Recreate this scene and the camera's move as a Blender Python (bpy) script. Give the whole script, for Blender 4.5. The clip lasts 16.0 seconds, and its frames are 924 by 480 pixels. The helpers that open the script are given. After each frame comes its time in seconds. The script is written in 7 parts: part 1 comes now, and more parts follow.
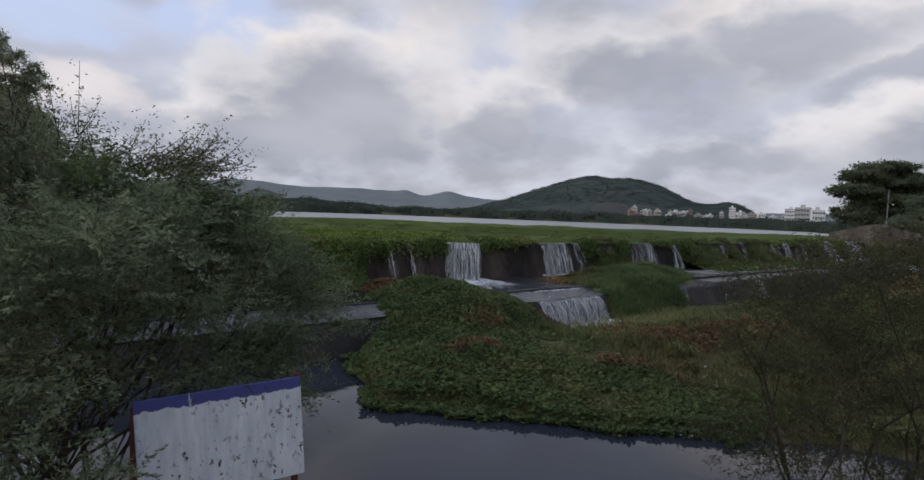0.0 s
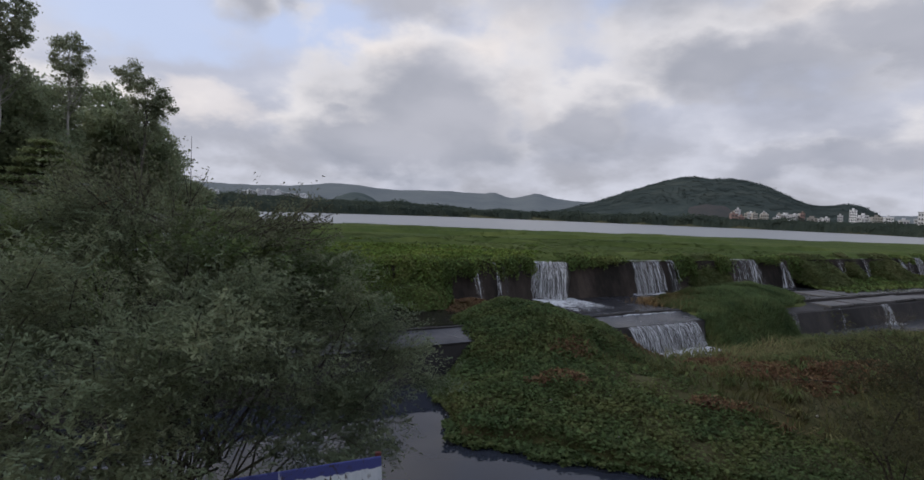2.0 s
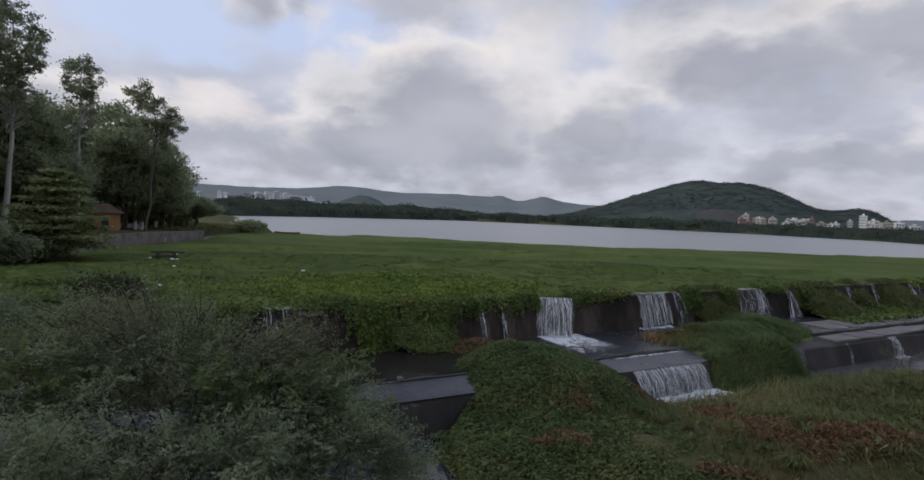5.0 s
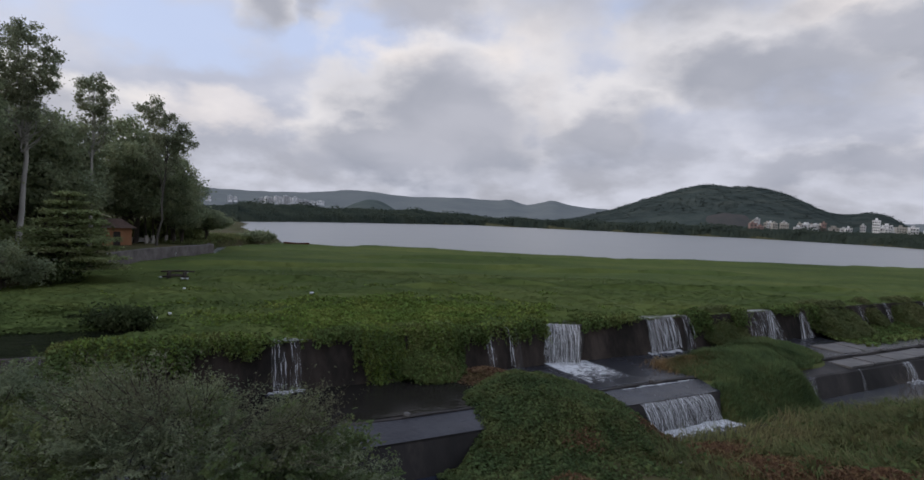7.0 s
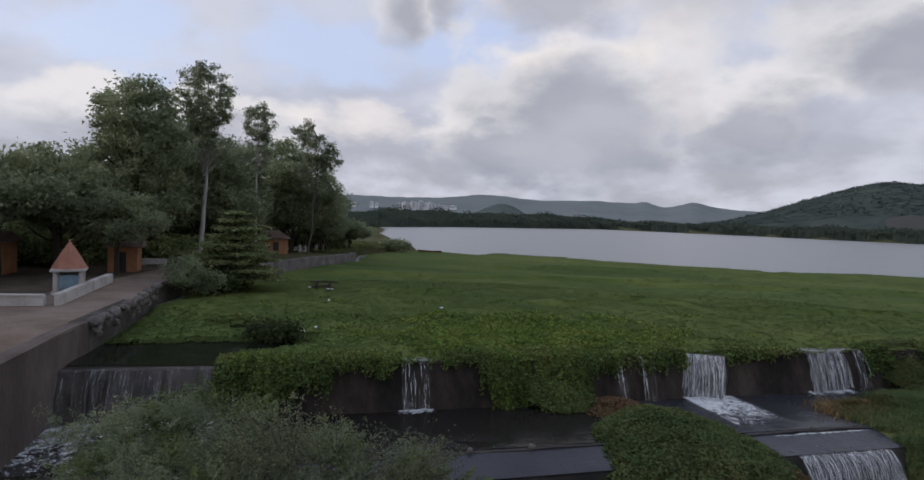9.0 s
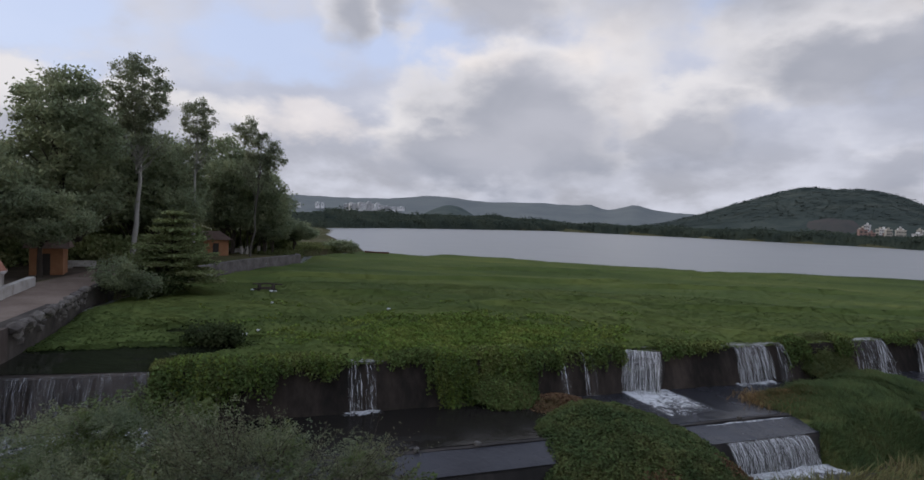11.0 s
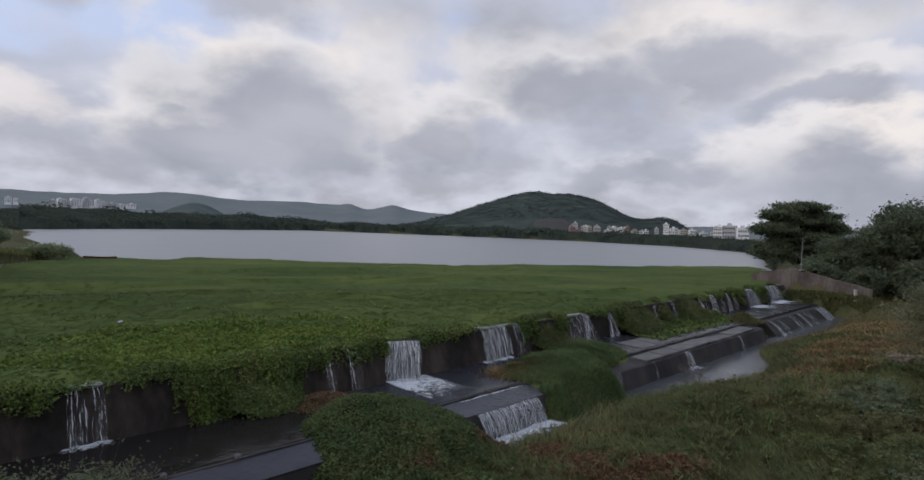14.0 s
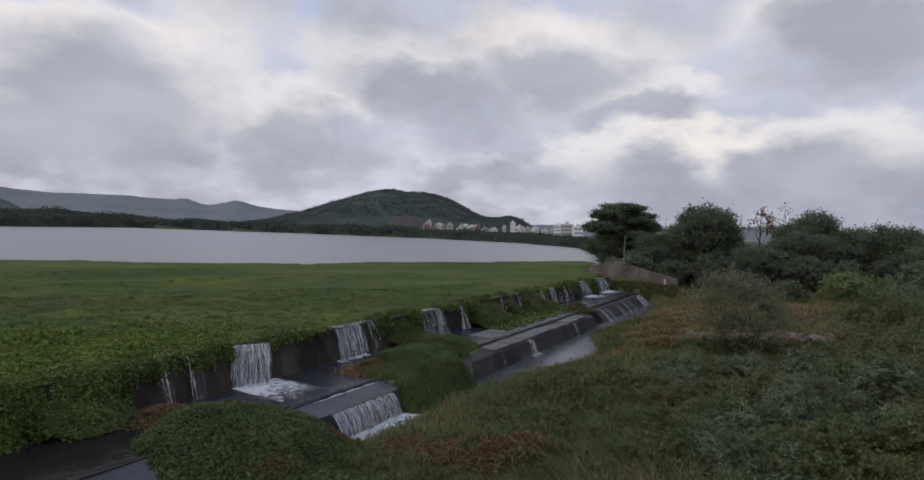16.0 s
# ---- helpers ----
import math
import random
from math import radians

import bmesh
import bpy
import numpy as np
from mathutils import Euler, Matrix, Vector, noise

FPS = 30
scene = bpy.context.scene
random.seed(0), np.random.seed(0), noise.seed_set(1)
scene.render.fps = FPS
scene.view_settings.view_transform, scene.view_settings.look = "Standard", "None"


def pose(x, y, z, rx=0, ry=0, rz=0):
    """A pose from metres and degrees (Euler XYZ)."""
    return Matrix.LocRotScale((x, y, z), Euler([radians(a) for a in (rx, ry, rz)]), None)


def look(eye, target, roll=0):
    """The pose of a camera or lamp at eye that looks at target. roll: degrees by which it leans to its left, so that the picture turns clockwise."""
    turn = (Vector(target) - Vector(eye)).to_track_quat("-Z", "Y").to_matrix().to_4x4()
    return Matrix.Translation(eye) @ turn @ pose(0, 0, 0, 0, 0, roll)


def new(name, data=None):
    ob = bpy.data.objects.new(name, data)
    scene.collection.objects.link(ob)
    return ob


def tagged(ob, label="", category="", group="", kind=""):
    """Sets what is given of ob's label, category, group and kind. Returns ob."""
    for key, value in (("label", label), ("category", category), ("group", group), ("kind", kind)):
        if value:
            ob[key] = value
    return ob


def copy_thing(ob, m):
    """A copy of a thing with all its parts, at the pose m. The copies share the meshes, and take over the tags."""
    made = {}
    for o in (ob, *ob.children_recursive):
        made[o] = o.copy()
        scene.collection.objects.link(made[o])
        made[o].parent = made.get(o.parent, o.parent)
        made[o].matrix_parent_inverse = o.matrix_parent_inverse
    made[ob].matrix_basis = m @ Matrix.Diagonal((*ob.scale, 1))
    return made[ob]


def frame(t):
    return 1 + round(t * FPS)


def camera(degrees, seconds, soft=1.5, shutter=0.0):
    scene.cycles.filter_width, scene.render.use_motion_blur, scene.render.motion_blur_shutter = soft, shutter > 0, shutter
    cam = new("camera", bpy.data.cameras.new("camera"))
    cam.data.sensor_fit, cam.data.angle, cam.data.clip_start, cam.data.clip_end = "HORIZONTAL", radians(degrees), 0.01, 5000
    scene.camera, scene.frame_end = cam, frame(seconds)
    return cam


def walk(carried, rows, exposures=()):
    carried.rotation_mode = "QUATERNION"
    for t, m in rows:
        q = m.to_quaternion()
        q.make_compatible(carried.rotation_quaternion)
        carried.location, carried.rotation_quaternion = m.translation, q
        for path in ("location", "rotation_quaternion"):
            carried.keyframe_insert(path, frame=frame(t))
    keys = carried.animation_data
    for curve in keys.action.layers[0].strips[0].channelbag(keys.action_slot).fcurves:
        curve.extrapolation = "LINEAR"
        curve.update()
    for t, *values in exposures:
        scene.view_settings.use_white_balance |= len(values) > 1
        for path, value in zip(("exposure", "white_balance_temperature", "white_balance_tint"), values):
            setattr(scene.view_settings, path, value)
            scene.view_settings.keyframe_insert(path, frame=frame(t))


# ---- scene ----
cam = camera(81.5, 16.0, soft=1.55)
PATH = [
    (0, (0.00, -0.00, 1.65), (1.078, 9.932, 1.214), 2.11),
    (0.5, (0.02, -0.03, 1.85), (0.164, 9.962, 1.390), 2.09),
    (1, (0.07, 0.02, 2.07), (-0.223, 10.005, 1.600), 2.13),
    (1.5, (0.09, 0.08, 2.33), (-0.373, 10.056, 1.862), 2.14),
    (2, (0.06, 0.12, 2.61), (-0.491, 10.090, 2.156), 2.15),
    (2.5, (0.02, 0.12, 2.93), (-0.571, 10.091, 2.471), 2.14),
    (3, (0.02, 0.10, 3.25), (-0.606, 10.066, 2.800), 2.05),
    (3.5, (0.01, 0.08, 3.56), (-0.631, 10.053, 3.126), 2.14),
    (4, (0.02, 0.05, 3.89), (-0.628, 10.017, 3.461), 2.23),
    (6.5, (0.04, 0.07, 5.68), (-0.675, 10.038, 5.316), 2.31),
    (7, (0.04, 0.09, 5.97), (-0.797, 10.048, 5.619), 2.28),
    (7.5, (0.02, 0.20, 6.25), (-1.474, 10.084, 5.892), 2.29),
    (8, (0.03, 0.32, 6.52), (-2.389, 10.014, 6.136), 2.29),
    (8.5, (0.09, 0.42, 6.81), (-2.955, 9.935, 6.421), 2.23),
    (8.7, (0.09, 0.45, 6.91), (-3.039, 9.943, 6.524), 2.12),
    (9.5, (0.16, 0.38, 6.99), (-3.077, 9.835, 6.630), 2.16),
    (10.8, (0.22, 0.23, 6.96), (-2.318, 9.895, 6.632), 2.30),
    (11, (0.23, 0.24, 6.96), (-2.037, 9.966, 6.646), 2.30),
    (11.5, (0.24, 0.29, 6.92), (-1.508, 10.135, 6.639), 2.20),
    (12, (0.21, 0.33, 6.89), (-0.951, 10.259, 6.634), 2.20),
    (12.5, (0.21, 0.32, 6.87), (-0.258, 10.305, 6.633), 2.10),
    (13, (0.20, 0.25, 6.87), (0.510, 10.236, 6.659), 1.90),
    (13.5, (0.20, 0.12, 6.85), (1.420, 10.043, 6.667), 1.80),
    (14, (0.12, -0.01, 6.83), (2.199, 9.765, 6.667), 1.90),
    (14.5, (0.04, -0.14, 6.84), (2.771, 9.483, 6.693), 1.80),
    (15, (0.02, -0.26, 6.83), (3.593, 9.079, 6.687), 1.80),
    (15.5, (0.01, -0.35, 6.83), (4.347, 8.659, 6.714), 1.90),
    (16, (-0.01, -0.41, 6.82), (4.594, 8.464, 6.702), 1.90),
]
walk(cam, [(t, look(eye, target, roll)) for t, eye, target, roll in PATH])

# ---- light ----
SUN_AZ, SUN_EL = radians(-100), radians(24)
sun = new("sun", bpy.data.lights.new("sun", "SUN"))
sun.data.energy, sun.data.angle, sun.data.color = 0.55, radians(20), (1.0, 0.93, 0.84)
sun.matrix_world = look((0, 0, 60), (60 * -math.sin(SUN_AZ), 60 * -math.cos(SUN_AZ), 60 - 60 * math.tan(SUN_EL)))

world = bpy.data.worlds.new("sky")
scene.world = world
world.use_nodes = True


class Graph:
    """A short way to write node trees."""

    def __init__(self, tree):
        self.tree = tree
        tree.nodes.clear()

    def add(self, kind, ins=(), operation=None, data_type=None, blend_type=None, use_clamp=False):
        node = self.tree.nodes.new(kind)
        if operation:
            node.operation = operation
        if data_type:
            node.data_type = data_type
        if blend_type:
            node.blend_type = blend_type
        if use_clamp:
            node.use_clamp = True
        for key, value in (ins.items() if isinstance(ins, dict) else enumerate(ins)):
            if value is None:
                continue
            if isinstance(value, bpy.types.NodeSocket):
                self.tree.links.new(value, node.inputs[key])
            else:
                node.inputs[key].default_value = value
        return node

    def math(self, op, a, b=None, c=None, clamp=False):
        return self.add("ShaderNodeMath", (a, b, c), operation=op, use_clamp=clamp).outputs[0]

    def vec(self, op, a, b=None):
        return self.add("ShaderNodeVectorMath", (a, b), operation=op)

    def noise(self, vector, scale, detail=4.0, rough=0.5, distortion=0.0):
        return self.add("ShaderNodeTexNoise", {"Vector": vector, "Scale": scale, "Detail": detail, "Roughness": rough,
                                               "Distortion": distortion}).outputs["Fac"]

    def span(self, value, a, b, c=0.0, d=1.0):
        node = self.add("ShaderNodeMapRange", (value, a, b, c, d))
        node.interpolation_type = "SMOOTHSTEP"
        return node.outputs[0]

    def mix(self, fac, a, b, blend="MIX"):
        node = self.add("ShaderNodeMix", data_type="RGBA", blend_type=blend)
        for at, value in ((0, fac), (6, a), (7, b)):
            if isinstance(value, bpy.types.NodeSocket):
                self.tree.links.new(value, node.inputs[at])
            else:
                node.inputs[at].default_value = value if at == 0 else (*value[:3], 1.0)
        return node.outputs[2]

    def ramp(self, fac, stops):
        node = self.add("ShaderNodeValToRGB", (fac,))
        while len(node.color_ramp.elements) < len(stops):
            node.color_ramp.elements.new(0.5)
        for element, (at, colour) in zip(node.color_ramp.elements, stops):
            element.position, element.color = at, (*colour[:3], 1.0)
        return node.outputs[0]


def sky_way(az, el):
    az, el = radians(az), radians(el)
    return (math.sin(az) * math.cos(el), math.cos(az) * math.cos(el), math.sin(el))


def build_sky():
    g = Graph(world.node_tree)
    way = g.add("ShaderNodeTexCoord").outputs["Generated"]
    air = g.add("ShaderNodeTexSky")
    air.sky_type, air.sun_disc, air.sun_elevation, air.sun_rotation = "NISHITA", False, SUN_EL, SUN_AZ % (2 * math.pi)
    air.air_density, air.dust_density = 1.2, 2.0
    clear = g.mix(1.0, air.outputs[0], (0.1, 0.1, 0.1), "MULTIPLY")
    # Heaped clouds: noise in the sky's own directions, flattened a little towards the horizon.
    up = g.add("ShaderNodeSeparateXYZ", (way,)).outputs[2]
    lift = g.math("ADD", g.math("MULTIPLY", g.math("MAXIMUM", up, 0.0), 0.9), 0.55)
    flat = g.vec("DIVIDE", g.vec("MULTIPLY", way, (1.0, 1.0, 1.5)).outputs[0], g.add("ShaderNodeCombineXYZ", (lift, lift, lift)).outputs[0]).outputs[0]
    ragged = g.add("ShaderNodeTexNoise", {"Vector": flat, "Scale": 3.4, "Detail": 7.0, "Roughness": 0.54})
    shift = g.vec("SCALE", g.vec("SUBTRACT", ragged.outputs["Color"], (0.5, 0.5, 0.5)).outputs[0])
    shift.inputs[3].default_value = 0.22
    bent = g.vec("ADD", way, shift.outputs[0]).outputs[0]
    fine = g.noise(flat, 4.2, 8.0, 0.53, 0.1)

    def mass(az, el, wide, high):
        """A heap of cloud round one bearing and height, sizes in degrees: 1 in its middle, 0 at its edge, below 0 outside."""
        turn = g.add("ShaderNodeMapping", {"Vector": bent, "Rotation": (0, 0, radians(az))}).outputs[0]
        off = g.vec("SUBTRACT", turn, sky_way(0, el)).outputs[0]
        sized = g.vec("MULTIPLY", off, (1 / math.sin(radians(wide)), 0.4 / math.sin(radians(wide)), 1 / math.sin(radians(high)))).outputs[0]
        # A small heap is thinner too.
        return g.math("MULTIPLY", g.math("SUBTRACT", 1.0, g.vec("LENGTH", sized).outputs["Value"]), min(1.0, (wide / 9) ** 0.5))

    def heaps(rows, lift=0.0, grow=1.0):
        out = None
        for az, el, wide, high in rows:
            one = mass(az, el + lift, wide * grow, high * grow)
            out = one if out is None else g.math("MAXIMUM", out, one)
        return out

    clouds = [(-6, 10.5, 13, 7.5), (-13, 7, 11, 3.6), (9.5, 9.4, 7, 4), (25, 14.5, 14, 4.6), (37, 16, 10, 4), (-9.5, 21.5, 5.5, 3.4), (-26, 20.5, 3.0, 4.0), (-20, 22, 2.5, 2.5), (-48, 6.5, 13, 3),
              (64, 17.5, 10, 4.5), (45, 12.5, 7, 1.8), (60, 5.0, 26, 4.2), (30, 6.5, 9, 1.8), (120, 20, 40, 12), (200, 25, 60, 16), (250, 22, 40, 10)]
    rough = g.math("ADD", g.math("MULTIPLY", g.math("SUBTRACT", fine, 0.5), 1.7), g.math("MULTIPLY", g.math("SUBTRACT", g.noise(flat, 9.0, 5.0, 0.5, 0.2), 0.5), 0.5))
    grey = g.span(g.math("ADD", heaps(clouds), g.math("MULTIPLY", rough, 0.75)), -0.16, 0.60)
    rim = g.span(g.math("ADD", heaps(clouds[:12], 2.2, 1.18), g.math("MULTIPLY", rough, 0.9)), -0.10, 0.36)
    warm = g.span(g.math("ADD", heaps([(53, 10, 7, 1.7), (34, 20.5, 9, 3), (3, 12.5, 2.5, 4), (-13, 17, 5, 2.6), (-2, 18, 5, 2.6), (-30, 9, 9, 2.5)]), rough), -0.1, 0.7)
    blue = g.span(g.math("ADD", heaps([(-34, 18, 12, 4.5), (-20, 19, 7, 4.5), (13, 20.5, 7, 3.2), (-52, 15, 12, 4), (0, 45, 50, 14), (100, 55, 70, 18)]), g.math("MULTIPLY", rough, -1.0)), -0.15, 0.6)
    veil = g.mix(g.span(up, 0.02, 0.34), (0.335, 0.342, 0.388), (0.455, 0.488, 0.605))
    veil = g.mix(g.span(fine, 0.35, 0.68), veil, (0.525, 0.54, 0.62))
    blueish = g.mix(0.25, (0.52, 0.60, 0.84), clear)
    sky = g.mix(g.math("MULTIPLY", blue, 0.85), veil, blueish)
    sky = g.mix(g.math("MULTIPLY", rim, g.math("MULTIPLY", g.span(up, 0.05, 0.17), 0.70)), sky, (0.722, 0.693, 0.686))
    sky = g.mix(g.math("MULTIPLY", warm, 0.52), sky, (0.78, 0.715, 0.68))
    shade = g.mix(g.span(g.noise(flat, 2.6, 5.0, 0.45, 0.3), 0.36, 0.64), (0.255, 0.274, 0.335), (0.355, 0.368, 0.432))
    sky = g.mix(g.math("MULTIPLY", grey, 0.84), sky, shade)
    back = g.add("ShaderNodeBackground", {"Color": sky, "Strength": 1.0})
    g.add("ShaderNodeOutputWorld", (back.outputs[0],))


build_sky()
scene.view_settings.exposure = 0.28

# ---- materials ----
def surface(name, colours, scale=1.0, fine=14.0, rough=0.85, bump=0.3, depth=0.02, metal=0.0, island=0.0, piece=0.0, gloss=0.3, thin=0.0, streak=None):
    """A procedural material: colours mixed by coarse and fine noise in metres, with relief; island and piece vary single leaves and pieces."""
    m = bpy.data.materials.new(name)
    m.use_nodes = True
    g = Graph(m.node_tree)
    at = g.add("ShaderNodeTexCoord").outputs["Object"]
    if streak:
        at = g.vec("MULTIPLY", at, streak).outputs[0]
    coarse, grain = g.noise(at, scale, 5.0, 0.6, 0.2), g.noise(at, fine, 4.0, 0.65)
    blend = g.math("ADD", g.math("MULTIPLY", coarse, 0.7), g.math("MULTIPLY", grain, 0.3))
    n = len(colours)
    col = g.ramp(blend, [(0.36 + 0.28 * i / max(n - 1, 1), c) for i, c in enumerate(colours)])
    for share, source in ((island, ("ShaderNodeNewGeometry", "Random Per Island")), (piece, ("ShaderNodeObjectInfo", "Random"))):
        if share:
            rnd = g.add(source[0]).outputs[source[1]]
            value = g.add("ShaderNodeMapRange", (rnd, 0.0, 1.0, 1 - share, 1 + share)).outputs[0]
            hue = g.add("ShaderNodeMapRange", (rnd, 0.0, 1.0, 0.5 - 0.05 * share, 0.5 + 0.04 * share)).outputs[0]
            col = g.add("ShaderNodeHueSaturation", {"Hue": hue, "Saturation": 1.0, "Value": value, "Fac": 1.0, "Color": col}).outputs[0]
    relief = g.add("ShaderNodeBump", {"Strength": bump, "Distance": depth, "Height": blend}).outputs[0]
    shine = g.add("ShaderNodeMapRange", (grain, 0.3, 0.7, rough - 0.08, min(rough + 0.08, 1.0))).outputs[0]
    p = g.add("ShaderNodeBsdfPrincipled", {"Base Color": col, "Roughness": shine, "Metallic": metal, "Normal": relief, "Specular IOR Level": gloss})
    out = p.outputs[0]
    if thin:
        soft = g.add("ShaderNodeBsdfTranslucent", {"Color": col}).outputs[0]
        out = g.add("ShaderNodeMixShader", (thin, out, soft)).outputs[0]
    g.add("ShaderNodeOutputMaterial", (out,))
    return m


def water_surface(name, tint, ripple, size, rough=0.04, stretch=(1, 1, 1), gloss=0.5, spread=2.2):
    m = bpy.data.materials.new(name)
    m.use_nodes = True
    g = Graph(m.node_tree)
    at = g.vec("MULTIPLY", g.add("ShaderNodeTexCoord").outputs["Object"], stretch).outputs[0]
    a, b = g.noise(at, size, 3.0, 0.55), g.noise(at, size * 0.13, 3.0, 0.5)
    calm = g.span(b, 0.35, 0.62)
    waves = g.math("MULTIPLY", a, calm)
    relief = g.add("ShaderNodeBump", {"Strength": ripple, "Distance": 0.05, "Height": waves}).outputs[0]
    p = g.add("ShaderNodeBsdfPrincipled", {"Base Color": (*tint, 1), "Roughness": g.add("ShaderNodeMapRange", (b, 0.3, 0.7, rough, rough * spread)).outputs[0],
                                           "IOR": 1.33, "Normal": relief, "Specular IOR Level": gloss})
    g.add("ShaderNodeOutputMaterial", (p.outputs[0],))
    return m


def falling_water(name, strands, white, soft=0.16, paint=0.78):
    """White streaks on clear water: the gaps between the streaks let the wall show."""
    m = bpy.data.materials.new(name)
    m.use_nodes = True
    g = Graph(m.node_tree)
    at = g.add("ShaderNodeTexCoord").outputs["UV"]
    thin = g.noise(g.vec("MULTIPLY", at, (strands, 0.55, 1)).outputs[0], 1.0, 5.0, 0.62, 0.25)
    drops = g.noise(g.vec("MULTIPLY", at, (strands * 3.0, 5.0, 1)).outputs[0], 1.0, 3.0, 0.6)
    body = g.span(g.math("ADD", thin, g.math("MULTIPLY", g.math("SUBTRACT", drops, 0.5), 0.3)), 0.56 - white, 0.56 - white + soft)
    foam = g.add("ShaderNodeBsdfPrincipled", {"Base Color": (paint, paint * 1.01, paint * 1.01, 1), "Roughness": 0.45, "Subsurface Weight": 0.0})
    clear = g.add("ShaderNodeBsdfTransparent")
    g.add("ShaderNodeOutputMaterial", (g.add("ShaderNodeMixShader", (body, clear.outputs[0], foam.outputs[0])).outputs[0],))
    return m


GROUND = surface("soil and weeds", [(0.055, 0.062, 0.024), (0.082, 0.080, 0.034), (0.110, 0.090, 0.048)], 0.22, 3.0, 0.95, 0.6, 0.06, gloss=0.1)
MAT_BED = surface("floating weed bed", [(0.064, 0.090, 0.028), (0.084, 0.116, 0.034), (0.110, 0.138, 0.040), (0.146, 0.168, 0.048)], 0.07, 0.6, 0.9, 0.45, 0.10, gloss=0.04, streak=(0.42, 1.0, 1.0))
LEAF_HYACINTH = surface("hyacinth leaf", [(0.066, 0.096, 0.030), (0.088, 0.124, 0.036), (0.116, 0.148, 0.042), (0.166, 0.192, 0.052)], 0.07, 0.45, 0.8, 0.1, 0.01, island=0.20, thin=0.3, gloss=0.06, streak=(0.5, 1.0, 1.0))
LEAF_BRIGHT = surface("fresh hyacinth leaf", [(0.106, 0.160, 0.036), (0.146, 0.202, 0.046), (0.200, 0.236, 0.058)], 0.4, 3.0, 0.75, 0.1, 0.01, island=0.4, thin=0.3, gloss=0.06)
LEAF_VINE = surface("creeper leaf", [(0.084, 0.124, 0.042), (0.128, 0.172, 0.056), (0.196, 0.216, 0.072)], 0.35, 4.0, 0.8, 0.1, 0.01, island=0.6, thin=0.35, gloss=0.06)
LEAF_MOUND = surface("morning glory leaf", [(0.070, 0.106, 0.044), (0.104, 0.138, 0.054), (0.150, 0.162, 0.062)], 0.5, 4.0, 0.8, 0.1, 0.01, island=0.42, thin=0.35, gloss=0.06)
FRESH_GRASS = surface("fresh green grass", [(0.104, 0.132, 0.056), (0.146, 0.168, 0.068), (0.200, 0.194, 0.086)], 0.3, 4.0, 0.9, 0.1, 0.01, island=0.38, thin=0.4, gloss=0.05)
GRASS = surface("rank grass", [(0.106, 0.124, 0.056), (0.150, 0.148, 0.064), (0.196, 0.160, 0.084)], 0.25, 5.0, 0.9, 0.1, 0.01, island=0.4, thin=0.3, gloss=0.05)
HEAP_GRASS = surface("lush apron grass", [(0.080, 0.120, 0.052), (0.112, 0.152, 0.060), (0.158, 0.176, 0.074)], 0.5, 4.0, 0.9, 0.1, 0.01, island=0.35, thin=0.4, gloss=0.05)
STRAW = surface("yellowed grass", [(0.110, 0.116, 0.046), (0.155, 0.136, 0.062), (0.190, 0.152, 0.078)], 0.2, 4.0, 0.9, 0.1, 0.01, island=0.35, thin=0.25, gloss=0.05)
SLOPE_BED = surface("matted grass", [(0.070, 0.092, 0.032), (0.104, 0.124, 0.042), (0.142, 0.134, 0.056)], 0.5, 3.0, 0.9, 0.8, 0.08, gloss=0.04)
TAWNY = surface("tawny withered grass", [(0.240, 0.165, 0.080), (0.285, 0.195, 0.098), (0.215, 0.180, 0.084)], 0.4, 4.0, 0.9, 0.1, 0.01, island=0.35, thin=0.3, gloss=0.05)
RUSSET = surface("russet withered grass", [(0.150, 0.110, 0.056), (0.180, 0.124, 0.066), (0.140, 0.130, 0.060)], 0.4, 4.0, 0.9, 0.1, 0.01, island=0.35, thin=0.3, gloss=0.05)
DRY = surface("dry brown weeds", [(0.150, 0.092, 0.056), (0.190, 0.118, 0.070), (0.145, 0.112, 0.056)], 0.6, 6.0, 0.9, 0.1, 0.01, island=0.4, thin=0.2, gloss=0.05)
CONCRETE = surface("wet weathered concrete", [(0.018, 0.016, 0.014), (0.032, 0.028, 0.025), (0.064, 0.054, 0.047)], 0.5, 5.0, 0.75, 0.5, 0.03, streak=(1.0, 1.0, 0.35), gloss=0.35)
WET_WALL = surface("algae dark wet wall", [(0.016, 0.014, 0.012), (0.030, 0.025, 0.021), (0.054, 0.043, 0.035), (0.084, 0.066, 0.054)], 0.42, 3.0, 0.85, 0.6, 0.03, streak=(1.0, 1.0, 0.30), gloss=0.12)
SLAB = surface("worn concrete slab", [(0.085, 0.082, 0.078), (0.135, 0.128, 0.120), (0.185, 0.172, 0.158)], 0.8, 6.0, 0.7, 0.4, 0.015, piece=0.12)
ROAD = surface("dusty road", [(0.135, 0.100, 0.078), (0.190, 0.146, 0.116), (0.245, 0.196, 0.158)], 0.3, 6.0, 0.9, 0.3, 0.02, gloss=0.05)
YARD = surface("trodden brown earth", [(0.062, 0.050, 0.038), (0.095, 0.076, 0.058), (0.130, 0.106, 0.082)], 0.3, 4.0, 0.95, 0.5, 0.03, gloss=0.05)
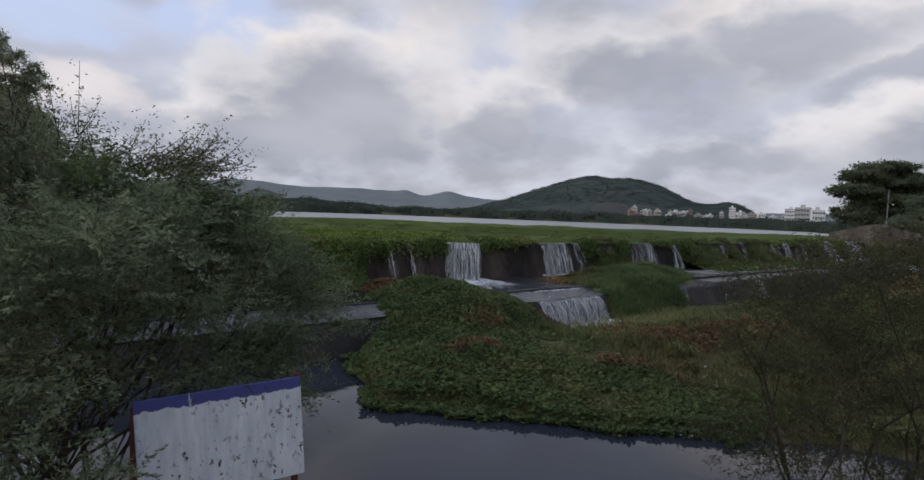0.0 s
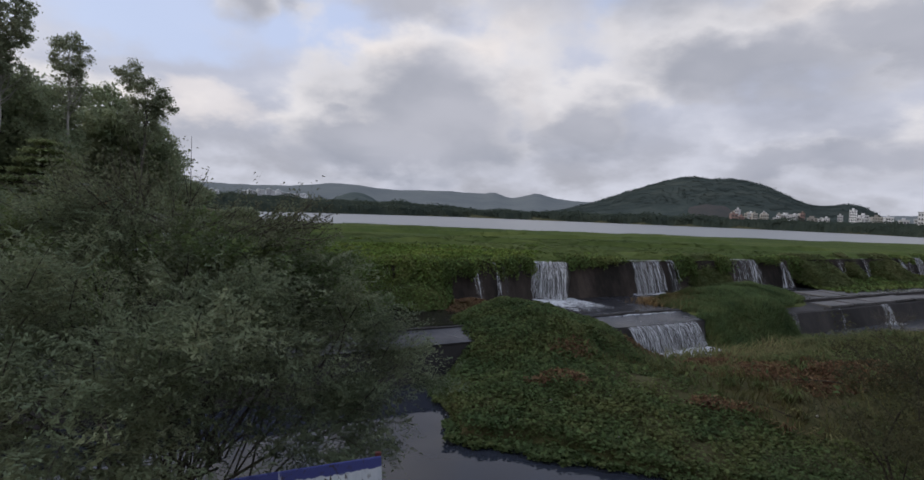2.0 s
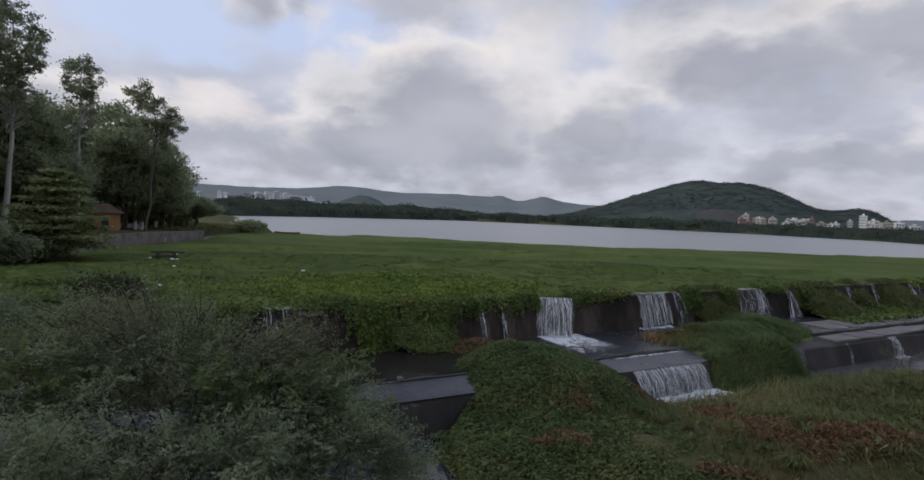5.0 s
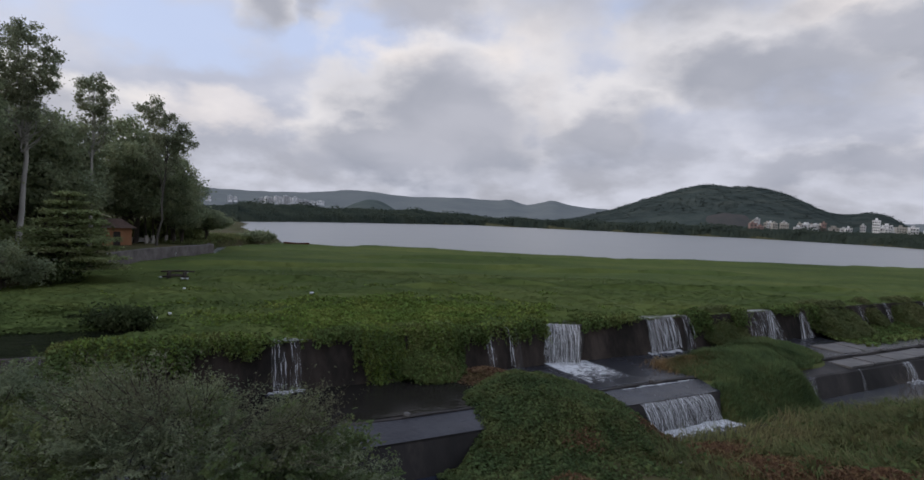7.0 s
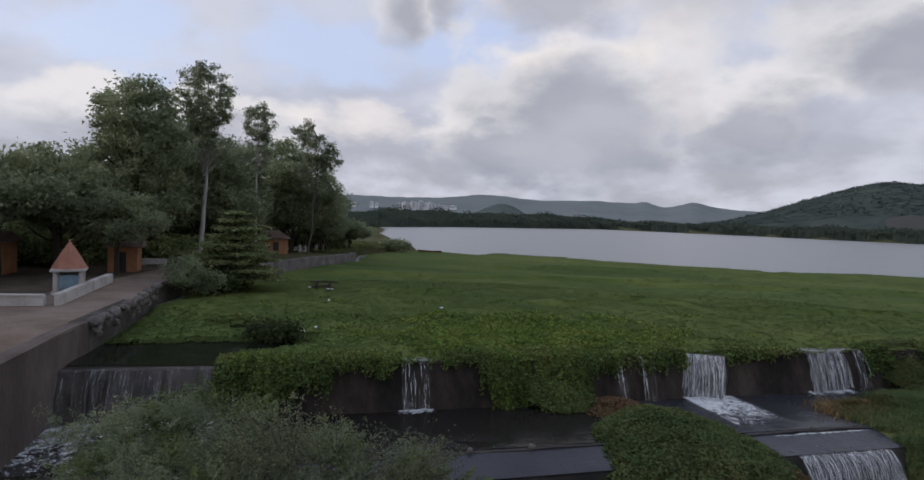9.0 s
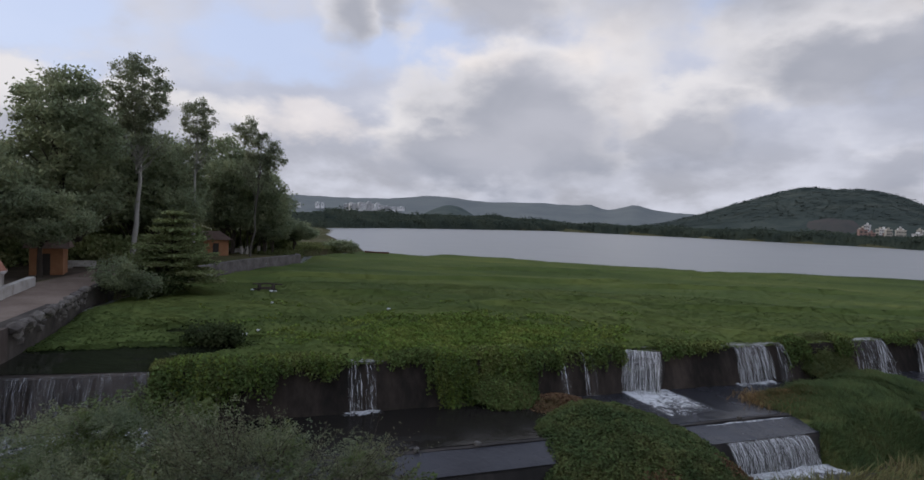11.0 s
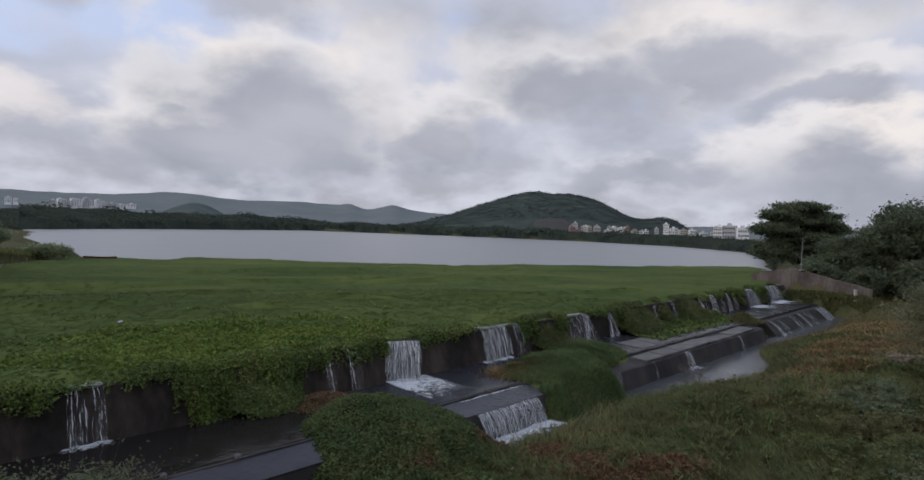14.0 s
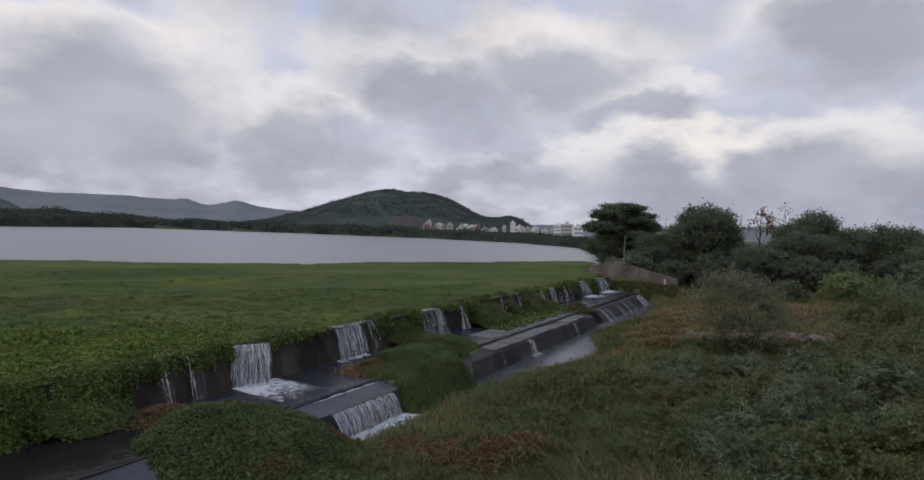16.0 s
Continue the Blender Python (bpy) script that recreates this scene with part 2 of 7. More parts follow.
END_WALL = surface("weathered warm grey concrete", [(0.080, 0.064, 0.055), (0.118, 0.096, 0.084), (0.160, 0.134, 0.118)], 0.5, 5.0, 0.9, 0.5, 0.03, streak=(1.0, 1.0, 0.35), gloss=0.05)
MASONRY = surface("stone masonry", [(0.046, 0.040, 0.035), (0.072, 0.063, 0.054), (0.105, 0.092, 0.080)], 0.8, 4.0, 0.9, 0.7, 0.05, gloss=0.1)
PARAPET = surface("dirty limewash", [(0.32, 0.29, 0.25), (0.45, 0.42, 0.38), (0.52, 0.50, 0.46)], 0.9, 8.0, 0.9, 0.3, 0.01)
APRON_WATER = water_surface("thin running water", (0.019, 0.017, 0.015), 0.5, 5.0, 0.10, (1, 1, 1), 0.28)
APRON_RUN = water_surface("shallow running water", (0.034, 0.035, 0.040), 0.7, 3.5, 0.16, (1, 1, 1), 0.5, 2.0)
STEP_WATER = water_surface("wet shining concrete", (0.040, 0.040, 0.046), 0.9, 3.0, 0.20, (1, 1, 1), 0.4, 2.6)
# The tint is raised towards grey to stand in for rippled sky reflection.
LAKE = water_surface("lake water", (0.185, 0.195, 0.194), 0.0004, 0.9, 0.31, (0.6, 1.0, 1.0), 0.9, 1.06)
POOL_WATER = water_surface("ruffled pool water", (0.075, 0.078, 0.082), 0.30, 3.0, 0.12, (1.0, 1.0, 1.0), 0.8)
# Bluish tint adds sky reflection to the murky water's own colour.
POND_WATER = water_surface("dark pond water", (0.026, 0.030, 0.042), 0.10, 1.5, 0.02, (1.0, 1.0, 1.0))
POOL_DARK = water_surface("dark weedy water", (0.012, 0.015, 0.009), 0.8, 2.2, 0.05, (0.5, 1.8, 1.0), 0.4)
FALL = falling_water("falling water", 30.0, 0.07, 0.20, 0.76)
FALL_THIN = falling_water("thin trickle", 18.0, 0.03, 0.20, 0.72)
FALL_VEIL = falling_water("thin veil of water", 30.0, 0.07, 0.42, 0.62)


def foam_paint(name):
    """Torn foam on dark water: white where the noise is high, clear elsewhere; the UV's v fades it out with distance."""
    m = bpy.data.materials.new(name)
    m.use_nodes = True
    g = Graph(m.node_tree)
    tex = g.add("ShaderNodeTexCoord").outputs
    fade = g.add("ShaderNodeSeparateXYZ", (tex["UV"],)).outputs
    torn = g.math("ADD", g.noise(tex["Object"], 2.6, 7.0, 0.68, 0.8), g.math("MULTIPLY", g.noise(tex["Object"], 11.0, 3.0, 0.6), 0.25))
    side = g.math("MULTIPLY", g.span(fade[0], 0.0, 0.22), g.span(fade[0], 1.0, 0.78))
    level = g.math("ADD", g.math("MULTIPLY", fade[1], 0.34), 0.32)
    mask = g.math("MULTIPLY", g.span(g.math("SUBTRACT", torn, level), -0.06, 0.26), g.span(side, 0.0, 0.6))
    white = g.add("ShaderNodeBsdfPrincipled", {"Base Color": (0.70, 0.715, 0.72, 1), "Roughness": 0.6})
    g.add("ShaderNodeOutputMaterial", (g.add("ShaderNodeMixShader", (mask, g.add("ShaderNodeBsdfTransparent").outputs[0], white.outputs[0])).outputs[0],))
    return m


FOAM_SHEET = foam_paint("torn foam")

# ---- builders ----
def fast_mesh(name, verts, faces, material, smooth=False, uv=None):
    """A mesh from arrays of vertices and of faces with 3 or 4 corners each."""
    verts, faces = np.asarray(verts, np.float32), np.asarray(faces, np.int32)
    k = faces.shape[1]
    me = bpy.data.meshes.new(name)
    me.vertices.add(len(verts))
    me.vertices.foreach_set("co", verts.ravel())
    me.loops.add(faces.size)
    me.loops.foreach_set("vertex_index", faces.ravel())
    me.polygons.add(len(faces))
    me.polygons.foreach_set("loop_start", np.arange(0, faces.size, k, dtype=np.int32))
    me.polygons.foreach_set("use_smooth", np.full(len(faces), smooth))
    if uv is not None:
        layer = me.uv_layers.new(name="UVMap")
        layer.data.foreach_set("uv", np.asarray(uv, np.float32)[faces.ravel()].ravel())
    me.update(calc_edges=True)
    me.validate()
    if material:
        me.materials.append(material)
    return me


def thing(name, label, category, kind="", group="", at=(0, 0, 0), turn=0.0):
    ob = new(name)
    ob.matrix_basis = pose(*at, 0, 0, turn)
    return tagged(ob, label, category, group, kind)


def part(name, bm, material, parent, label="", smooth=False):
    """Links a bmesh, or a ready mesh, as one part under a thing or a part."""
    if isinstance(bm, bpy.types.Mesh):
        me = bm
    else:
        me = bpy.data.meshes.new(name)
        bmesh.ops.recalc_face_normals(bm, faces=bm.faces)
        bm.to_mesh(me)
        bm.free()
        if smooth:
            me.polygons.foreach_set("use_smooth", np.full(len(me.polygons), True))
        me.materials.append(material)
    ob = new(name, me)
    ob.parent = parent
    if label:
        ob["label"] = label
    return ob


def box(bm, x0, x1, y0, y1, z0, z1, bevel=0.0):
    made = bmesh.ops.create_cube(bm, size=1.0, matrix=Matrix.LocRotScale(((x0 + x1) / 2, (y0 + y1) / 2, (z0 + z1) / 2), None, (x1 - x0, y1 - y0, z1 - z0)))
    if bevel:
        edges = list({e for v in made["verts"] for e in v.link_edges})
        bmesh.ops.bevel(bm, geom=edges, offset=bevel, segments=2, affect="EDGES")
    return bm


def tube(points, radii, sides=7):
    """Vertices and quads of a tapered tube along points."""
    pts = np.asarray(points, float)
    along = np.gradient(pts, axis=0)
    along /= np.linalg.norm(along, axis=1)[:, None] + 1e-9
    ref = np.where(np.abs(along[:, 2:3]) > 0.9, [[1.0, 0, 0]], [[0, 0, 1.0]])
    a = np.cross(along, ref)
    a /= np.linalg.norm(a, axis=1)[:, None]
    b = np.cross(along, a)
    ang = np.linspace(0, 2 * np.pi, sides, endpoint=False)
    ring = np.cos(ang)[None, :, None] * a[:, None] + np.sin(ang)[None, :, None] * b[:, None]
    v = (pts[:, None] + ring * np.asarray(radii)[:, None, None]).reshape(-1, 3)
    i = np.arange(len(pts) - 1)[:, None] * sides + np.arange(sides)[None]
    j = np.arange(len(pts) - 1)[:, None] * sides + (np.arange(sides)[None] + 1) % sides
    return v, np.stack([i, j, j + sides, i + sides], -1).reshape(-1, 4)


def joined(pieces):
    verts, faces, n = [], [], 0
    for v, f in pieces:
        verts.append(v)
        faces.append(f + n)
        n += len(v)
    return np.concatenate(verts), np.concatenate(faces)


def leaves(rng, points, size, flat=0.3, long=1.6, spread=0.35, normal=None, bent=False):
    """Leaf blades at the points: pointed triangles, or bent quads for leaves seen from near. flat: how much they lie level; size: metres, or one for each."""
    pts = np.asarray(points, float)
    n = len(pts)
    up = rng.normal(size=(n, 3)) * (1 - flat) + (np.array([0, 0, 1.0]) if normal is None else normal) * flat * 1.6
    up /= np.linalg.norm(up, axis=1)[:, None] + 1e-9
    a = np.cross(up, rng.normal(size=(n, 3)))
    a /= np.linalg.norm(a, axis=1)[:, None] + 1e-9
    b = np.cross(up, a)
    s = (np.broadcast_to(size, (n,)) * rng.uniform(1 - spread, 1 + spread, n))[:, None]
    if not bent:
        v = np.stack([pts - a * s * long / 2 - b * s / 2, pts - a * s * long / 2 + b * s / 2, pts + a * s * long / 2], 1).reshape(-1, 3)
        return v, np.arange(3 * n).reshape(-1, 3)
    v = np.stack([pts - a * s * long / 2, pts + b * s / 2 - up * s * 0.12, pts + a * s * long / 2, pts - b * s / 2 - up * s * 0.12], 1).reshape(-1, 3)
    return v, np.arange(4 * n).reshape(-1, 4)


def step(x, a, b):
    t = np.clip((x - a) / (b - a), 0, 1)
    return t * t * (3 - 2 * t)


def waves(x, y, seed=0.0):
    """A cheap, smooth unevenness between about -1 and 1."""
    return (np.sin(x * 0.71 + 1.3 * np.sin(y * 0.53 + seed)) + np.sin(y * 0.83 + 1.1 * np.sin(x * 0.61 - seed)) + 0.6 * np.sin(x * 1.9 + y * 1.4 + seed)
            + 0.5 * np.sin(x * 2.7 - y * 2.3 + 2 * seed)) / 3.1


def edge_distance(x, y, poly):
    """Distance to a polygon's outline, positive inside."""
    p = np.asarray(poly, float)
    d, inside = np.full(np.shape(x), 1e9), np.zeros(np.shape(x), bool)
    for (ax, ay), (bx, by) in zip(p, np.roll(p, -1, 0)):
        ex, ey = bx - ax, by - ay
        t = np.clip(((x - ax) * ex + (y - ay) * ey) / (ex * ex + ey * ey), 0, 1)
        d = np.minimum(d, np.hypot(x - ax - t * ex, y - ay - t * ey))
        inside ^= ((ay > y) != (by > y)) & (x < (bx - ax) * (y - ay) / (by - ay + 1e-12) + ax)
    return np.where(inside, d, -d)


# ---- plan: the weir runs along s, n points downstream ----
W0, U, N = np.array([2.43, 32.3]), np.array([0.85, 0.527]), np.array([0.527, -0.85])
POND_Z, LAKE_Z = -3.82, 0.0


def weir(s, n, z=0.0):
    s, n, z = np.broadcast_arrays(np.asarray(s, float), np.asarray(n, float), np.asarray(z, float))
    return np.stack([W0[0] + s * U[0] + n * N[0], W0[1] + s * U[1] + n * N[1], z], -1)


def to_weir(x, y):
    return (x - W0[0]) * U[0] + (y - W0[1]) * U[1], (x - W0[0]) * N[0] + (y - W0[1]) * N[1]


LAKE_SHORE = [(-24, 16.9), (-24.2, 18.3), (-33, 30), (-38, 44), (-41, 62), (-41, 71), (-47, 84), (-46, 106), (-70, 140), (-120, 230), (-172, 330), (-170, 470), (-62, 880),
              (130, 740), (190, 650), (252, 570), (268, 400), (229, 275), (150, 170), (98, 108), (68.5, 73)]
POND = [(-11.5, 14.4), (-1.4, 21.4), (-1.9, 20), (-1.3, 17.2), (-0.9, 14.8), (0.6, 14.8), (2.2, 14.5), (4, 13.5), (7.5, 12.7), (11, 11.8), (15, 9), (13, 5.5), (8, 6.5), (4, 8.2), (1, 7.2),
        (-4, 5.5), (-11, 5), (-17, 9)]
POOL = [tuple(weir(s, n)[:2]) for s, n in ((4.5, 7.0), (46, 7.0), (77, 7.0), (84, 8.6), (73, 9.6), (60, 10.2), (50, 9.6), (46, 8.6), (40, 8.6), (36, 9.2), (32, 11.6), (27, 12.3), (21.5, 10.5), (14, 9.0), (8.4, 8.7), (4.5, 9.1), (0.6, 8.6), (0.6, 7.0))]


def ground_z(x, y):
    s, n = to_weir(x, y)
    lake = edge_distance(x, y, LAKE_SHORE)
    land = 1.2 + 2.2 * step(-lake, 8, 120) + 0.25 * waves(x * 0.3, y * 0.3)
    land = np.where((x < -18) & (y < 90), 1.38, land)
    upper = np.where(lake > 0, -2.2, np.where(lake > -0.6, -2.2 + (land + 2.2) * step(-lake, 0.0, 0.6), land))
    # Downstream: banks round the pond and the plunge pool, the creeper mound, the slope on which the camera rises.
    pond = np.maximum(edge_distance(x, y, POND), edge_distance(x, y, POOL))
    bank = -3.66 + 1.04 * step(-pond, 0.6, 9.0) + 0.18 * waves(x, y, 2.0) * step(-pond, 0.3, 2.5)
    bank += 1.42 * np.exp(-(((s + 4.1) / 4.9) ** 2 + ((n - 6.2) / 4.0) ** 2) ** 2.6)
    bank += (0.62 * np.abs(waves(x * 0.62, y * 0.62, 4.0)) ** 0.8 + 0.16 * np.abs(waves(x * 1.7, y * 1.7, 1.0))) * step(-pond, 1.0, 4.0) * step(x, 7, 14) * (1 - 0.6 * step(x, 34, 48))
    bank += 0.13 * np.abs(waves(x * 2.1, y * 2.1, 6.0)) * step(-pond, 0.2, 1.5) * step(x, 9, 6)
    bank += 0.5 * np.exp(-(((x - 1.5) / 3.5) ** 2 + ((y - 17.8) / 3.0) ** 2))
    bank += 0.9 * step(x, 22, 48) * step(n, 9, 16) + 1.2 * step(x, 45, 110)
    bank += 2.0 * step(y, 7, -1.5) + 0.4 * step(x, 10, 20) * step(y, 14, 4)
    low = np.where(pond > -0.5, np.where(pond > 0, -4.4, -4.4 + (bank + 4.4) * step(-pond, 0.0, 0.5)), bank)
    low = low + (1.3 - low) * step(-x - 0.35 * (y - 17), 24.5, 25.5)
    apron = (n < 7.2) & (s > -29) & (s < 74) & (n > -3)
    low = np.where(apron & ~((s > -9) & (s < 0.7) & (n > 2.6)), np.minimum(low, -3.0), low)
    low = np.where(s >= 74, low + (-0.95 + 0.15 * waves(x * 0.8, y * 0.8) - low) * step(s, 74.4, 76.0) * step(n, 14.5, 10.5), low)
    low = np.where(s >= 77.7, low + (1.9 - 0.14 * n - low) * step(s, 77.7, 78.3) * step(n, 10.5, 6.5), low)
    z = np.where(n < -0.3, upper, np.where(n < 0.6, -3.0, low))
    z = np.where((s > 77.5) & (n <= 0.6) & (n > -25) & (lake < 0), 1.0, z)
    z = np.where((n < 0.0) & (n > -4) & (s > -30.4) & (s < 76.5), np.minimum(z, -2.2), z)
    far = np.hypot(x, y)
    return z + np.where((lake < -5) & (far > 150) & (n < 0), 0.006 * (far - 150), 0)


def spaced(lo, hi, fine_lo, fine_hi, cell, grow=1.16):
    out = list(np.arange(fine_lo, fine_hi, cell))
    d, at = cell, fine_lo
    while at > lo:
        d *= grow
        at -= d
        out.insert(0, at)
    d, at = cell, out[-1]
    while at < hi:
        d *= grow
        at += d
        out.append(at)
    return np.array(out)


def grid_faces(nx, ny):
    i = (np.arange(ny - 1)[:, None] * nx + np.arange(nx - 1)[None]).ravel()
    return np.stack([i, i + 1, i + nx + 1, i + nx], 1)


gx, gy = np.meshgrid(spaced(-3600, 3600, -34, 56, 0.5, 1.09), spaced(-900, 4200, -4, 50, 0.5, 1.09))
gz = ground_z(gx, gy)
ground = tagged(new("ground", fast_mesh("ground", np.stack([gx, gy, gz], -1).reshape(-1, 3), grid_faces(gx.shape[1], gx.shape[0]), GROUND, True)),
                "weedy brown and green banks, lakeside land beyond", "ground", kind="structure")

# ---- water ----
rim = np.array([(-200, -2), (-25, 16.4), *[tuple(weir(s, 0.05)[:2]) for s in (-24, 0, 30, 77)], (300, 150), (420, 1200), (-420, 1200), (-420, 200)])
lake = tagged(new("lake_water", fast_mesh("lake_water", [(x, y, LAKE_Z - 0.02) for x, y in rim], [[0, 1, 9], [1, 2, 9], [2, 3, 9], [3, 4, 9], [4, 5, 9], [5, 6, 9], [6, 7, 9], [7, 8, 9]], LAKE)),
              "grey lake water with a fine ripple", "water", kind="structure")
pond = tagged(new("pond_water", fast_mesh("pond_water", np.array([(-30, 0, POND_Z), (22, 0, POND_Z), (*weir(76, 14)[:2], POND_Z), (*weir(76, 7.0)[:2], POND_Z), (*weir(-30, 7.4)[:2], POND_Z)]),
                                          np.array([[0, 1, 2], [0, 2, 3], [0, 3, 4]]), POND_WATER)),
              "still dark pond water that mirrors the sky", "water", kind="structure")
tagged(new("pool_water", fast_mesh("pool_water", [(-26.5, 15.4, -0.008), (*weir(-24, 0.04)[:2], -0.008), (-16, 21.2, -0.008), (-16, 33, -0.008), (-30, 33, -0.008)], [[0, 1, 4], [1, 2, 3], [1, 3, 4]], POOL_DARK)),
       "dark open water above the wide curtain", "water", kind="structure")
plunge = weir(np.array([0.4, 0.4, 20, 20, 46, 46, 75, 75]), np.array([7.4, 13, 7.4, 13, 7.4, 13, 7.4, 12.0]), POND_Z + 0.006)
tagged(new("plunge_pool", fast_mesh("plunge_pool", plunge, [[0, 2, 3, 1], [2, 4, 5, 3], [4, 6, 7, 5]], POOL_WATER)), "pale ruffled water of the plunge pool", "water", kind="structure")

# ---- the weir ----
def strip(name, s_cells, profile, material, parent, label="", rough=0.0, seed=1):
    """A long piece along the weir with the given outline of (n, z); its faces are slightly uneven."""
    rng = np.random.default_rng(seed)
    s = np.asarray(s_cells, float)
    prof = np.asarray(profile, float)
    k = len(prof)
    nn = np.broadcast_to(prof[:, 0], (len(s), k)) + rough * rng.normal(size=(len(s), k))
    zz = np.broadcast_to(prof[:, 1], (len(s), k)) + rough * 0.5 * rng.normal(size=(len(s), k))
    v = weir(s[:, None], nn, zz).reshape(-1, 3)
    i = np.arange(len(s) - 1)[:, None] * k + np.arange(k)[None]
    j = np.arange(len(s) - 1)[:, None] * k + (np.arange(k)[None] + 1) % k
    f = np.stack([i, j, j + k, i + k], -1).reshape(-1, 4)
    bm = bmesh.new()
    vs = [bm.verts.new(p) for p in v]
    for q in f:
        bm.faces.new([vs[n] for n in q])
    bm.faces.new(vs[:k])
    bm.faces.new(vs[-k:])
    return part(name, bm, material, parent, label)


overflow_weir = thing("overflow_weir", "long stepped concrete overflow weir, dark and wet", "weir", "structure")
long_s = np.arange(-32, 77.6, 1.5)
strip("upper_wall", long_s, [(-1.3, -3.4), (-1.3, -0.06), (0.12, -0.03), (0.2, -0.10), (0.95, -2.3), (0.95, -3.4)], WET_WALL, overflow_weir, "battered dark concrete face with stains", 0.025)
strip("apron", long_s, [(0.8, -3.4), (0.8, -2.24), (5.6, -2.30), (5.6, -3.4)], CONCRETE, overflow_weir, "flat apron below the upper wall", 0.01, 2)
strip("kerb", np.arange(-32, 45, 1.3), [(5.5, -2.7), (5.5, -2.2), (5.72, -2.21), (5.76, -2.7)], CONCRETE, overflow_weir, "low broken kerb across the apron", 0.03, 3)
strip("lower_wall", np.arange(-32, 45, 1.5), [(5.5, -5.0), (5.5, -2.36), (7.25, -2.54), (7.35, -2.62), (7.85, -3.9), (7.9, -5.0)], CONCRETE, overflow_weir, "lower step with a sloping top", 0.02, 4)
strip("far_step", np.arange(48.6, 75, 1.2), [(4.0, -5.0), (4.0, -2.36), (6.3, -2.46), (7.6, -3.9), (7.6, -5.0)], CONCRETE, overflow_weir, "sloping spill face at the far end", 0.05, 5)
for n, s0 in enumerate(np.arange(18.9, 42.0, 2.9)):
    for a, b, z in ((5.75, 7.22, -2.40),) + (((3.0, 5.3, -2.20),) if 20 < s0 < 27 else ()):
        bm = bmesh.new()
        box(bm, 0, 2.82, 0, b - a, 0, 0.16, 0.03)
        ob = part("slab", bm, SLAB, overflow_weir, "pale worn concrete slab" if n == 0 else "")
        m = Matrix(((U[0], -N[0], 0, 0), (U[1], -N[1], 0, 0), (0, 0, 1, 0), (0, 0, 0, 1)))
        ob.matrix_basis = Matrix.Translation(weir(s0, b, z - 0.12 + 0.02 * math.sin(n * 2.1))) @ m @ pose(0, 0, 0, 1.5 * math.sin(n), 1.2 * math.sin(n * 1.7), 0.8 * math.sin(n * 2.9))

stub_rng = random.Random(5)
for s0 in (-21.0, -17.6, -15.2, -13.4, -10.8, 3.1, 26.0, 31.5):
    bm = bmesh.new()
    bmesh.ops.create_icosphere(bm, subdivisions=1, radius=0.12, matrix=Matrix.Diagonal((1.3, 0.9, stub_rng.uniform(0.6, 1.3), 1)))
    for vert in bm.verts:
        vert.co *= stub_rng.uniform(0.8, 1.2)
    part("kerb_stone", bm, SLAB, overflow_weir).location = weir(s0, 5.62, -2.14)

# Water standing on the apron, and running over the lower step.
def sheet(name, s0, s1, profile, material, label):
    s = np.linspace(s0, s1, max(2, int((s1 - s0) / 0.8) + 1))
    prof = np.asarray(profile, float)
    v = weir(s[:, None], prof[None, :, 0], prof[None, :, 1]).reshape(-1, 3)
    return tagged(new(name, fast_mesh(name, v, grid_faces(len(prof), len(s)), material, True)), label, "water", kind="structure")


sheet("apron_water", -32, -4.4, [(0.7, -2.18), (3.0, -2.185), (5.5, -2.19)], APRON_WATER, "thin dark water standing on the apron")
sheet("apron_water", -4.4, 74, [(0.7, -2.18), (3.0, -2.185), (5.5, -2.19)], APRON_RUN, "shallow water running over the apron")
sheet("running_water", -31, -7.0, [(5.70, -2.25), (6.4, -2.37), (7.0, -2.43), (7.36, -2.50)], STEP_WATER, "thin sheet of water shining on the lower step")
sheet("running_water", -0.5, 6.6, [(5.4, -2.18), (5.8, -2.29), (6.4, -2.41), (7.32, -2.50)], APRON_RUN, "thin sheet of water running to the lower step")


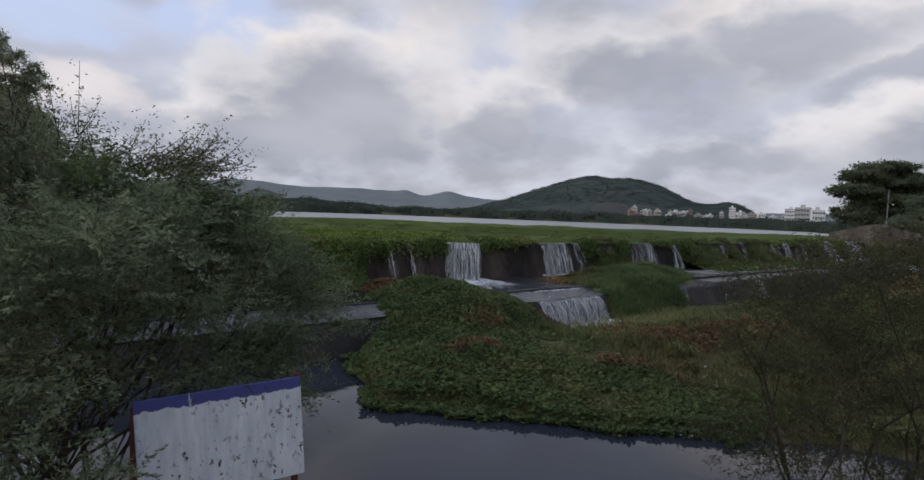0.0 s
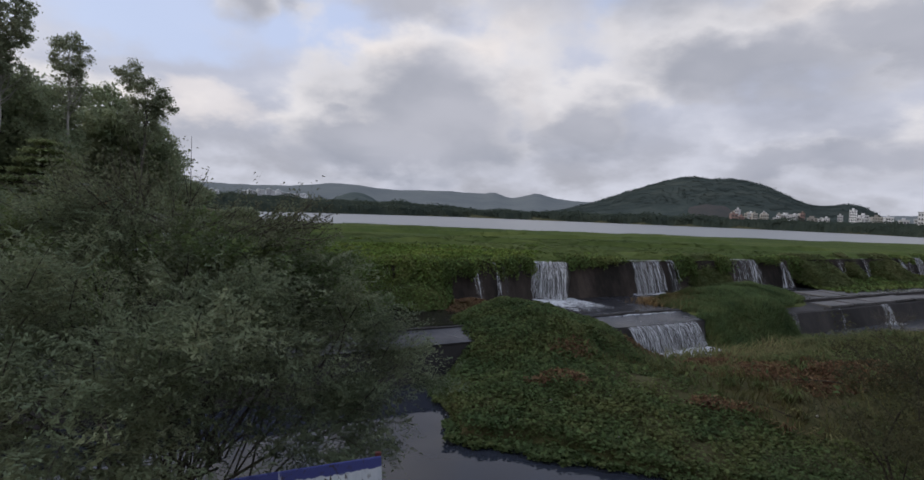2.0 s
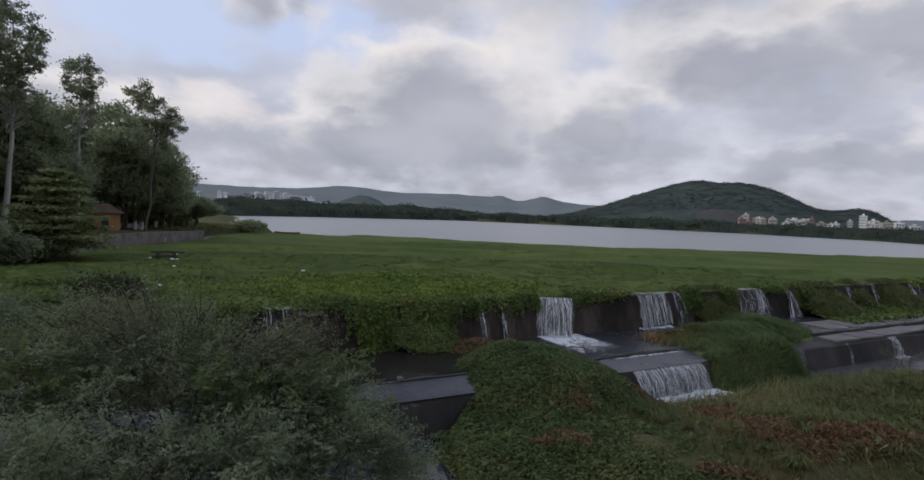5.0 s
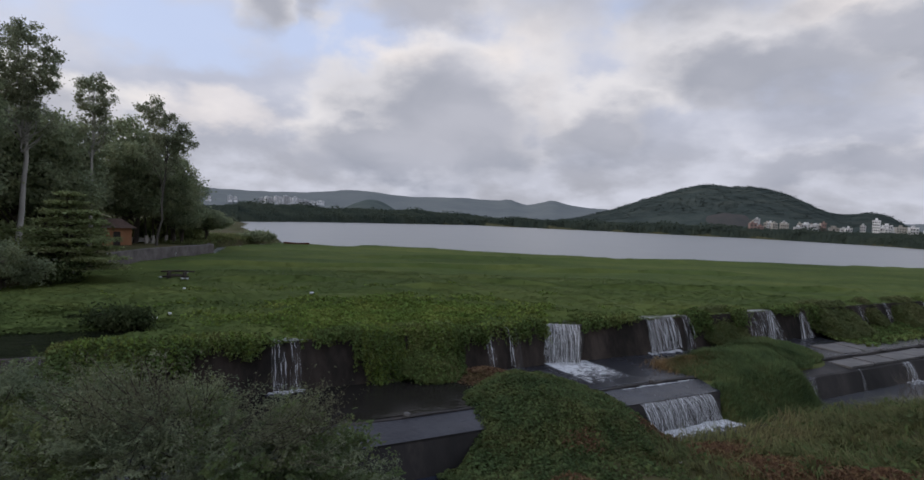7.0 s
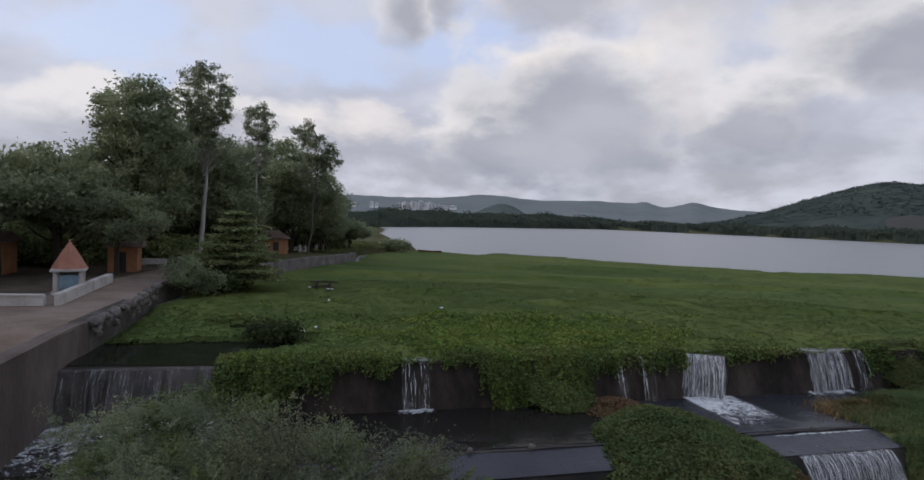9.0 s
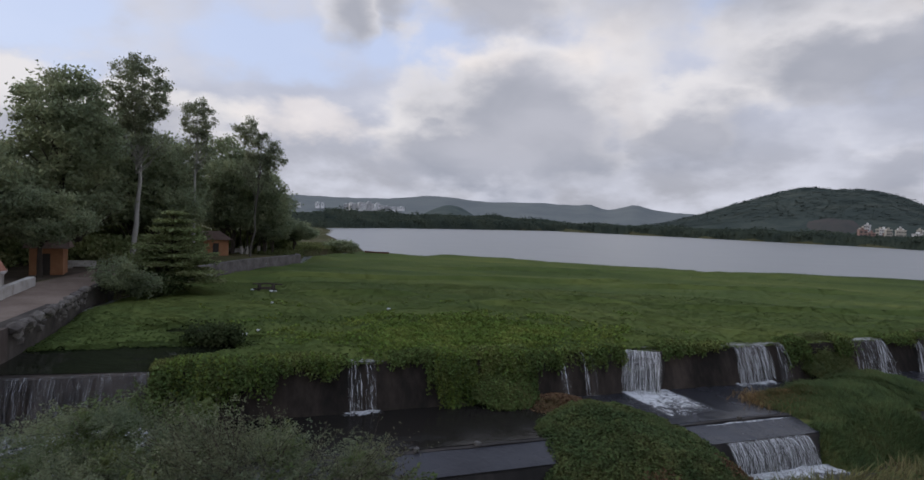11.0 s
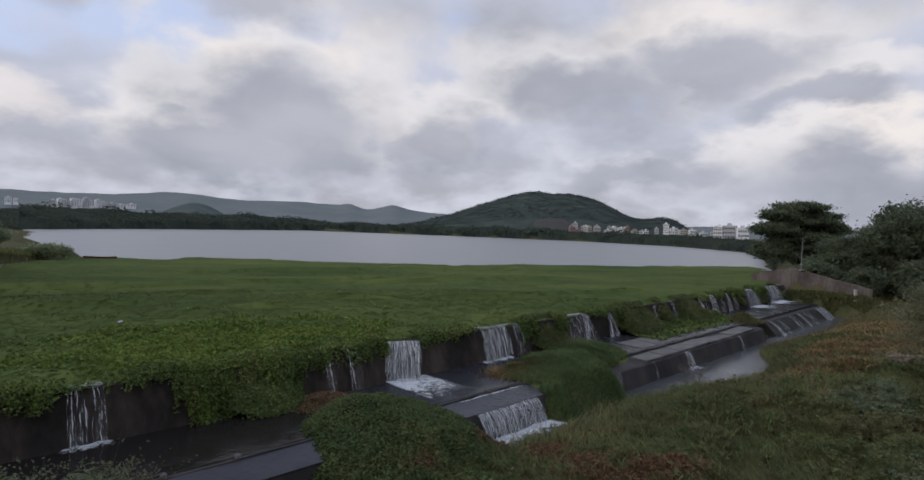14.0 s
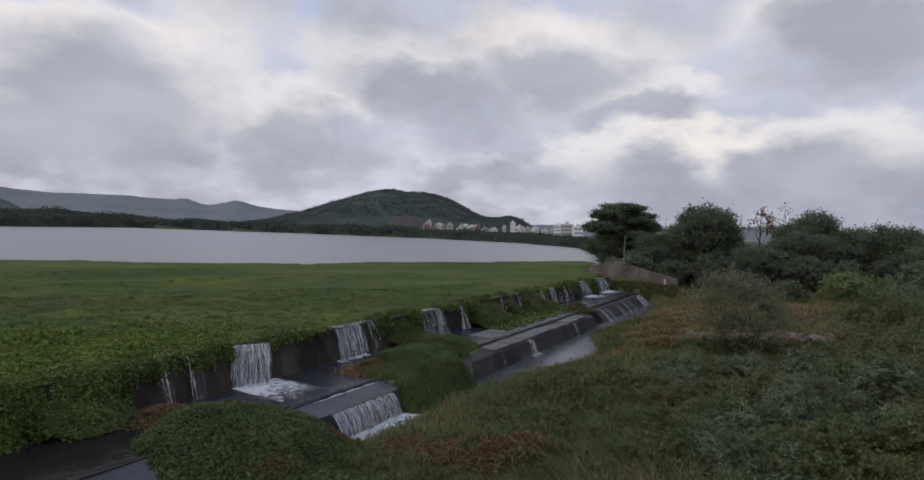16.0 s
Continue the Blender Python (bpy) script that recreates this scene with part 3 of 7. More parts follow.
def fall(s0, s1, top, foot, out, material, label, ragged=0.0, seed=0, fan=0.0, layers=2, line=None):
    """A curtain of falling water from the lip at n, z = top to foot, bowed outwards; the UV runs across it in metres and down it."""
    rng = np.random.default_rng(seed)
    owner = thing("waterfall", label, "waterfall", "structure", "falls over the weir")
    for k in range(layers):
        cols, rows = max(3, int((s1 - s0) / 0.12)), 12
        u, v = np.meshgrid(np.linspace(0, 1, cols), np.linspace(0, 1, rows))
        s = s0 + (s1 - s0) * u + fan * (u - 0.35) * v + 0.02 * rng.normal(size=u.shape)
        wob = 0.05 * np.sin(u * (s1 - s0) * 5 + k) + 0.03 * rng.normal(size=(1, cols))
        n = top[0] + (foot[0] - top[0]) * v ** 0.9 + out * np.sin(np.pi * np.minimum(v * 1.2, 1)) + wob * v + 0.05 + 0.07 * k
        z = top[1] + (foot[1] - top[1]) * v ** 1.25
        if ragged:
            z = np.maximum(z, top[1] + (foot[1] - top[1]) * (1 - ragged * rng.random((1, cols)) * step(u, 0, 1)))
        pts = weir(s, n, z).reshape(-1, 3)
        if line:
            (ax, ay), (bx, by) = line
            q = (s - s0) / (s1 - s0)
            pts = np.stack([ax + (bx - ax) * q + n * 0.12, ay + (by - ay) * q - n, z], -1).reshape(-1, 3)
        uv = np.stack([(u * (s1 - s0) + 7.3 * k + s0).ravel(), (v * 2 + k * 3).ravel()], 1)
        part("curtain", fast_mesh("curtain", pts, grid_faces(cols, rows), material, True, uv), material, owner)
    return owner


def foam(corners, z, label, seed=0, cells=14, thin=0.0):
    """A sheet of torn foam on the water between four corners (s, n): along the fall's foot first, then its far side."""
    (a, b, c, d) = [np.array(p, float) for p in corners]
    u, v = np.meshgrid(np.linspace(0, 1, cells), np.linspace(0, 1, cells))
    p = (a + (b - a) * u[..., None]) * (1 - v[..., None]) + (d + (c - d) * u[..., None]) * v[..., None]
    rise = 0.05 * np.exp(-v * 4) * (1 + np.random.default_rng(seed).normal(size=u.shape) * 0.5)
    me = fast_mesh("foam", weir(p[..., 0], p[..., 1], z + 0.012 + rise).reshape(-1, 3), grid_faces(cells, cells), FOAM_SHEET, True, np.stack([u, v * (1 - thin) + thin], -1).reshape(-1, 2))
    return tagged(new("foam", me), label, "foam", kind="structure")


UP, DOWN = (0.14, 0.03), (1.05, -2.18)
# The nearest fall leaves a notch block that faces the pond more squarely than the wall.
bm = bmesh.new()
ring = [[bm.verts.new(v) for v in ((2.35, 32.45 - d, z), (4.55, 32.45 - d * 0.9, z), (5.3, 34.2, z), (2.6, 33.4, z))] for d, z in ((0.65, -3.3), (0.55, -2.2), (0.0, -0.02))]
for a, b in zip(ring, ring[1:]):
    for k in range(4):
        bm.faces.new((a[k], a[(k + 1) % 4], b[(k + 1) % 4], b[k]))
bm.faces.new(ring[-1])
part("notch_block", bm, CONCRETE, overflow_weir, "square notch block under the broad fall")
fall(0, 2.15, (0.0, 0.06), (0.95, -2.18), 0.22, FALL, "broad white fall over the upper wall", seed=1, layers=3, line=((2.38, 32.46), (4.5, 32.5)))
fall(7.9, 9.1, UP, DOWN, 0.06, FALL, "streaked fall over the upper wall", seed=2, fan=0.25)
fall(9.2, 10.5, UP, DOWN, 0.06, FALL, "streaked fall over the upper wall", seed=3, fan=0.35, ragged=0.25)
fall(11.3, 12.0, UP, DOWN, 0.05, FALL_THIN, "thin trickle down the dark wall", seed=4, fan=0.4, ragged=0.5)
fall(18.3, 20.4, UP, DOWN, 0.05, FALL_THIN, "faint slanting trickles down the upper wall", seed=5, fan=0.9, ragged=0.3)
fall(20.5, 21.1, UP, DOWN, 0.05, FALL, "slanting white trickle down the upper wall", seed=6, fan=1.4)
fall(24.3, 24.75, UP, DOWN, 0.05, FALL, "thin trickle down the dark wall", seed=12, fan=1.3)
fall(-15.5, -15.0, UP, DOWN, 0.05, FALL_THIN, "thin trickle down the dark wall", seed=7, fan=0.3)
fall(-14.7, -14.3, UP, DOWN, 0.05, FALL_THIN, "thin trickle down the dark wall", seed=8, fan=0.2)
fall(-4.2, -3.95, UP, DOWN, 0.05, FALL_THIN, "thin trickle down the dark wall", seed=9, fan=0.5)
fall(-2.80, -2.60, UP, DOWN, 0.05, FALL_THIN, "thin trickle down the dark wall", seed=10, fan=0.12)
fall(-2.36, -2.18, UP, DOWN, 0.05, FALL_VEIL, "faint trickle down the dark wall", seed=13, fan=0.12)
fall(32.9, 33.5, UP, DOWN, 0.05, FALL_THIN, "thin trickle down the dark wall", seed=11, fan=0.5)
fall(37.2, 37.9, UP, DOWN, 0.05, FALL_THIN, "thin trickle down the dark wall", seed=13, fan=0.5)
for n, (a, b) in enumerate(((44.2, 44.8), (45.6, 46.0), (47.5, 48.7), (50.4, 50.8), (52.3, 53.2), (54.6, 55.1))):
    fall(a, b, UP, DOWN, 0.06, FALL if n in (0, 2, 4) else FALL_THIN, "white trickle far along the weir", seed=20 + n, fan=0.9)
fall(59.2, 62.2, (0.14, 0.16), (1.4, -2.18), 0.12, FALL, "white fall far along the weir", seed=31, fan=1.4)
fall(67.6, 69.6, (0.14, 0.16), (1.4, -2.18), 0.12, FALL, "white fall far along the weir", seed=32, fan=1.2)
fall(69.9, 72.3, (0.14, 0.16), (1.4, -2.18), 0.12, FALL, "white fall far along the weir", seed=35, fan=1.6)
fall(76.0, 76.7, UP, DOWN, 0.1, FALL_THIN, "thin trickle far along the weir", seed=33, fan=0.6)
fall(-30.4, -23.5, UP, (1.0, -2.15), 0.10, FALL_VEIL, "wide even curtain of water over the upper wall", seed=34)
LIP, FOOT = (7.30, -2.50), (8.15, -3.84)
fall(0.55, 5.40, LIP, FOOT, 0.12, FALL, "wide white fall over the lower step", seed=41, layers=3)
for n, (a, b) in enumerate(((13.9, 14.4), (19.2, 19.5), (24.7, 25.8), (36.8, 37.3))):
    fall(a, b, (7.3, -2.5), (7.9, -3.82), 0.08, FALL_THIN if n < 2 else FALL, "small spill over the lower step", seed=50 + n)
for n, (a, b, kind) in enumerate(((49.2, 50.0, FALL), (51.4, 52.4, FALL_THIN), (56.6, 57.8, FALL_THIN), (60.2, 60.9, FALL), (62.4, 64.0, FALL_THIN), (68.8, 72.6, FALL))):
    fall(a, b, (6.34, -2.42), (8.06, -3.82), 0.05, kind, "water sliding down the sloping spill face", seed=61 + n, fan=0.6)
foam([(-0.7, 0.9), (2.7, 0.1), (3.1, 4.4), (-0.5, 5.0)], -2.17, "white churned foam spreading from the fall", 1)
foam([(0.4, 5.82), (6.4, 5.82), (6.2, 5.95), (0.6, 5.95)], -2.33, "thin line of foam below the kerb", 2, thin=0.35)
foam([(0.2, 7.95), (6.4, 7.95), (7.6, 9.1), (0.6, 9.0)], POND_Z, "white churned foam below the lower fall", 3)
foam([(7.4, 0.9), (11.0, 0.9), (11.0, 1.5), (7.4, 1.5)], -2.17, "thin foam at a fall's foot", 4, thin=0.45)
foam([(-15.9, 0.9), (-13.9, 0.9), (-13.9, 1.35), (-15.9, 1.35)], -2.17, "thin foam at a trickle's foot", 5, thin=0.45)
foam([(-31.0, 0.9), (-23.0, 0.9), (-22.6, 5.2), (-31.0, 5.4)], -2.17, "broad white foam below the wide curtain", 6, thin=0.52)
foam([(59.2, 1.1), (64.4, 1.1), (65.4, 3.4), (60.4, 3.4)], -2.17, "white foam below a far fall", 7)
foam([(67.4, 1.1), (74.0, 1.1), (75.0, 3.4), (68.4, 3.4)], -2.17, "white foam below a far fall", 8)
foam([(24.4, 7.8), (26.4, 7.8), (26.8, 8.5), (24.4, 8.5)], POND_Z, "small patch of foam in the pool", 9, thin=0.4)

# ---- floating weed bed on the lake ----
OPEN_WATER = [(-25.5, 16), (-20.6, 18.2), (-17.6, 20.3), (-18.2, 22.0), (-16.8, 24.4), (-17.4, 26.3), (-19.4, 25.9), (-20.3, 23.7), (-22.6, 23.0), (-24.4, 20.6)]
DARK_POOL = [(-23.8, 26.0), (-21.6, 25.8), (-21.0, 27.0), (-21.8, 28.2), (-23.6, 27.6)]
BED = [(-24, 18), *[tuple(weir(s, -0.25)[:2]) for s in (-24, 0, 40, 76)], (97, 107), (104, 121), (88, 120), (55, 110), (34.2, 110.4), (33.6, 108.2), (20.2, 102.8), (19.4, 104.8), (0, 105), (-20, 110), (-30, 111.5), (-31, 103), (-41, 106), (-47, 108), (-46, 84), (-41, 71),
       (-41, 62), (-38, 44), (-33, 30)]


def bed_edge(x, y):
    """Distance inside the weed bed, with a ragged outline."""
    d = edge_distance(x, y, BED) + 0.5 * waves(x * 0.9, y * 0.9, 4.0)
    s, n = to_weir(x, y)
    d = np.where((n > -3) & (n < 0.4) & (x > -18.5) & (s < 76), np.maximum(d, 0.3), np.where(n > -0.2, -1.0, d))
    d = np.where((s < -23.4) & (n > -4.5), -1.0, d)
    hole = np.maximum(edge_distance(x, y, OPEN_WATER), edge_distance(x, y, DARK_POOL)) + 0.25 * waves(x * 2, y * 2, 1.0)
    return np.minimum(d, -hole)


def bed_z(x, y):
    s, n = to_weir(x, y)
    far = step(-n, 5, 34)
    # Rounded swells with creases between them.
    swell = np.abs(waves(s * 0.10, n * 0.26, 3.0)) ** 0.7
    tuft = np.abs(waves(x * 0.8, y * 1.1, 1.0)) ** 0.7
    z = 0.10 + 0.36 * swell + 0.14 * tuft * (1 - far) + 0.05 * waves(x * 2.6, y * 2.6, 2.0) * (1 - far)
    # Long ledges where one raft of weeds has ridden up behind another.
    for n0, slant, s0, s1, sway in ((-8.6, 0.45, 12, 46, 0.8), (-16.0, 1.6, 4, 14, 0.8), (-14.0, 0.95, -4, 5, 0.6), (-24.0, 0.5, 16, 52, 1.6), (-33.0, 0.2, -22, 26, 1.8), (-44.0, 0.3, 0, 62, 2.4), (-22.0, 0.1, -19, -4, 1.2)):
        d = n0 + slant * np.clip(s - (s0 + s1) / 2, -30, 30) * 0.5 + sway * waves(s * 0.16, s * 0.05, n0) - n
        z = z + 0.46 * step(d, -0.2, 0.2) * np.exp(-np.maximum(d, 0) / 5.0) * step(s, s0, s0 + 4) * step(s, s1, s1 - 6)
    # It thins out and rolls over towards the wall.
    z = 0.06 + (z - 0.02) * step(-n + 0.5 * waves(s * 0.8, n, 5.0), -0.5, 2.8)
    # Heaps of creepers on the crest between the falls.
    lump = np.maximum(waves(s * 0.75, n * 0.5, 2.0) + 0.5 * waves(s * 1.9, n * 1.3, 5.0), 0)
    wet = step(np.abs(s - 1.0), 1.4, 2.2) * step(np.abs(s - 9.8), 2.4, 3.4) * step(np.abs(s - 20.4), 1.4, 2.4) * step(np.abs(s + 15), 0.8, 1.6)
    z = z + (0.40 * lump + 0.10) * np.exp(-((n + 1.0) / 1.3) ** 2) * wet
    return z * step(bed_edge(x, y), -0.1, 0.9) - 0.06


bx, by = np.meshgrid(spaced(-50, 110, -26, 40, 0.42, 1.04), spaced(14, 124, 15, 66, 0.42, 1.05))
keep_f = grid_faces(bx.shape[1], bx.shape[0])
inside = (bed_edge(bx, by) > -0.15).ravel()
keep_f = keep_f[inside[keep_f].all(1)]
used, inverse = np.unique(keep_f, return_inverse=True)
bed_v = np.stack([bx, by, bed_z(bx, by)], -1).reshape(-1, 3)[used]
weed_bed = tagged(new("weed_bed", fast_mesh("weed_bed", bed_v, inverse.reshape(-1, 4), MAT_BED, True)), "dense bright green mat of floating water weeds", "water weeds", kind="stuff")


def scatter(rng, count, x0, x1, y0, y1):
    return rng.uniform(x0, x1, count), rng.uniform(y0, y1, count)


def bed_leaves(seed, density, near, far, size, flat):
    """Leaves standing out of the weed bed between two distances from the camera's side."""
    rng = np.random.default_rng(seed)
    x, y = scatter(rng, int(density * 150 * 112), -50, 100, 14, 126)
    r = np.hypot(x, y)
    ok = (r > near) & (r < far) & (bed_edge(x, y) > 0.05)
    x, y = x[ok], y[ok]
    clump = waves(x * 1.7, y * 1.7, 6.0) > rng.uniform(-1.6, 0.5, len(x))
    x, y = x[clump], y[clump]
    z = bed_z(x, y) + rng.uniform(0.0, 0.06, len(x)) * size / 0.16
    me = fast_mesh("weed_leaves", *leaves(rng, np.stack([x, y, z], 1), size, flat, 1.35, bent=near < 30), LEAF_HYACINTH)
    return tagged(new("weed_leaves", me), "countless rounded green leaves of floating weeds", "water weeds", kind="stuff")


bed_leaves(1, 64, 0, 38, 0.135, 0.72)
bed_leaves(2, 30, 36, 58, 0.17, 0.86)
bed_leaves(3, 5, 56, 130, 0.24, 0.93)
# A loose fringe of leaves along the bed's open edges.
rng = np.random.default_rng(14)
x, y = scatter(rng, 60000, -32, -14, 15, 36)
edge = bed_edge(x, y)
ok = (edge > -0.45 + 0.3 * waves(x * 3, y * 3, 2.0)) & (edge < 0.5) & (to_weir(x, y)[1] < -0.3)
p = np.stack([x[ok], y[ok], np.maximum(bed_z(x[ok], y[ok]), 0.0) + rng.uniform(0.0, 0.08, ok.sum())], 1)
tagged(new("fringe_leaves", fast_mesh("fringe_leaves", *leaves(rng, p, 0.12, 0.8, 1.3, bent=True), LEAF_HYACINTH)), "loose floating leaves at the weed bed's edge", "water weeds", kind="stuff")
# Fresher, yellower leaves in one stretch by the wall.
rng = np.random.default_rng(4)
s, n = rng.uniform(-24, 8, 240000), -rng.uniform(-0.1, 20, 240000)
ok = np.exp(-((s + 7.4) / 7.2) ** 2 - ((n + 4.4) / 5.4) ** 2) + 0.3 * waves(s * 1.3, n * 1.3, 2.0) > rng.uniform(0.12, 1.3, len(s))
p = weir(s[ok], n[ok])
p = p[bed_edge(p[:, 0], p[:, 1]) > 0.1]
p[:, 2] = bed_z(p[:, 0], p[:, 1]) + rng.uniform(0.0, 0.13, len(p))
tagged(new("fresh_leaves", fast_mesh("fresh_leaves", *leaves(rng, p, 0.135, 0.5, 1.3, 0.5, bent=True), LEAF_BRIGHT)), "fresh yellow green leaves among the floating weeds", "water weeds", kind="stuff")


# ---- creepers hanging over the wall: s from, s to, how far down, how thick ----
DRAPES = [(-23.7, -22.0, 2.3, 1.0), (-22.2, -20.4, 2.0, 1.0), (-20.6, -19.0, 1.1, 0.9), (-19.0, -16.2, 0.6, 0.8), (-16.4, -14.3, 0.24, 0.6), (-14.3, -11.8, 0.36, 0.8), (-11.5, -10.5, 1.5, 0.8), (-10.6, -9.2, 2.6, 1.0), (-9.3, -8.0, 2.9, 1.0), (-8.1, -6.9, 2.9, 1.0), (-7.0, -5.9, 2.3, 0.9), (-6.0, -4.4, 1.0, 0.8), (-4.4, -0.2, 0.95, 1.0),
          (2.5, 5.4, 0.45, 0.8), (5.4, 7.4, 0.26, 0.6), (12.3, 14.0, 1.3, 0.7), (16.8, 18.6, 1.0, 0.7), (21.6, 24.2, 0.35, 0.6), (25.2, 27.0, 1.4, 0.8), (44.8, 47.3, 0.5, 0.8), (48.9, 52.0, 0.5, 0.8), (53.4, 59.0, 0.6, 0.8), (62.4, 67.4, 0.9, 0.8)]


def strands(rng, rows, n0, z0, batter, per, gap, bulge):
    """Hanging stems as points along them: each starts on a ledge, bulges out and hangs down to a length of its own."""
    out = []
    for s0, s1, deep, dense in rows:
        count = int((s1 - s0) * per * dense * (0.6 if s0 > 25 else 1.0))
        s = rng.uniform(s0 - 0.2, s1 + 0.2, count)
        # They hang in tresses, with bare wall between.
        s = s[waves(s * 3.3, s * 1.1, 5.0) + 0.5 * waves(s * 0.8, s * 0.6, 2.0) > rng.uniform(-0.9, 0.1, count)]
        count = len(s)
        long = deep * np.clip(0.74 + 0.30 * waves(s * 0.9, s * 0.5, 3.0) + 0.34 * waves(s * 3.1, s * 0.7, 1.0) + rng.normal(size=count) * 0.24, 0.10, 1.35)
        swell = bulge * rng.uniform(0.3, 1.0, count) * (0.7 + 0.3 * waves(s * 1.1, s, 1.0))
        back = rng.uniform(0.0, 1.1, count)
        for k in range(int(math.ceil((deep * 1.3 + 0.9) / gap))):
            t = k * gap + rng.uniform(0, gap, count)
            ok = t < long + back
            drop = np.maximum(t - back, 0)
            n = n0 - np.maximum(back - t, 0) + drop * batter + swell * (1 - np.exp(-3 * drop)) * np.exp(-0.25 * drop)
            z = z0 + 0.02 + 0.20 * np.minimum(back, 0.9) - np.where(t < back, 0.1 * t, 0.05) - drop * 1.02
            n, z = n + 0.30 * waves(s * 0.9, s * 0.4, 6.0), z + 0.22 * waves(s * 0.7, s * 0.3, 2.0) * np.exp(-drop)
            side = s + rng.normal(size=count) * 0.05
            out.append(weir(side, n + rng.normal(size=count) * 0.05, z + rng.normal(size=count) * 0.04)[ok])
    return np.concatenate(out)


rng = np.random.default_rng(12)
hang = strands(rng, DRAPES, 0.2, 0.06, 0.34, 112, 0.062, 0.80)
face_out = np.array([N[0] * 0.5, N[1] * 0.5, 0.85])
tagged(new("hanging_creepers", fast_mesh("hanging_creepers", *leaves(rng, hang, np.where(hang[:, 0] > 25, 0.15, 0.098), 0.30, 1.25, 0.5, normal=face_out, bent=True), LEAF_VINE)),
       "leafy green creepers hanging over the weir wall", "creepers", kind="stuff")
hang = strands(rng, [(-11.0, -6.2, 2.3, 1.0), (-23.2, -19.5, 1.4, 0.7), (-19.0, -16.0, 0.5, 0.5), (-4.2, -1.0, 0.8, 0.4)], 0.26, 0.12, 0.38, 24, 0.065, 0.62)
tagged(new("fresh_creepers", fast_mesh("fresh_creepers", *leaves(rng, hang, 0.10, 0.32, 1.25, 0.5, normal=face_out, bent=True), LEAF_BRIGHT)), "fresh yellow green leaves among the hanging creepers", "creepers", kind="stuff")


# Where the weeds have grown down to the apron they lie as grassy slopes against the wall: s from, s to, reach, lowest.
for k, (s0, s1, reach, low) in enumerate(((13.0, 18.2, 1.6, -2.0), (25.9, 32.6, 3.2, -2.25), (33.8, 36.9, 1.7, -1.7), (38.4, 44.0, 3.2, -2.25), (55.4, 58.4, 1.4, -1.5), (62.6, 67.2, 1.5, -1.8), (72.8, 75.6, 1.3, -1.5), (-9.6, -5.7, 2.3, -2.2))):
    u, v = np.meshgrid(np.linspace(0, 1, int((s1 - s0) / 0.2)), np.linspace(0, 1, 22))
    s = s0 + (s1 - s0) * u
    full = np.clip(np.minimum(u, 1 - u) * (s1 - s0) / 1.1, 0, 1) ** 0.5 * (0.82 + 0.22 * waves(s * 1.3, v * 2, k))
    n = -0.9 + (reach + 0.9) * v * (0.45 + 0.55 * full) + 0.25 * full * np.sin(np.pi * v)
    z = 0.30 * full - (0.30 - low) * np.clip(v * 1.12 - 0.12, 0, 1) ** 0.95 * (0.6 + 0.4 * full) + 0.07 * waves(s * 3, v * 9, 1.0)
    bank = weir(s, n, z)
    tagged(new("grass_slope", fast_mesh("grass_slope", bank.reshape(-1, 3), grid_faces(u.shape[1], 22), SLOPE_BED, True)), "grassy slope of weeds grown down over the weir wall", "weeds", kind="structure")
    rng = np.random.default_rng(70 + k)
    a, b = rng.integers(0, 22, int(1900 * (s1 - s0))), rng.integers(0, u.shape[1], int(1900 * (s1 - s0)))
    p = bank[a, b] + rng.normal(size=(len(a), 3)) * 0.08
    tagged(new("slope_leaves", fast_mesh("slope_leaves", *leaves(rng, p, 0.10 if s0 < 0 else 0.07 if s0 < 25 else 0.10, 0.5 if s0 < 0 else 0.7, 1.3 if s0 < 0 else 2.6, normal=np.array([N[0] * 0.25, N[1] * 0.25, 0.95])), LEAF_VINE if s0 < 0 else FRESH_GRASS)), "small green leaves on a slope of weeds", "weeds", kind="stuff")


# ---- mounds of creepers below the weir ----
def mound_mask(x, y, front=True):
    """How deep a place lies in the creeper mound that spreads from the lower step to the pond."""
    s, n = to_weir(x, y)
    a = 1 - np.hypot((s + 4.2) / 5.6, (n - 6.4) / 4.8)
    if not front:
        return a * 4 + 0.5 * waves(x * 1.6, y * 1.6, 2.0)
    b = np.maximum(1 - np.hypot((x - 2.6) / 5.8, (y - 16.8) / 5.4), 1 - np.hypot((x + 0.2) / 2.6, (y - 18.6) / 5.2))
    b = np.maximum(b, 1 - np.hypot((x - 6.0) / 5.0, (y - 14.2) / 2.4))
    return np.maximum(a, b) * 4 + 0.5 * waves(x * 1.6, y * 1.6, 2.0)


rng = np.random.default_rng(5)
x, y = scatter(rng, 270000, -5, 13, 10, 34)
s, n = to_weir(x, y)
wet = np.maximum(edge_distance(x, y, POND), edge_distance(x, y, POOL))
ok = (mound_mask(x, y) > 0.2) & (wet < 0.15 + 0.5 * waves(x * 2.2, y * 2.2, 1.0)) & (n > 2.6 - 0.15 * (s + 4)) & ((s < 0.75) | (n > 8.3)) & ((s > -9.3) | (n > 7.6))
# In front of the dome the creepers lie in patches between the grass.
ok &= (mound_mask(x, y, False) > 0) | (wet > -0.9) | (waves(x * 0.9, y * 1.1, 4.0) + 0.4 * waves(x * 2.3, y * 2.3, 1.0) > rng.uniform(-0.8, 0.4, len(x)))
x, y = x[ok], y[ok]
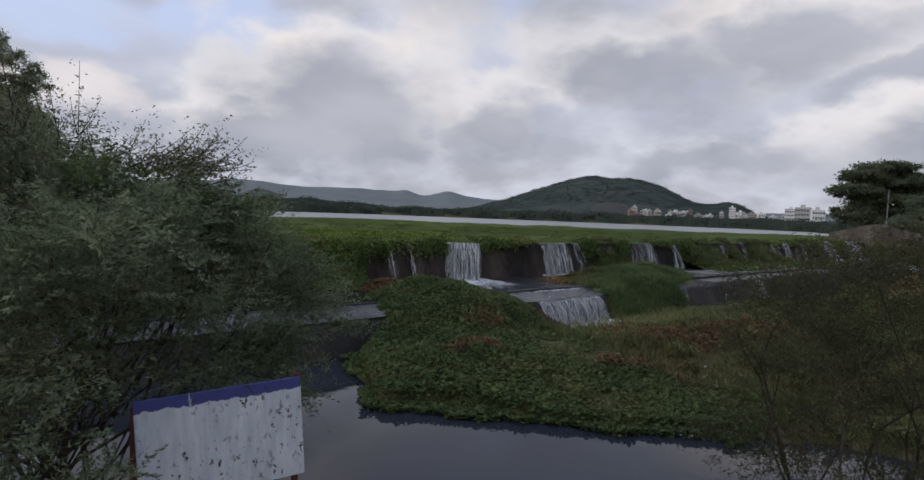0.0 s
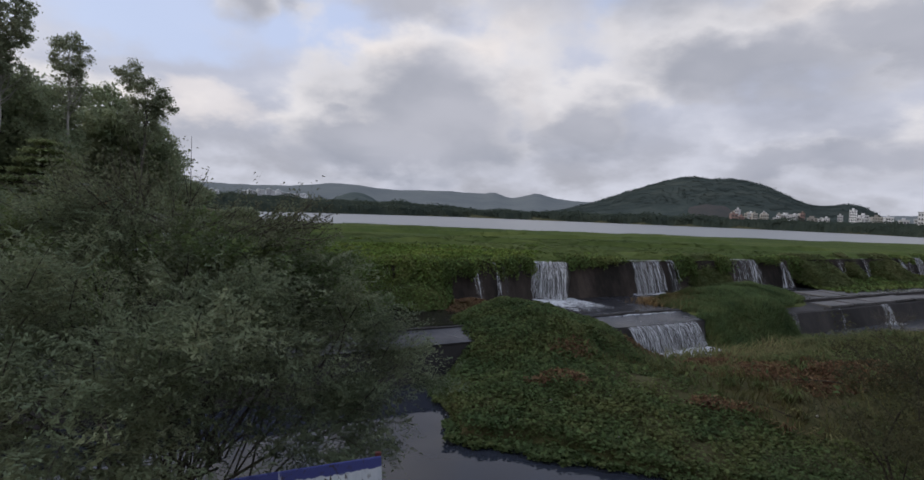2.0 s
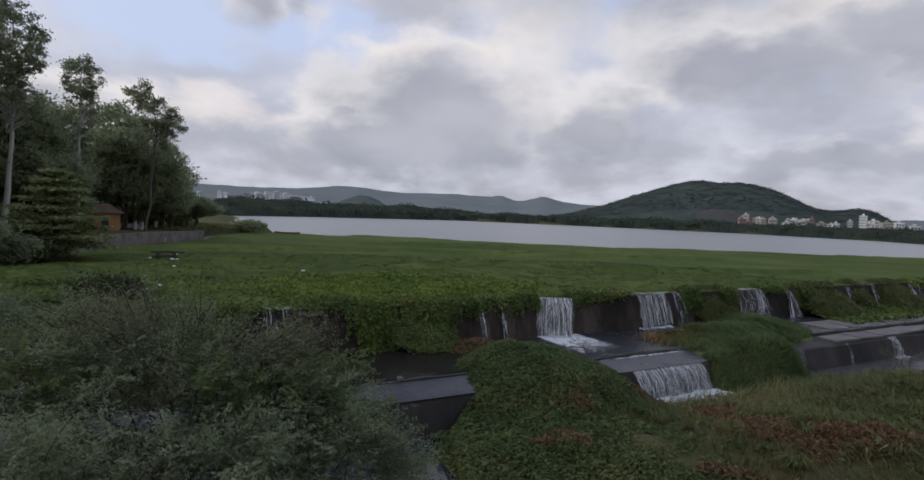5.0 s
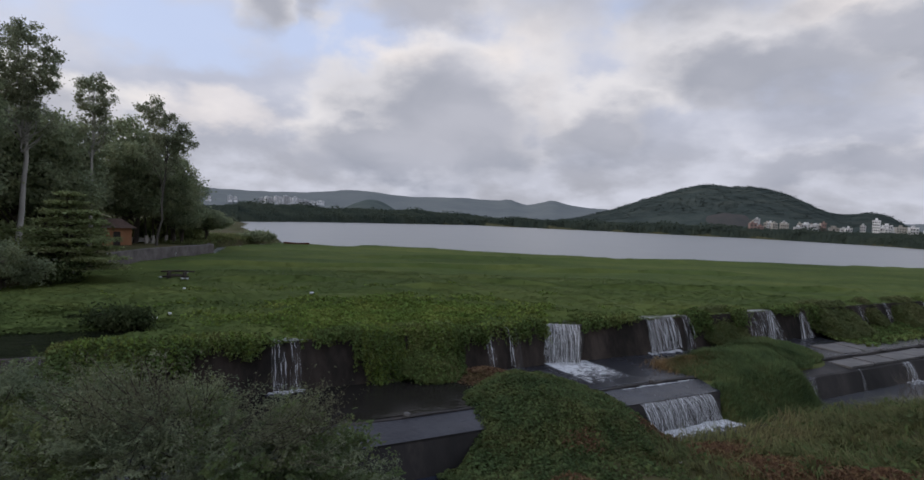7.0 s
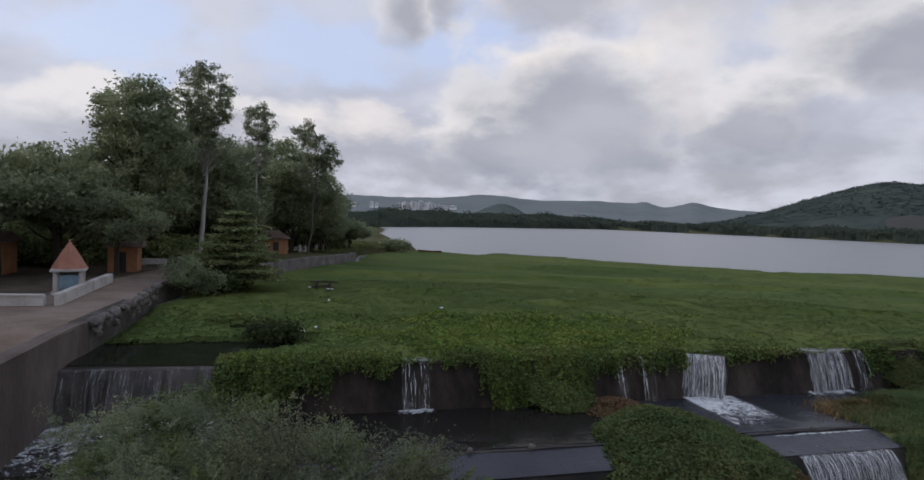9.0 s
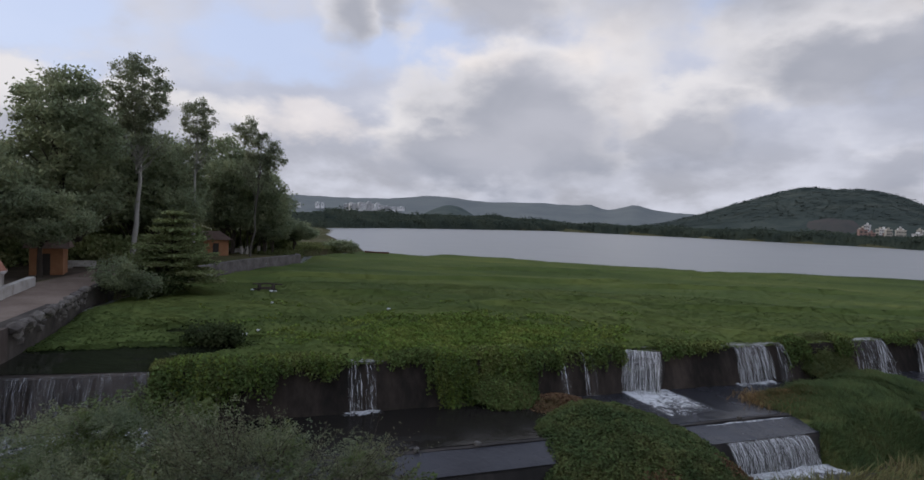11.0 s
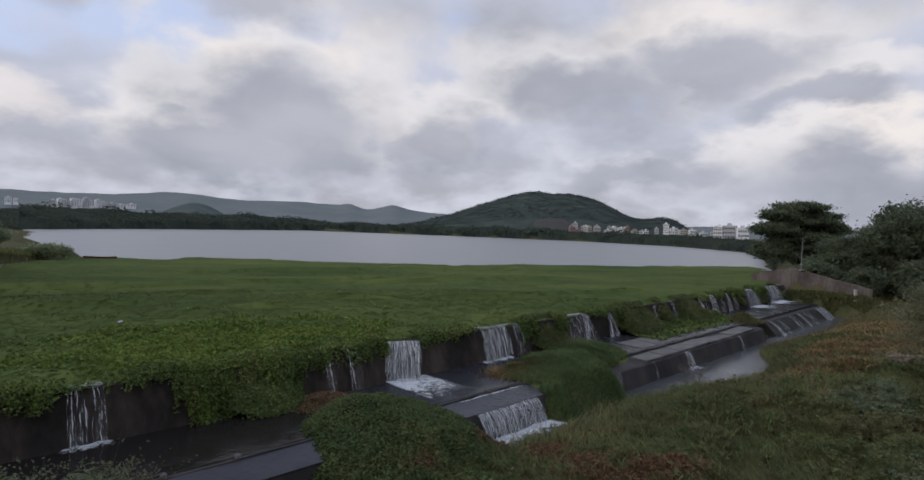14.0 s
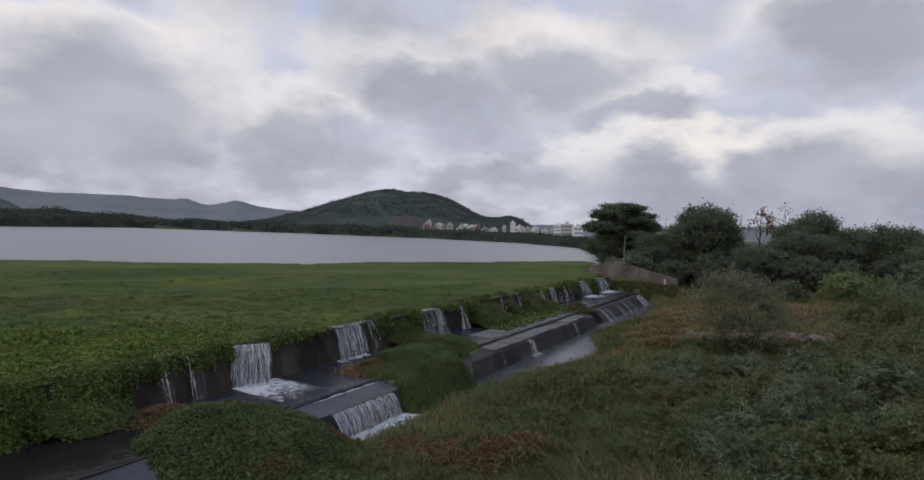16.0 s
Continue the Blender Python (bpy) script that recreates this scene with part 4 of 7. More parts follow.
z = np.maximum(ground_z(x, y), POND_Z) + rng.uniform(0.0, 0.17, len(x)) + 0.10 * np.abs(waves(x * 2.4, y * 2.4, 3.0))
tagged(new("creeper_mound", fast_mesh("creeper_mound", *leaves(rng, np.stack([x, y, z], 1), 0.090, 0.6, 1.2, 0.5, bent=True), LEAF_MOUND)),
       "thick mound of dark green trailing creeper leaves", "creepers", kind="stuff")

# The grassy heap that has grown on the apron beside the lower fall.
def heap_z(s, n):
    lump = 1.5 * np.exp(-((s - 10.6) / 4.0) ** 2 - ((n - 5.0) / 2.4) ** 2) + 1.3 * np.exp(-((s - 16.2) / 3.6) ** 2 - ((n - 3.6) / 2.2) ** 2)
    return -2.75 + 1.35 * np.tanh(lump / 1.2) * (1 + 0.14 * waves(s * 1.1, n * 1.3)) + 0.10 * waves(s * 1.9, n * 1.9, 2.0) + 0.20 * np.abs(waves(s * 1.6, n * 1.6, 5.0)) * step(lump, 0.15, 0.6)


def heap_top(s, n):
    """The heap with its front, which runs down over the lower step to the pool."""
    cover = step(s, 5.2, 6.5) * step(s, 15.5, 12.6)
    lip = np.maximum(heap_z(s, np.minimum(n, 6.6)), -2.42)
    front = lip - (lip + 4.0) * step(n, 7.1, 9.2 + 0.3 * waves(s * 1.7, n, 1.0)) - 2.5 * (1 - cover)
    return np.where(n > 6.6, front + 0.08 * waves(s * 2.5, n * 2.5, 3.0), heap_z(s, n))


hs, hn = np.meshgrid(np.arange(5.2, 19.8, 0.25), np.arange(1.4, 9.3, 0.25))
hz = heap_top(hs, hn) - 0.05
apron_heap = tagged(new("apron_heap", fast_mesh("apron_heap", weir(hs, hn, hz).reshape(-1, 3), grid_faces(hs.shape[1], hs.shape[0]), SLOPE_BED, True)), "heap of silt on the apron", "earth", kind="structure")


def grass(name, rng, x, y, z, height, width, material, label, lean=0.6, combed=False):
    """Blades of grass; combed ones lean together, as wind and rain have laid them."""
    n = len(x)
    ang = 2.6 * waves(x * 0.45, y * 0.45, 8.0) + 2.2 + 0.5 * rng.normal(size=n) if combed else rng.uniform(0, 2 * np.pi, n)
    h, w = height * rng.uniform(0.5, 1.3, n), width * rng.uniform(0.7, 1.3, n)
    d, c = np.stack([np.cos(ang), np.sin(ang), 0 * ang], 1), np.stack([-np.sin(ang), np.cos(ang), 0 * ang], 1)
    p, k, up = np.stack([x, y, z], 1), (lean * h * rng.uniform(0.2, 1.2, n))[:, None], np.array([0, 0, 1.0])
    mid = p + d * k * 0.4 + up * (0.62 * h)[:, None]
    v = np.stack([p - c * w[:, None] / 2, p + c * w[:, None] / 2, mid + c * w[:, None] * 0.35, p + d * k + up * h[:, None], mid - c * w[:, None] * 0.35], 1).reshape(-1, 3)
    i = 5 * np.arange(n)[:, None]
    f = np.concatenate([i + [0, 1, 2], i + [0, 2, 4], i + [4, 2, 3]], 0)
    return tagged(new(name, fast_mesh(name, v, f, material)), label, "grass", kind="stuff")


rng = np.random.default_rng(8)
s, n = rng.uniform(5.2, 19.6, 56000), rng.uniform(1.6, 9.1, 56000)
z = heap_top(s, n)
ok = np.where(n < 6.6, z > -2.28, z > -3.85)
p = weir(s[ok], n[ok], z[ok] - 0.05)
grass("heap_grass", rng, p[:, 0], p[:, 1], p[:, 2], 0.30, 0.04, HEAP_GRASS, "long green grass hanging over the heap on the apron", 1.5, True)
tagged(new("heap_leaves", fast_mesh("heap_leaves", *leaves(rng, p[::3] + [0, 0, 0.08], 0.07, 0.6, 2.6), HEAP_GRASS)), "green weeds growing through the grass", "weeds", kind="stuff")
# A spill of reddish earth and dead stems between the wall and the mound.
s, n = rng.normal(size=4200) * 0.85 - 5.0, rng.normal(size=4200) * 0.7 + 1.9
p = weir(s, n, -2.30 + 0.55 * np.exp(-(((s + 5.0) / 1.6) ** 2 + ((n - 1.7) / 1.3) ** 2)))
tagged(new("dead_stems", fast_mesh("dead_stems", *leaves(rng, p, 0.07, 0.6, 2.4), DRY)), "reddish dead stems and earth against the wall", "weeds", kind="stuff")
es, en = np.meshgrid(np.linspace(-8.6, -1.6, 26), np.linspace(0.3, 4.8, 20))
ez = -2.38 + 0.55 * np.exp(-(((es + 5.0) / 1.6) ** 2 + ((en - 1.7) / 1.3) ** 2)) + 0.04 * waves(es * 4, en * 4)
tagged(new("earth_spill", fast_mesh("earth_spill", weir(es, en, ez).reshape(-1, 3), grid_faces(26, 20), GROUND, True)), "small spill of brown earth", "earth", kind="structure")
s, n = 45.6 + rng.normal(size=2600) * 0.8, 4.9 + rng.normal(size=2600) * 0.7
p = weir(s, n, -2.3 + 0.75 * np.exp(-((s - 45.6) / 1.2) ** 2 - ((n - 4.9) / 1.1) ** 2))
grass("slab_grass", rng, p[:, 0], p[:, 1], p[:, 2], 0.34, 0.06, GRASS, "dull green tuft of grass at the end of the slabs", 0.9)
s, n = 7.2 + rng.normal(size=2600) * 0.7, 3.9 + rng.normal(size=2600) * 0.6
p = weir(s, n, np.maximum(heap_top(s, n), -2.2))
grass("russet_grass", rng, p[:, 0], p[:, 1], p[:, 2], 0.26, 0.04, TAWNY, "withered orange brown grass at the heap's tip", 1.2)
# Weeds at the foot of the wall, along the apron towards the far end.
s, n = rng.uniform(26, 47, 9000), np.abs(rng.normal(size=9000)) * 1.5 + 1.0
ok = n < 4.6 + 0.8 * waves(s * 0.8, 0 * s)
p = weir(s[ok], n[ok], -2.1 + 0.4 * np.exp(-((n[ok] - 1) / 1.2) ** 2))
tagged(new("apron_weeds", fast_mesh("apron_weeds", *leaves(rng, p, 0.24, 0.45, 1.4), LEAF_VINE)), "low green weeds on the apron along the wall", "weeds", kind="stuff")


# ---- rough grass and dry weeds on the banks ----
def bank_points(seed, count, x0, x1, y0, y1, test):
    rng = np.random.default_rng(seed)
    x, y = scatter(rng, count, x0, x1, y0, y1)
    s, n = to_weir(x, y)
    wet = np.maximum(edge_distance(x, y, POND), edge_distance(x, y, POOL))
    ok = (wet < 0.05) & (n > 8.2) & test(x, y, s, n, rng)
    return rng, x[ok], y[ok], ground_z(x[ok], y[ok])


def dry_patch(x, y):
    out = 0 * x
    for cx, cy, rx, ry in ((7.0, 24.7, 0.9, 0.6), (9.5, 23.2, 1.3, 1.2), (10.5, 21.0, 1.5, 1.3), (12.4, 18.7, 1.8, 0.9), (3.4, 21.0, 0.8, 0.5), (2.6, 18.0, 0.9, 0.5), (7.6, 17.2, 1.0, 0.35)):
        out = np.maximum(out, np.exp(-(((x - cx) / rx) ** 2 + ((y - cy) / ry) ** 2)))
    return out + 0.15 * waves(x * 2, y * 2, 3.0) * (out > 0.05)


grass("bank_grass", *bank_points(26, 90000, 1, 48, 6, 46, lambda x, y, s, n, r: (mound_mask(x, y) < r.uniform(0.0, 1.1, len(x))) & (dry_patch(x, y) < 0.25) & (waves(x * 0.6, y * 0.8, 5.0) > r.uniform(-0.3, 0.5, len(x)))), 0.42, 0.045, FRESH_GRASS, "soft green grass on the bank", 1.6, True)
grass("bank_grass", *bank_points(21, 70000, 1, 48, 8, 46, lambda x, y, s, n, r: (waves(x * 0.6, y * 0.8, 5.0) < r.uniform(-0.3, 0.6, len(x))) & (mound_mask(x, y) < r.uniform(-0.4, 0.9, len(x))) & (dry_patch(x, y) < r.uniform(0.1, 0.7, len(x)))), 0.46, 0.045, GRASS, "rank green and brown grass on the bank", 1.6, True)
rng, x, y, z = bank_points(22, 20000, 2, 40, 8, 40, lambda x, y, s, n, r: waves(x * 0.8, y * 0.8, 7.0) > r.uniform(-0.4, 1.3, len(x)))
tagged(new("bank_weeds", fast_mesh("bank_weeds", *leaves(rng, np.stack([x, y, z + rng.uniform(0.05, 0.4, len(x))], 1), 0.15, 0.35, 1.5), LEAF_MOUND)), "low leafy weeds on the bank", "weeds", kind="stuff")
rng, x, y, z = bank_points(23, 190000, 0, 18, 14, 27, lambda x, y, s, n, r: dry_patch(x, y) > r.uniform(0.15, 0.8, len(x)))
tagged(new("dry_weeds", fast_mesh("dry_weeds", *leaves(rng, np.stack([x, y, z + rng.uniform(0.0, 0.22, len(x))], 1), 0.065, 0.3, 3.0), DRY)), "withered reddish brown weeds", "weeds", kind="stuff")
grass("far_bank_grass", *bank_points(24, 34000, 40, 95, -5, 70, lambda x, y, s, n, r: (waves(x * 0.35, y * 0.35, 1.0) > -0.5) & (np.abs((x - 50) * 0.49 + (y - 28) * 0.87) > 1.6)), 0.30, 0.12, STRAW, "yellowed rough grass beyond the pool")
for k, (cx, cy, wx, wy, count) in enumerate(((43, 36.5, 7, 4, 16000), (35, 32.5, 4, 2.2, 6000), (53, 44, 6, 5, 8000), (66, 40, 7, 4, 6000))):
    grass("tawny_grass", *bank_points(80 + k, count, cx - wx, cx + wx, cy - wy, cy + wy, lambda x, y, s, n, r: np.hypot((x - cx) / wx, (y - cy) / wy) + 0.3 * waves(x, y, 1.0) < r.uniform(0.5, 1.1, len(x))), 0.46, 0.10, TAWNY, "patch of withered tawny grass", 1.2)
rng, x, y, z = bank_points(25, 26000, 14, 72, -2, 48, lambda x, y, s, n, r: (n > 11) & (waves(x * 0.55, y * 0.7, 3.0) + 0.4 * waves(x * 2, y * 2, 1.0) > r.uniform(-0.5, 1.0, len(x))))
tagged(new("field_weeds", fast_mesh("field_weeds", *leaves(rng, np.stack([x, y, z + rng.uniform(0.05, 0.45, len(x))], 1), 0.17, 0.35, 1.8), LEAF_MOUND)), "soft clumps of green weeds over the field", "weeds", kind="stuff")



def tussocks(name, seed, count, x0, x1, y0, y1, test, size, blades, width, material, label):
    """Rounded tufts of long grass that arch outwards from their middles."""
    rng, x, y, z = bank_points(seed, count, x0, x1, y0, y1, test)
    dry = edge_distance(x, y, POOL) < -1.6
    x, y, z = x[dry], y[dry], z[dry]
    n = len(x)
    k = np.repeat(np.arange(n), blades)
    big = (size * rng.uniform(0.55, 1.35, n))[k]
    ang = rng.uniform(0, 2 * np.pi, len(k))
    ang = np.where(rng.random(len(k)) < 0.5, (2.6 * waves(x * 0.45, y * 0.45, 8.0) + 2.2)[k] + 0.6 * rng.normal(size=len(k)), ang)
    out, side = np.stack([np.cos(ang), np.sin(ang), 0 * ang], 1), np.stack([-np.sin(ang), np.cos(ang), 0 * ang], 1)
    reach, lift = (big * rng.uniform(0.5, 1.4, len(k)))[:, None], (big * rng.uniform(0.3, 0.75, len(k)))[:, None]
    foot = np.stack([x[k], y[k], z[k] - 0.05], 1) + out * big[:, None] * 0.25 * rng.random((len(k), 1))
    w, up = width * rng.uniform(0.7, 1.4, len(k))[:, None], np.array([0, 0, 1.0])
    mid = foot + out * reach * 0.45 + up * lift
    tip = foot + out * reach + up * lift * rng.uniform(0.35, 0.95, (len(k), 1))
    v = np.stack([foot - side * w / 2, foot + side * w / 2, mid + side * w * 0.4, tip, mid - side * w * 0.4], 1).reshape(-1, 3)
    i = 5 * np.arange(len(k))[:, None]
    return tagged(new(name, fast_mesh(name, v, np.concatenate([i + [0, 1, 2], i + [0, 2, 4], i + [4, 2, 3]], 0), material)), label, "grass", kind="stuff")


def hummock(x, y):
    return np.abs(waves(x * 0.62, y * 0.62, 4.0))


tussocks("grass_tussocks", 101, 5200, 5, 46, 6, 44, lambda x, y, s, n, r: (n > 9.5) & (mound_mask(x, y) < 0) & (dry_patch(x, y) < 0.4) & (hummock(x, y) > r.uniform(0.0, 0.7, len(x))) & (waves(x * 0.3, y * 0.4, 2.0) > r.uniform(-0.5, 0.6, len(x))), 0.52, 46, 0.045, FRESH_GRASS, "soft green tussocks of long grass")
tussocks("grass_tussocks", 102, 4600, 5, 48, 6, 44, lambda x, y, s, n, r: (n > 9.5) & (mound_mask(x, y) < 0) & (dry_patch(x, y) < 0.6) & (hummock(x, y) > r.uniform(-0.2, 0.6, len(x))) & (waves(x * 0.3, y * 0.4, 2.0) < r.uniform(-0.5, 0.4, len(x))), 0.56, 40, 0.045, GRASS, "rank brown and green tussocks of grass")
tussocks("grass_tussocks", 103, 2200, 8, 60, 8, 46, lambda x, y, s, n, r: (n > 10) & (waves(x * 0.35, y * 0.5, 9.0) > r.uniform(0.1, 0.9, len(x))), 0.5, 34, 0.05, RUSSET, "withered reddish tussocks of grass")

rng = np.random.default_rng(91)
x, y = scatter(rng, 16000, -50, -37, 68, 104)
ok = (edge_distance(x, y, LAKE_SHORE) < 0.2) & (bed_edge(x, y) < 0.1)
grass("shore_grass", rng, x[ok], y[ok], ground_z(x[ok], y[ok]), 0.45, 0.10, FRESH_GRASS, "rough green grass on the lake shore", 0.8)

rng = np.random.default_rng(91)
x, y = rng.uniform(-62, -41, 16000), rng.uniform(72, 104, 16000)
z = ground_z(x, y)
ok = (z > 0.1) & (waves(x * 0.6, y * 0.6, 3.0) > rng.uniform(-1.8, 0.2, len(x)))
grass("shore_grass", rng, x[ok], y[ok], z[ok], 0.5, 0.12, FRESH_GRASS, "fresh green grass on the lake shore past the grove", 0.7)

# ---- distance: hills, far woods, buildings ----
# Distance haze is put into the far ridge's base colour, pale and blue-grey.
FAR_HILL = surface("wooded ridge, haze in its colour", [(0.172, 0.190, 0.190), (0.196, 0.214, 0.208), (0.216, 0.232, 0.220)], 0.008, 0.06, 1.0, 0.5, 6.0, gloss=0.0)
# Hill, shore woods and hill trees are greyed blue-green in colour for haze.
NEAR_HILL = surface("haze-greyed wooded hillside", [(0.050, 0.063, 0.058), (0.068, 0.083, 0.073), (0.092, 0.105, 0.088)], 0.02, 0.16, 1.0, 0.5, 5.0, gloss=0.0)
WOODS = surface("haze-greyed lakeside woods", [(0.060, 0.078, 0.064), (0.082, 0.102, 0.076), (0.108, 0.126, 0.090)], 0.03, 0.3, 1.0, 0.5, 1.0, island=0.12, gloss=0.0, thin=0.5)
HILL_TREES = surface("haze-greyed tree crowns", [(0.060, 0.075, 0.067), (0.078, 0.094, 0.081), (0.100, 0.115, 0.096)], 0.02, 0.16, 1.0, 0.3, 1.0, gloss=0.0, thin=0.45)
# The knoll's greens carry haze in the colour as well.
RIDGE_WOODS = surface("wooded knoll, haze in its colour", [(0.080, 0.100, 0.096), (0.100, 0.120, 0.110), (0.122, 0.140, 0.124)], 0.02, 0.12, 1.0, 0.6, 5.0, gloss=0.0)
SAND = surface("pale wet sand", [(0.30, 0.29, 0.28), (0.42, 0.41, 0.39)], 0.1, 0.8, 0.9, 0.2, 0.05, gloss=0.2)
QUARRY = surface("bare reddish earth", [(0.076, 0.080, 0.074), (0.104, 0.092, 0.084)], 0.03, 0.2, 1.0, 0.5, 3.0, gloss=0.0)


def bell(a, centre, wide, power=2.0):
    return np.exp(-np.abs((a - centre) / wide) ** power)


def ridge_top(az):
    """Height of the far ridge over the horizon, in degrees."""
    base = 2.05 - 0.35 * step(az, -1.5, 2.5) - 0.5 * step(az, 8, 30)
    return base + 0.62 * bell(az, -16, 5) + 0.36 * bell(az, -5, 4.5) + 0.30 * bell(az, 0.1, 0.9) + 0.85 * bell(az, 4.65, 2.0, 1.3) + 0.5 * bell(az, 58, 3.5) + 0.15 * bell(az, -28, 3)


def big_hill_top(az):
    return np.where(az < 21, 4.25 * bell(az, 21, 11.3, 2.15), 4.25 * bell(az, 21, 9.0, 3.2)) + 1.75 * bell(az, 33.0, 2.5) + 0.25 * bell(az, 19, 2.0)


def hill(name, az0, az1, cells, r0, peak, r1, top, rough, material, label):
    """A hill seen over the lake: a grid in bearing and distance, highest at the distance peak."""
    az, q = np.meshgrid(np.linspace(az0, az1, cells), np.linspace(0, 1, 46))
    r = r0 + (r1 - r0) * q
    lift = np.where(r < peak, step(r, r0, peak) ** 0.8, step(r, r1, peak))
    z = np.tan(np.radians(top(az))) * peak * lift + 4
    x, y = r * np.sin(np.radians(az)), r * np.cos(np.radians(az))
    z = z + rough * lift * (waves(x * 0.025, y * 0.02, 1.0) + 0.4 * waves(x * 0.07, y * 0.06, 2.0)) - 8 * (lift < 0.02)
    return tagged(new(name, fast_mesh(name, np.stack([x, y, z], -1).reshape(-1, 3), grid_faces(cells, 46), material, True)), label, "hill", kind="structure"), z


hill("far_ridge", -75, 75, 260, 1250, 2700, 3500, ridge_top, 5.0, FAR_HILL, "long low grey green ridge, haze in its colour")
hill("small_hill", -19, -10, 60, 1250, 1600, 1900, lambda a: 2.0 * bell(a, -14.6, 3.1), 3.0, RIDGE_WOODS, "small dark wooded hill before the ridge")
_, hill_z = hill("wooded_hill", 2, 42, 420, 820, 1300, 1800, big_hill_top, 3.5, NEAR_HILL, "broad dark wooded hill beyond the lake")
rng = np.random.default_rng(31)
a, q = rng.uniform(0, 419, 7000), rng.uniform(7, 20.2, 7000)
i, j = a.astype(int), q.astype(int)
z = hill_z[j, i] + (hill_z[j + 1, i] - hill_z[j, i]) * (q - j) + (hill_z[j, i + 1] - hill_z[j, i]) * (a - i)
az, r = np.radians(2 + 40 * a / 419), 820 + 980 * q / 45
p = np.stack([r * np.sin(az), r * np.cos(az), z], 1)[z > 14].repeat(6, 0)
p += rng.normal(size=p.shape) * [2.4, 2.4, 0.9] + rng.normal(size=(len(p) // 6, 1)).repeat(6, 0) * [0, 0, 1.0] - [0, 0, 0.6]
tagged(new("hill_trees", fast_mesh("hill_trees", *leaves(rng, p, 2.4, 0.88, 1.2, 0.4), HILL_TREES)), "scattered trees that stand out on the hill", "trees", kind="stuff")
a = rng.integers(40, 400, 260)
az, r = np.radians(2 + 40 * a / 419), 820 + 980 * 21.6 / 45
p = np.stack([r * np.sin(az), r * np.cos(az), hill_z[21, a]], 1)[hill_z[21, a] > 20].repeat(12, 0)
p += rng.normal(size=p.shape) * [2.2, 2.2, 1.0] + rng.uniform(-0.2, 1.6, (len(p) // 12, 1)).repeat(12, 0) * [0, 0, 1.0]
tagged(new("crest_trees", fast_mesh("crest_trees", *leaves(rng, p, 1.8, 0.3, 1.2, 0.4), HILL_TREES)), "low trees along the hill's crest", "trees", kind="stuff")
# Bare cut into the foot of the hill.
az, q = np.meshgrid(np.linspace(19.2, 23.8, 30), np.linspace(0, 1, 8))
r = 880 + 100 * q
z = np.tan(np.radians(big_hill_top(az))) * 1300 * step(r, 820, 1300) ** 0.8 + 4 + 5.5 - 6.5 * np.hypot((az - 21.5) / 2.2, (q - 0.5) / 0.5) ** 2 + 1.2 * waves(az * 6, q * 9)
tagged(new("hill_cutting", fast_mesh("hill_cutting", np.stack([r * np.sin(np.radians(az)), r * np.cos(np.radians(az)), z], -1).reshape(-1, 3), grid_faces(30, 8), QUARRY, True)),
       "bare reddish cutting at the foot of the hill", "hillside", kind="structure")


def shore_far(az):
    """How far off the lake's far shore lies along a bearing."""
    a = np.radians(np.asarray(az, float))
    out = np.zeros(a.shape)
    for r in np.arange(120, 1000, 6.0):
        out = np.where(edge_distance(r * np.sin(a), r * np.cos(a), LAKE_SHORE) > 0, r, out)
    return np.where(out < 130, 300, out)


def belt_rise(az):
    """How much higher the wooded ground behind the far shore climbs along a bearing, in degrees."""
    return 0.34 * step(az, 0, -9) + 0.30 * bell(az, -25, 4) + 0.18 * bell(az, -9, 5) + 0.08 * np.sin(az * 1.1) * step(az, 4, -3)


rng = np.random.default_rng(33)
az = rng.uniform(-62, 64, 2700)
base = shore_far(az)
share = rng.beta(0.8, 1.3, len(az))
r = base + 3 + 190 * share
tall = (4.4 + 3.4 * rng.random(len(az)) ** 2) * (1 + 0.25 * np.sin(az * 1.3) * np.sin(az * 0.37 + 1)) * np.clip(r / 600, 0.55, 1.25) * (1 - 0.22 * step(az, 21, 23.5) * step(az, 37.5, 35.5))
cx, cy = r * np.sin(np.radians(az)), r * np.cos(np.radians(az))
cz = ground_z(cx, cy) + r * np.tan(np.radians(belt_rise(az))) * step(share, 0.02, 0.8)
each = 30
d = rng.normal(size=(len(az), each, 3))
d /= np.linalg.norm(d, axis=2)[..., None]
rad = np.stack([tall * 1.0, tall * 1.0, tall * 0.5], 1)[:, None]
p = np.stack([cx, cy, cz + tall * 0.55], 1)[:, None] + d * rad * rng.uniform(0.7, 1.0, (len(az), each, 1))
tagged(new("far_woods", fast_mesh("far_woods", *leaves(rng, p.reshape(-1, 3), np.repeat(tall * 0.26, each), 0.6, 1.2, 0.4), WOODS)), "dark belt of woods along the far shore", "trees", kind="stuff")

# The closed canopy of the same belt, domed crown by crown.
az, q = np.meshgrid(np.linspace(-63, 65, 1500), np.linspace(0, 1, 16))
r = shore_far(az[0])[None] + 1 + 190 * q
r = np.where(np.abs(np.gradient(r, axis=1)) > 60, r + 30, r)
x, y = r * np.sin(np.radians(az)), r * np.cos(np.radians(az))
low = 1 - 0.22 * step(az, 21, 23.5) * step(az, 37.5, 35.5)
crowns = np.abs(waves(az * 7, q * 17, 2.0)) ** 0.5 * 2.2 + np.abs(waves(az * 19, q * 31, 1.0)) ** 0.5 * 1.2
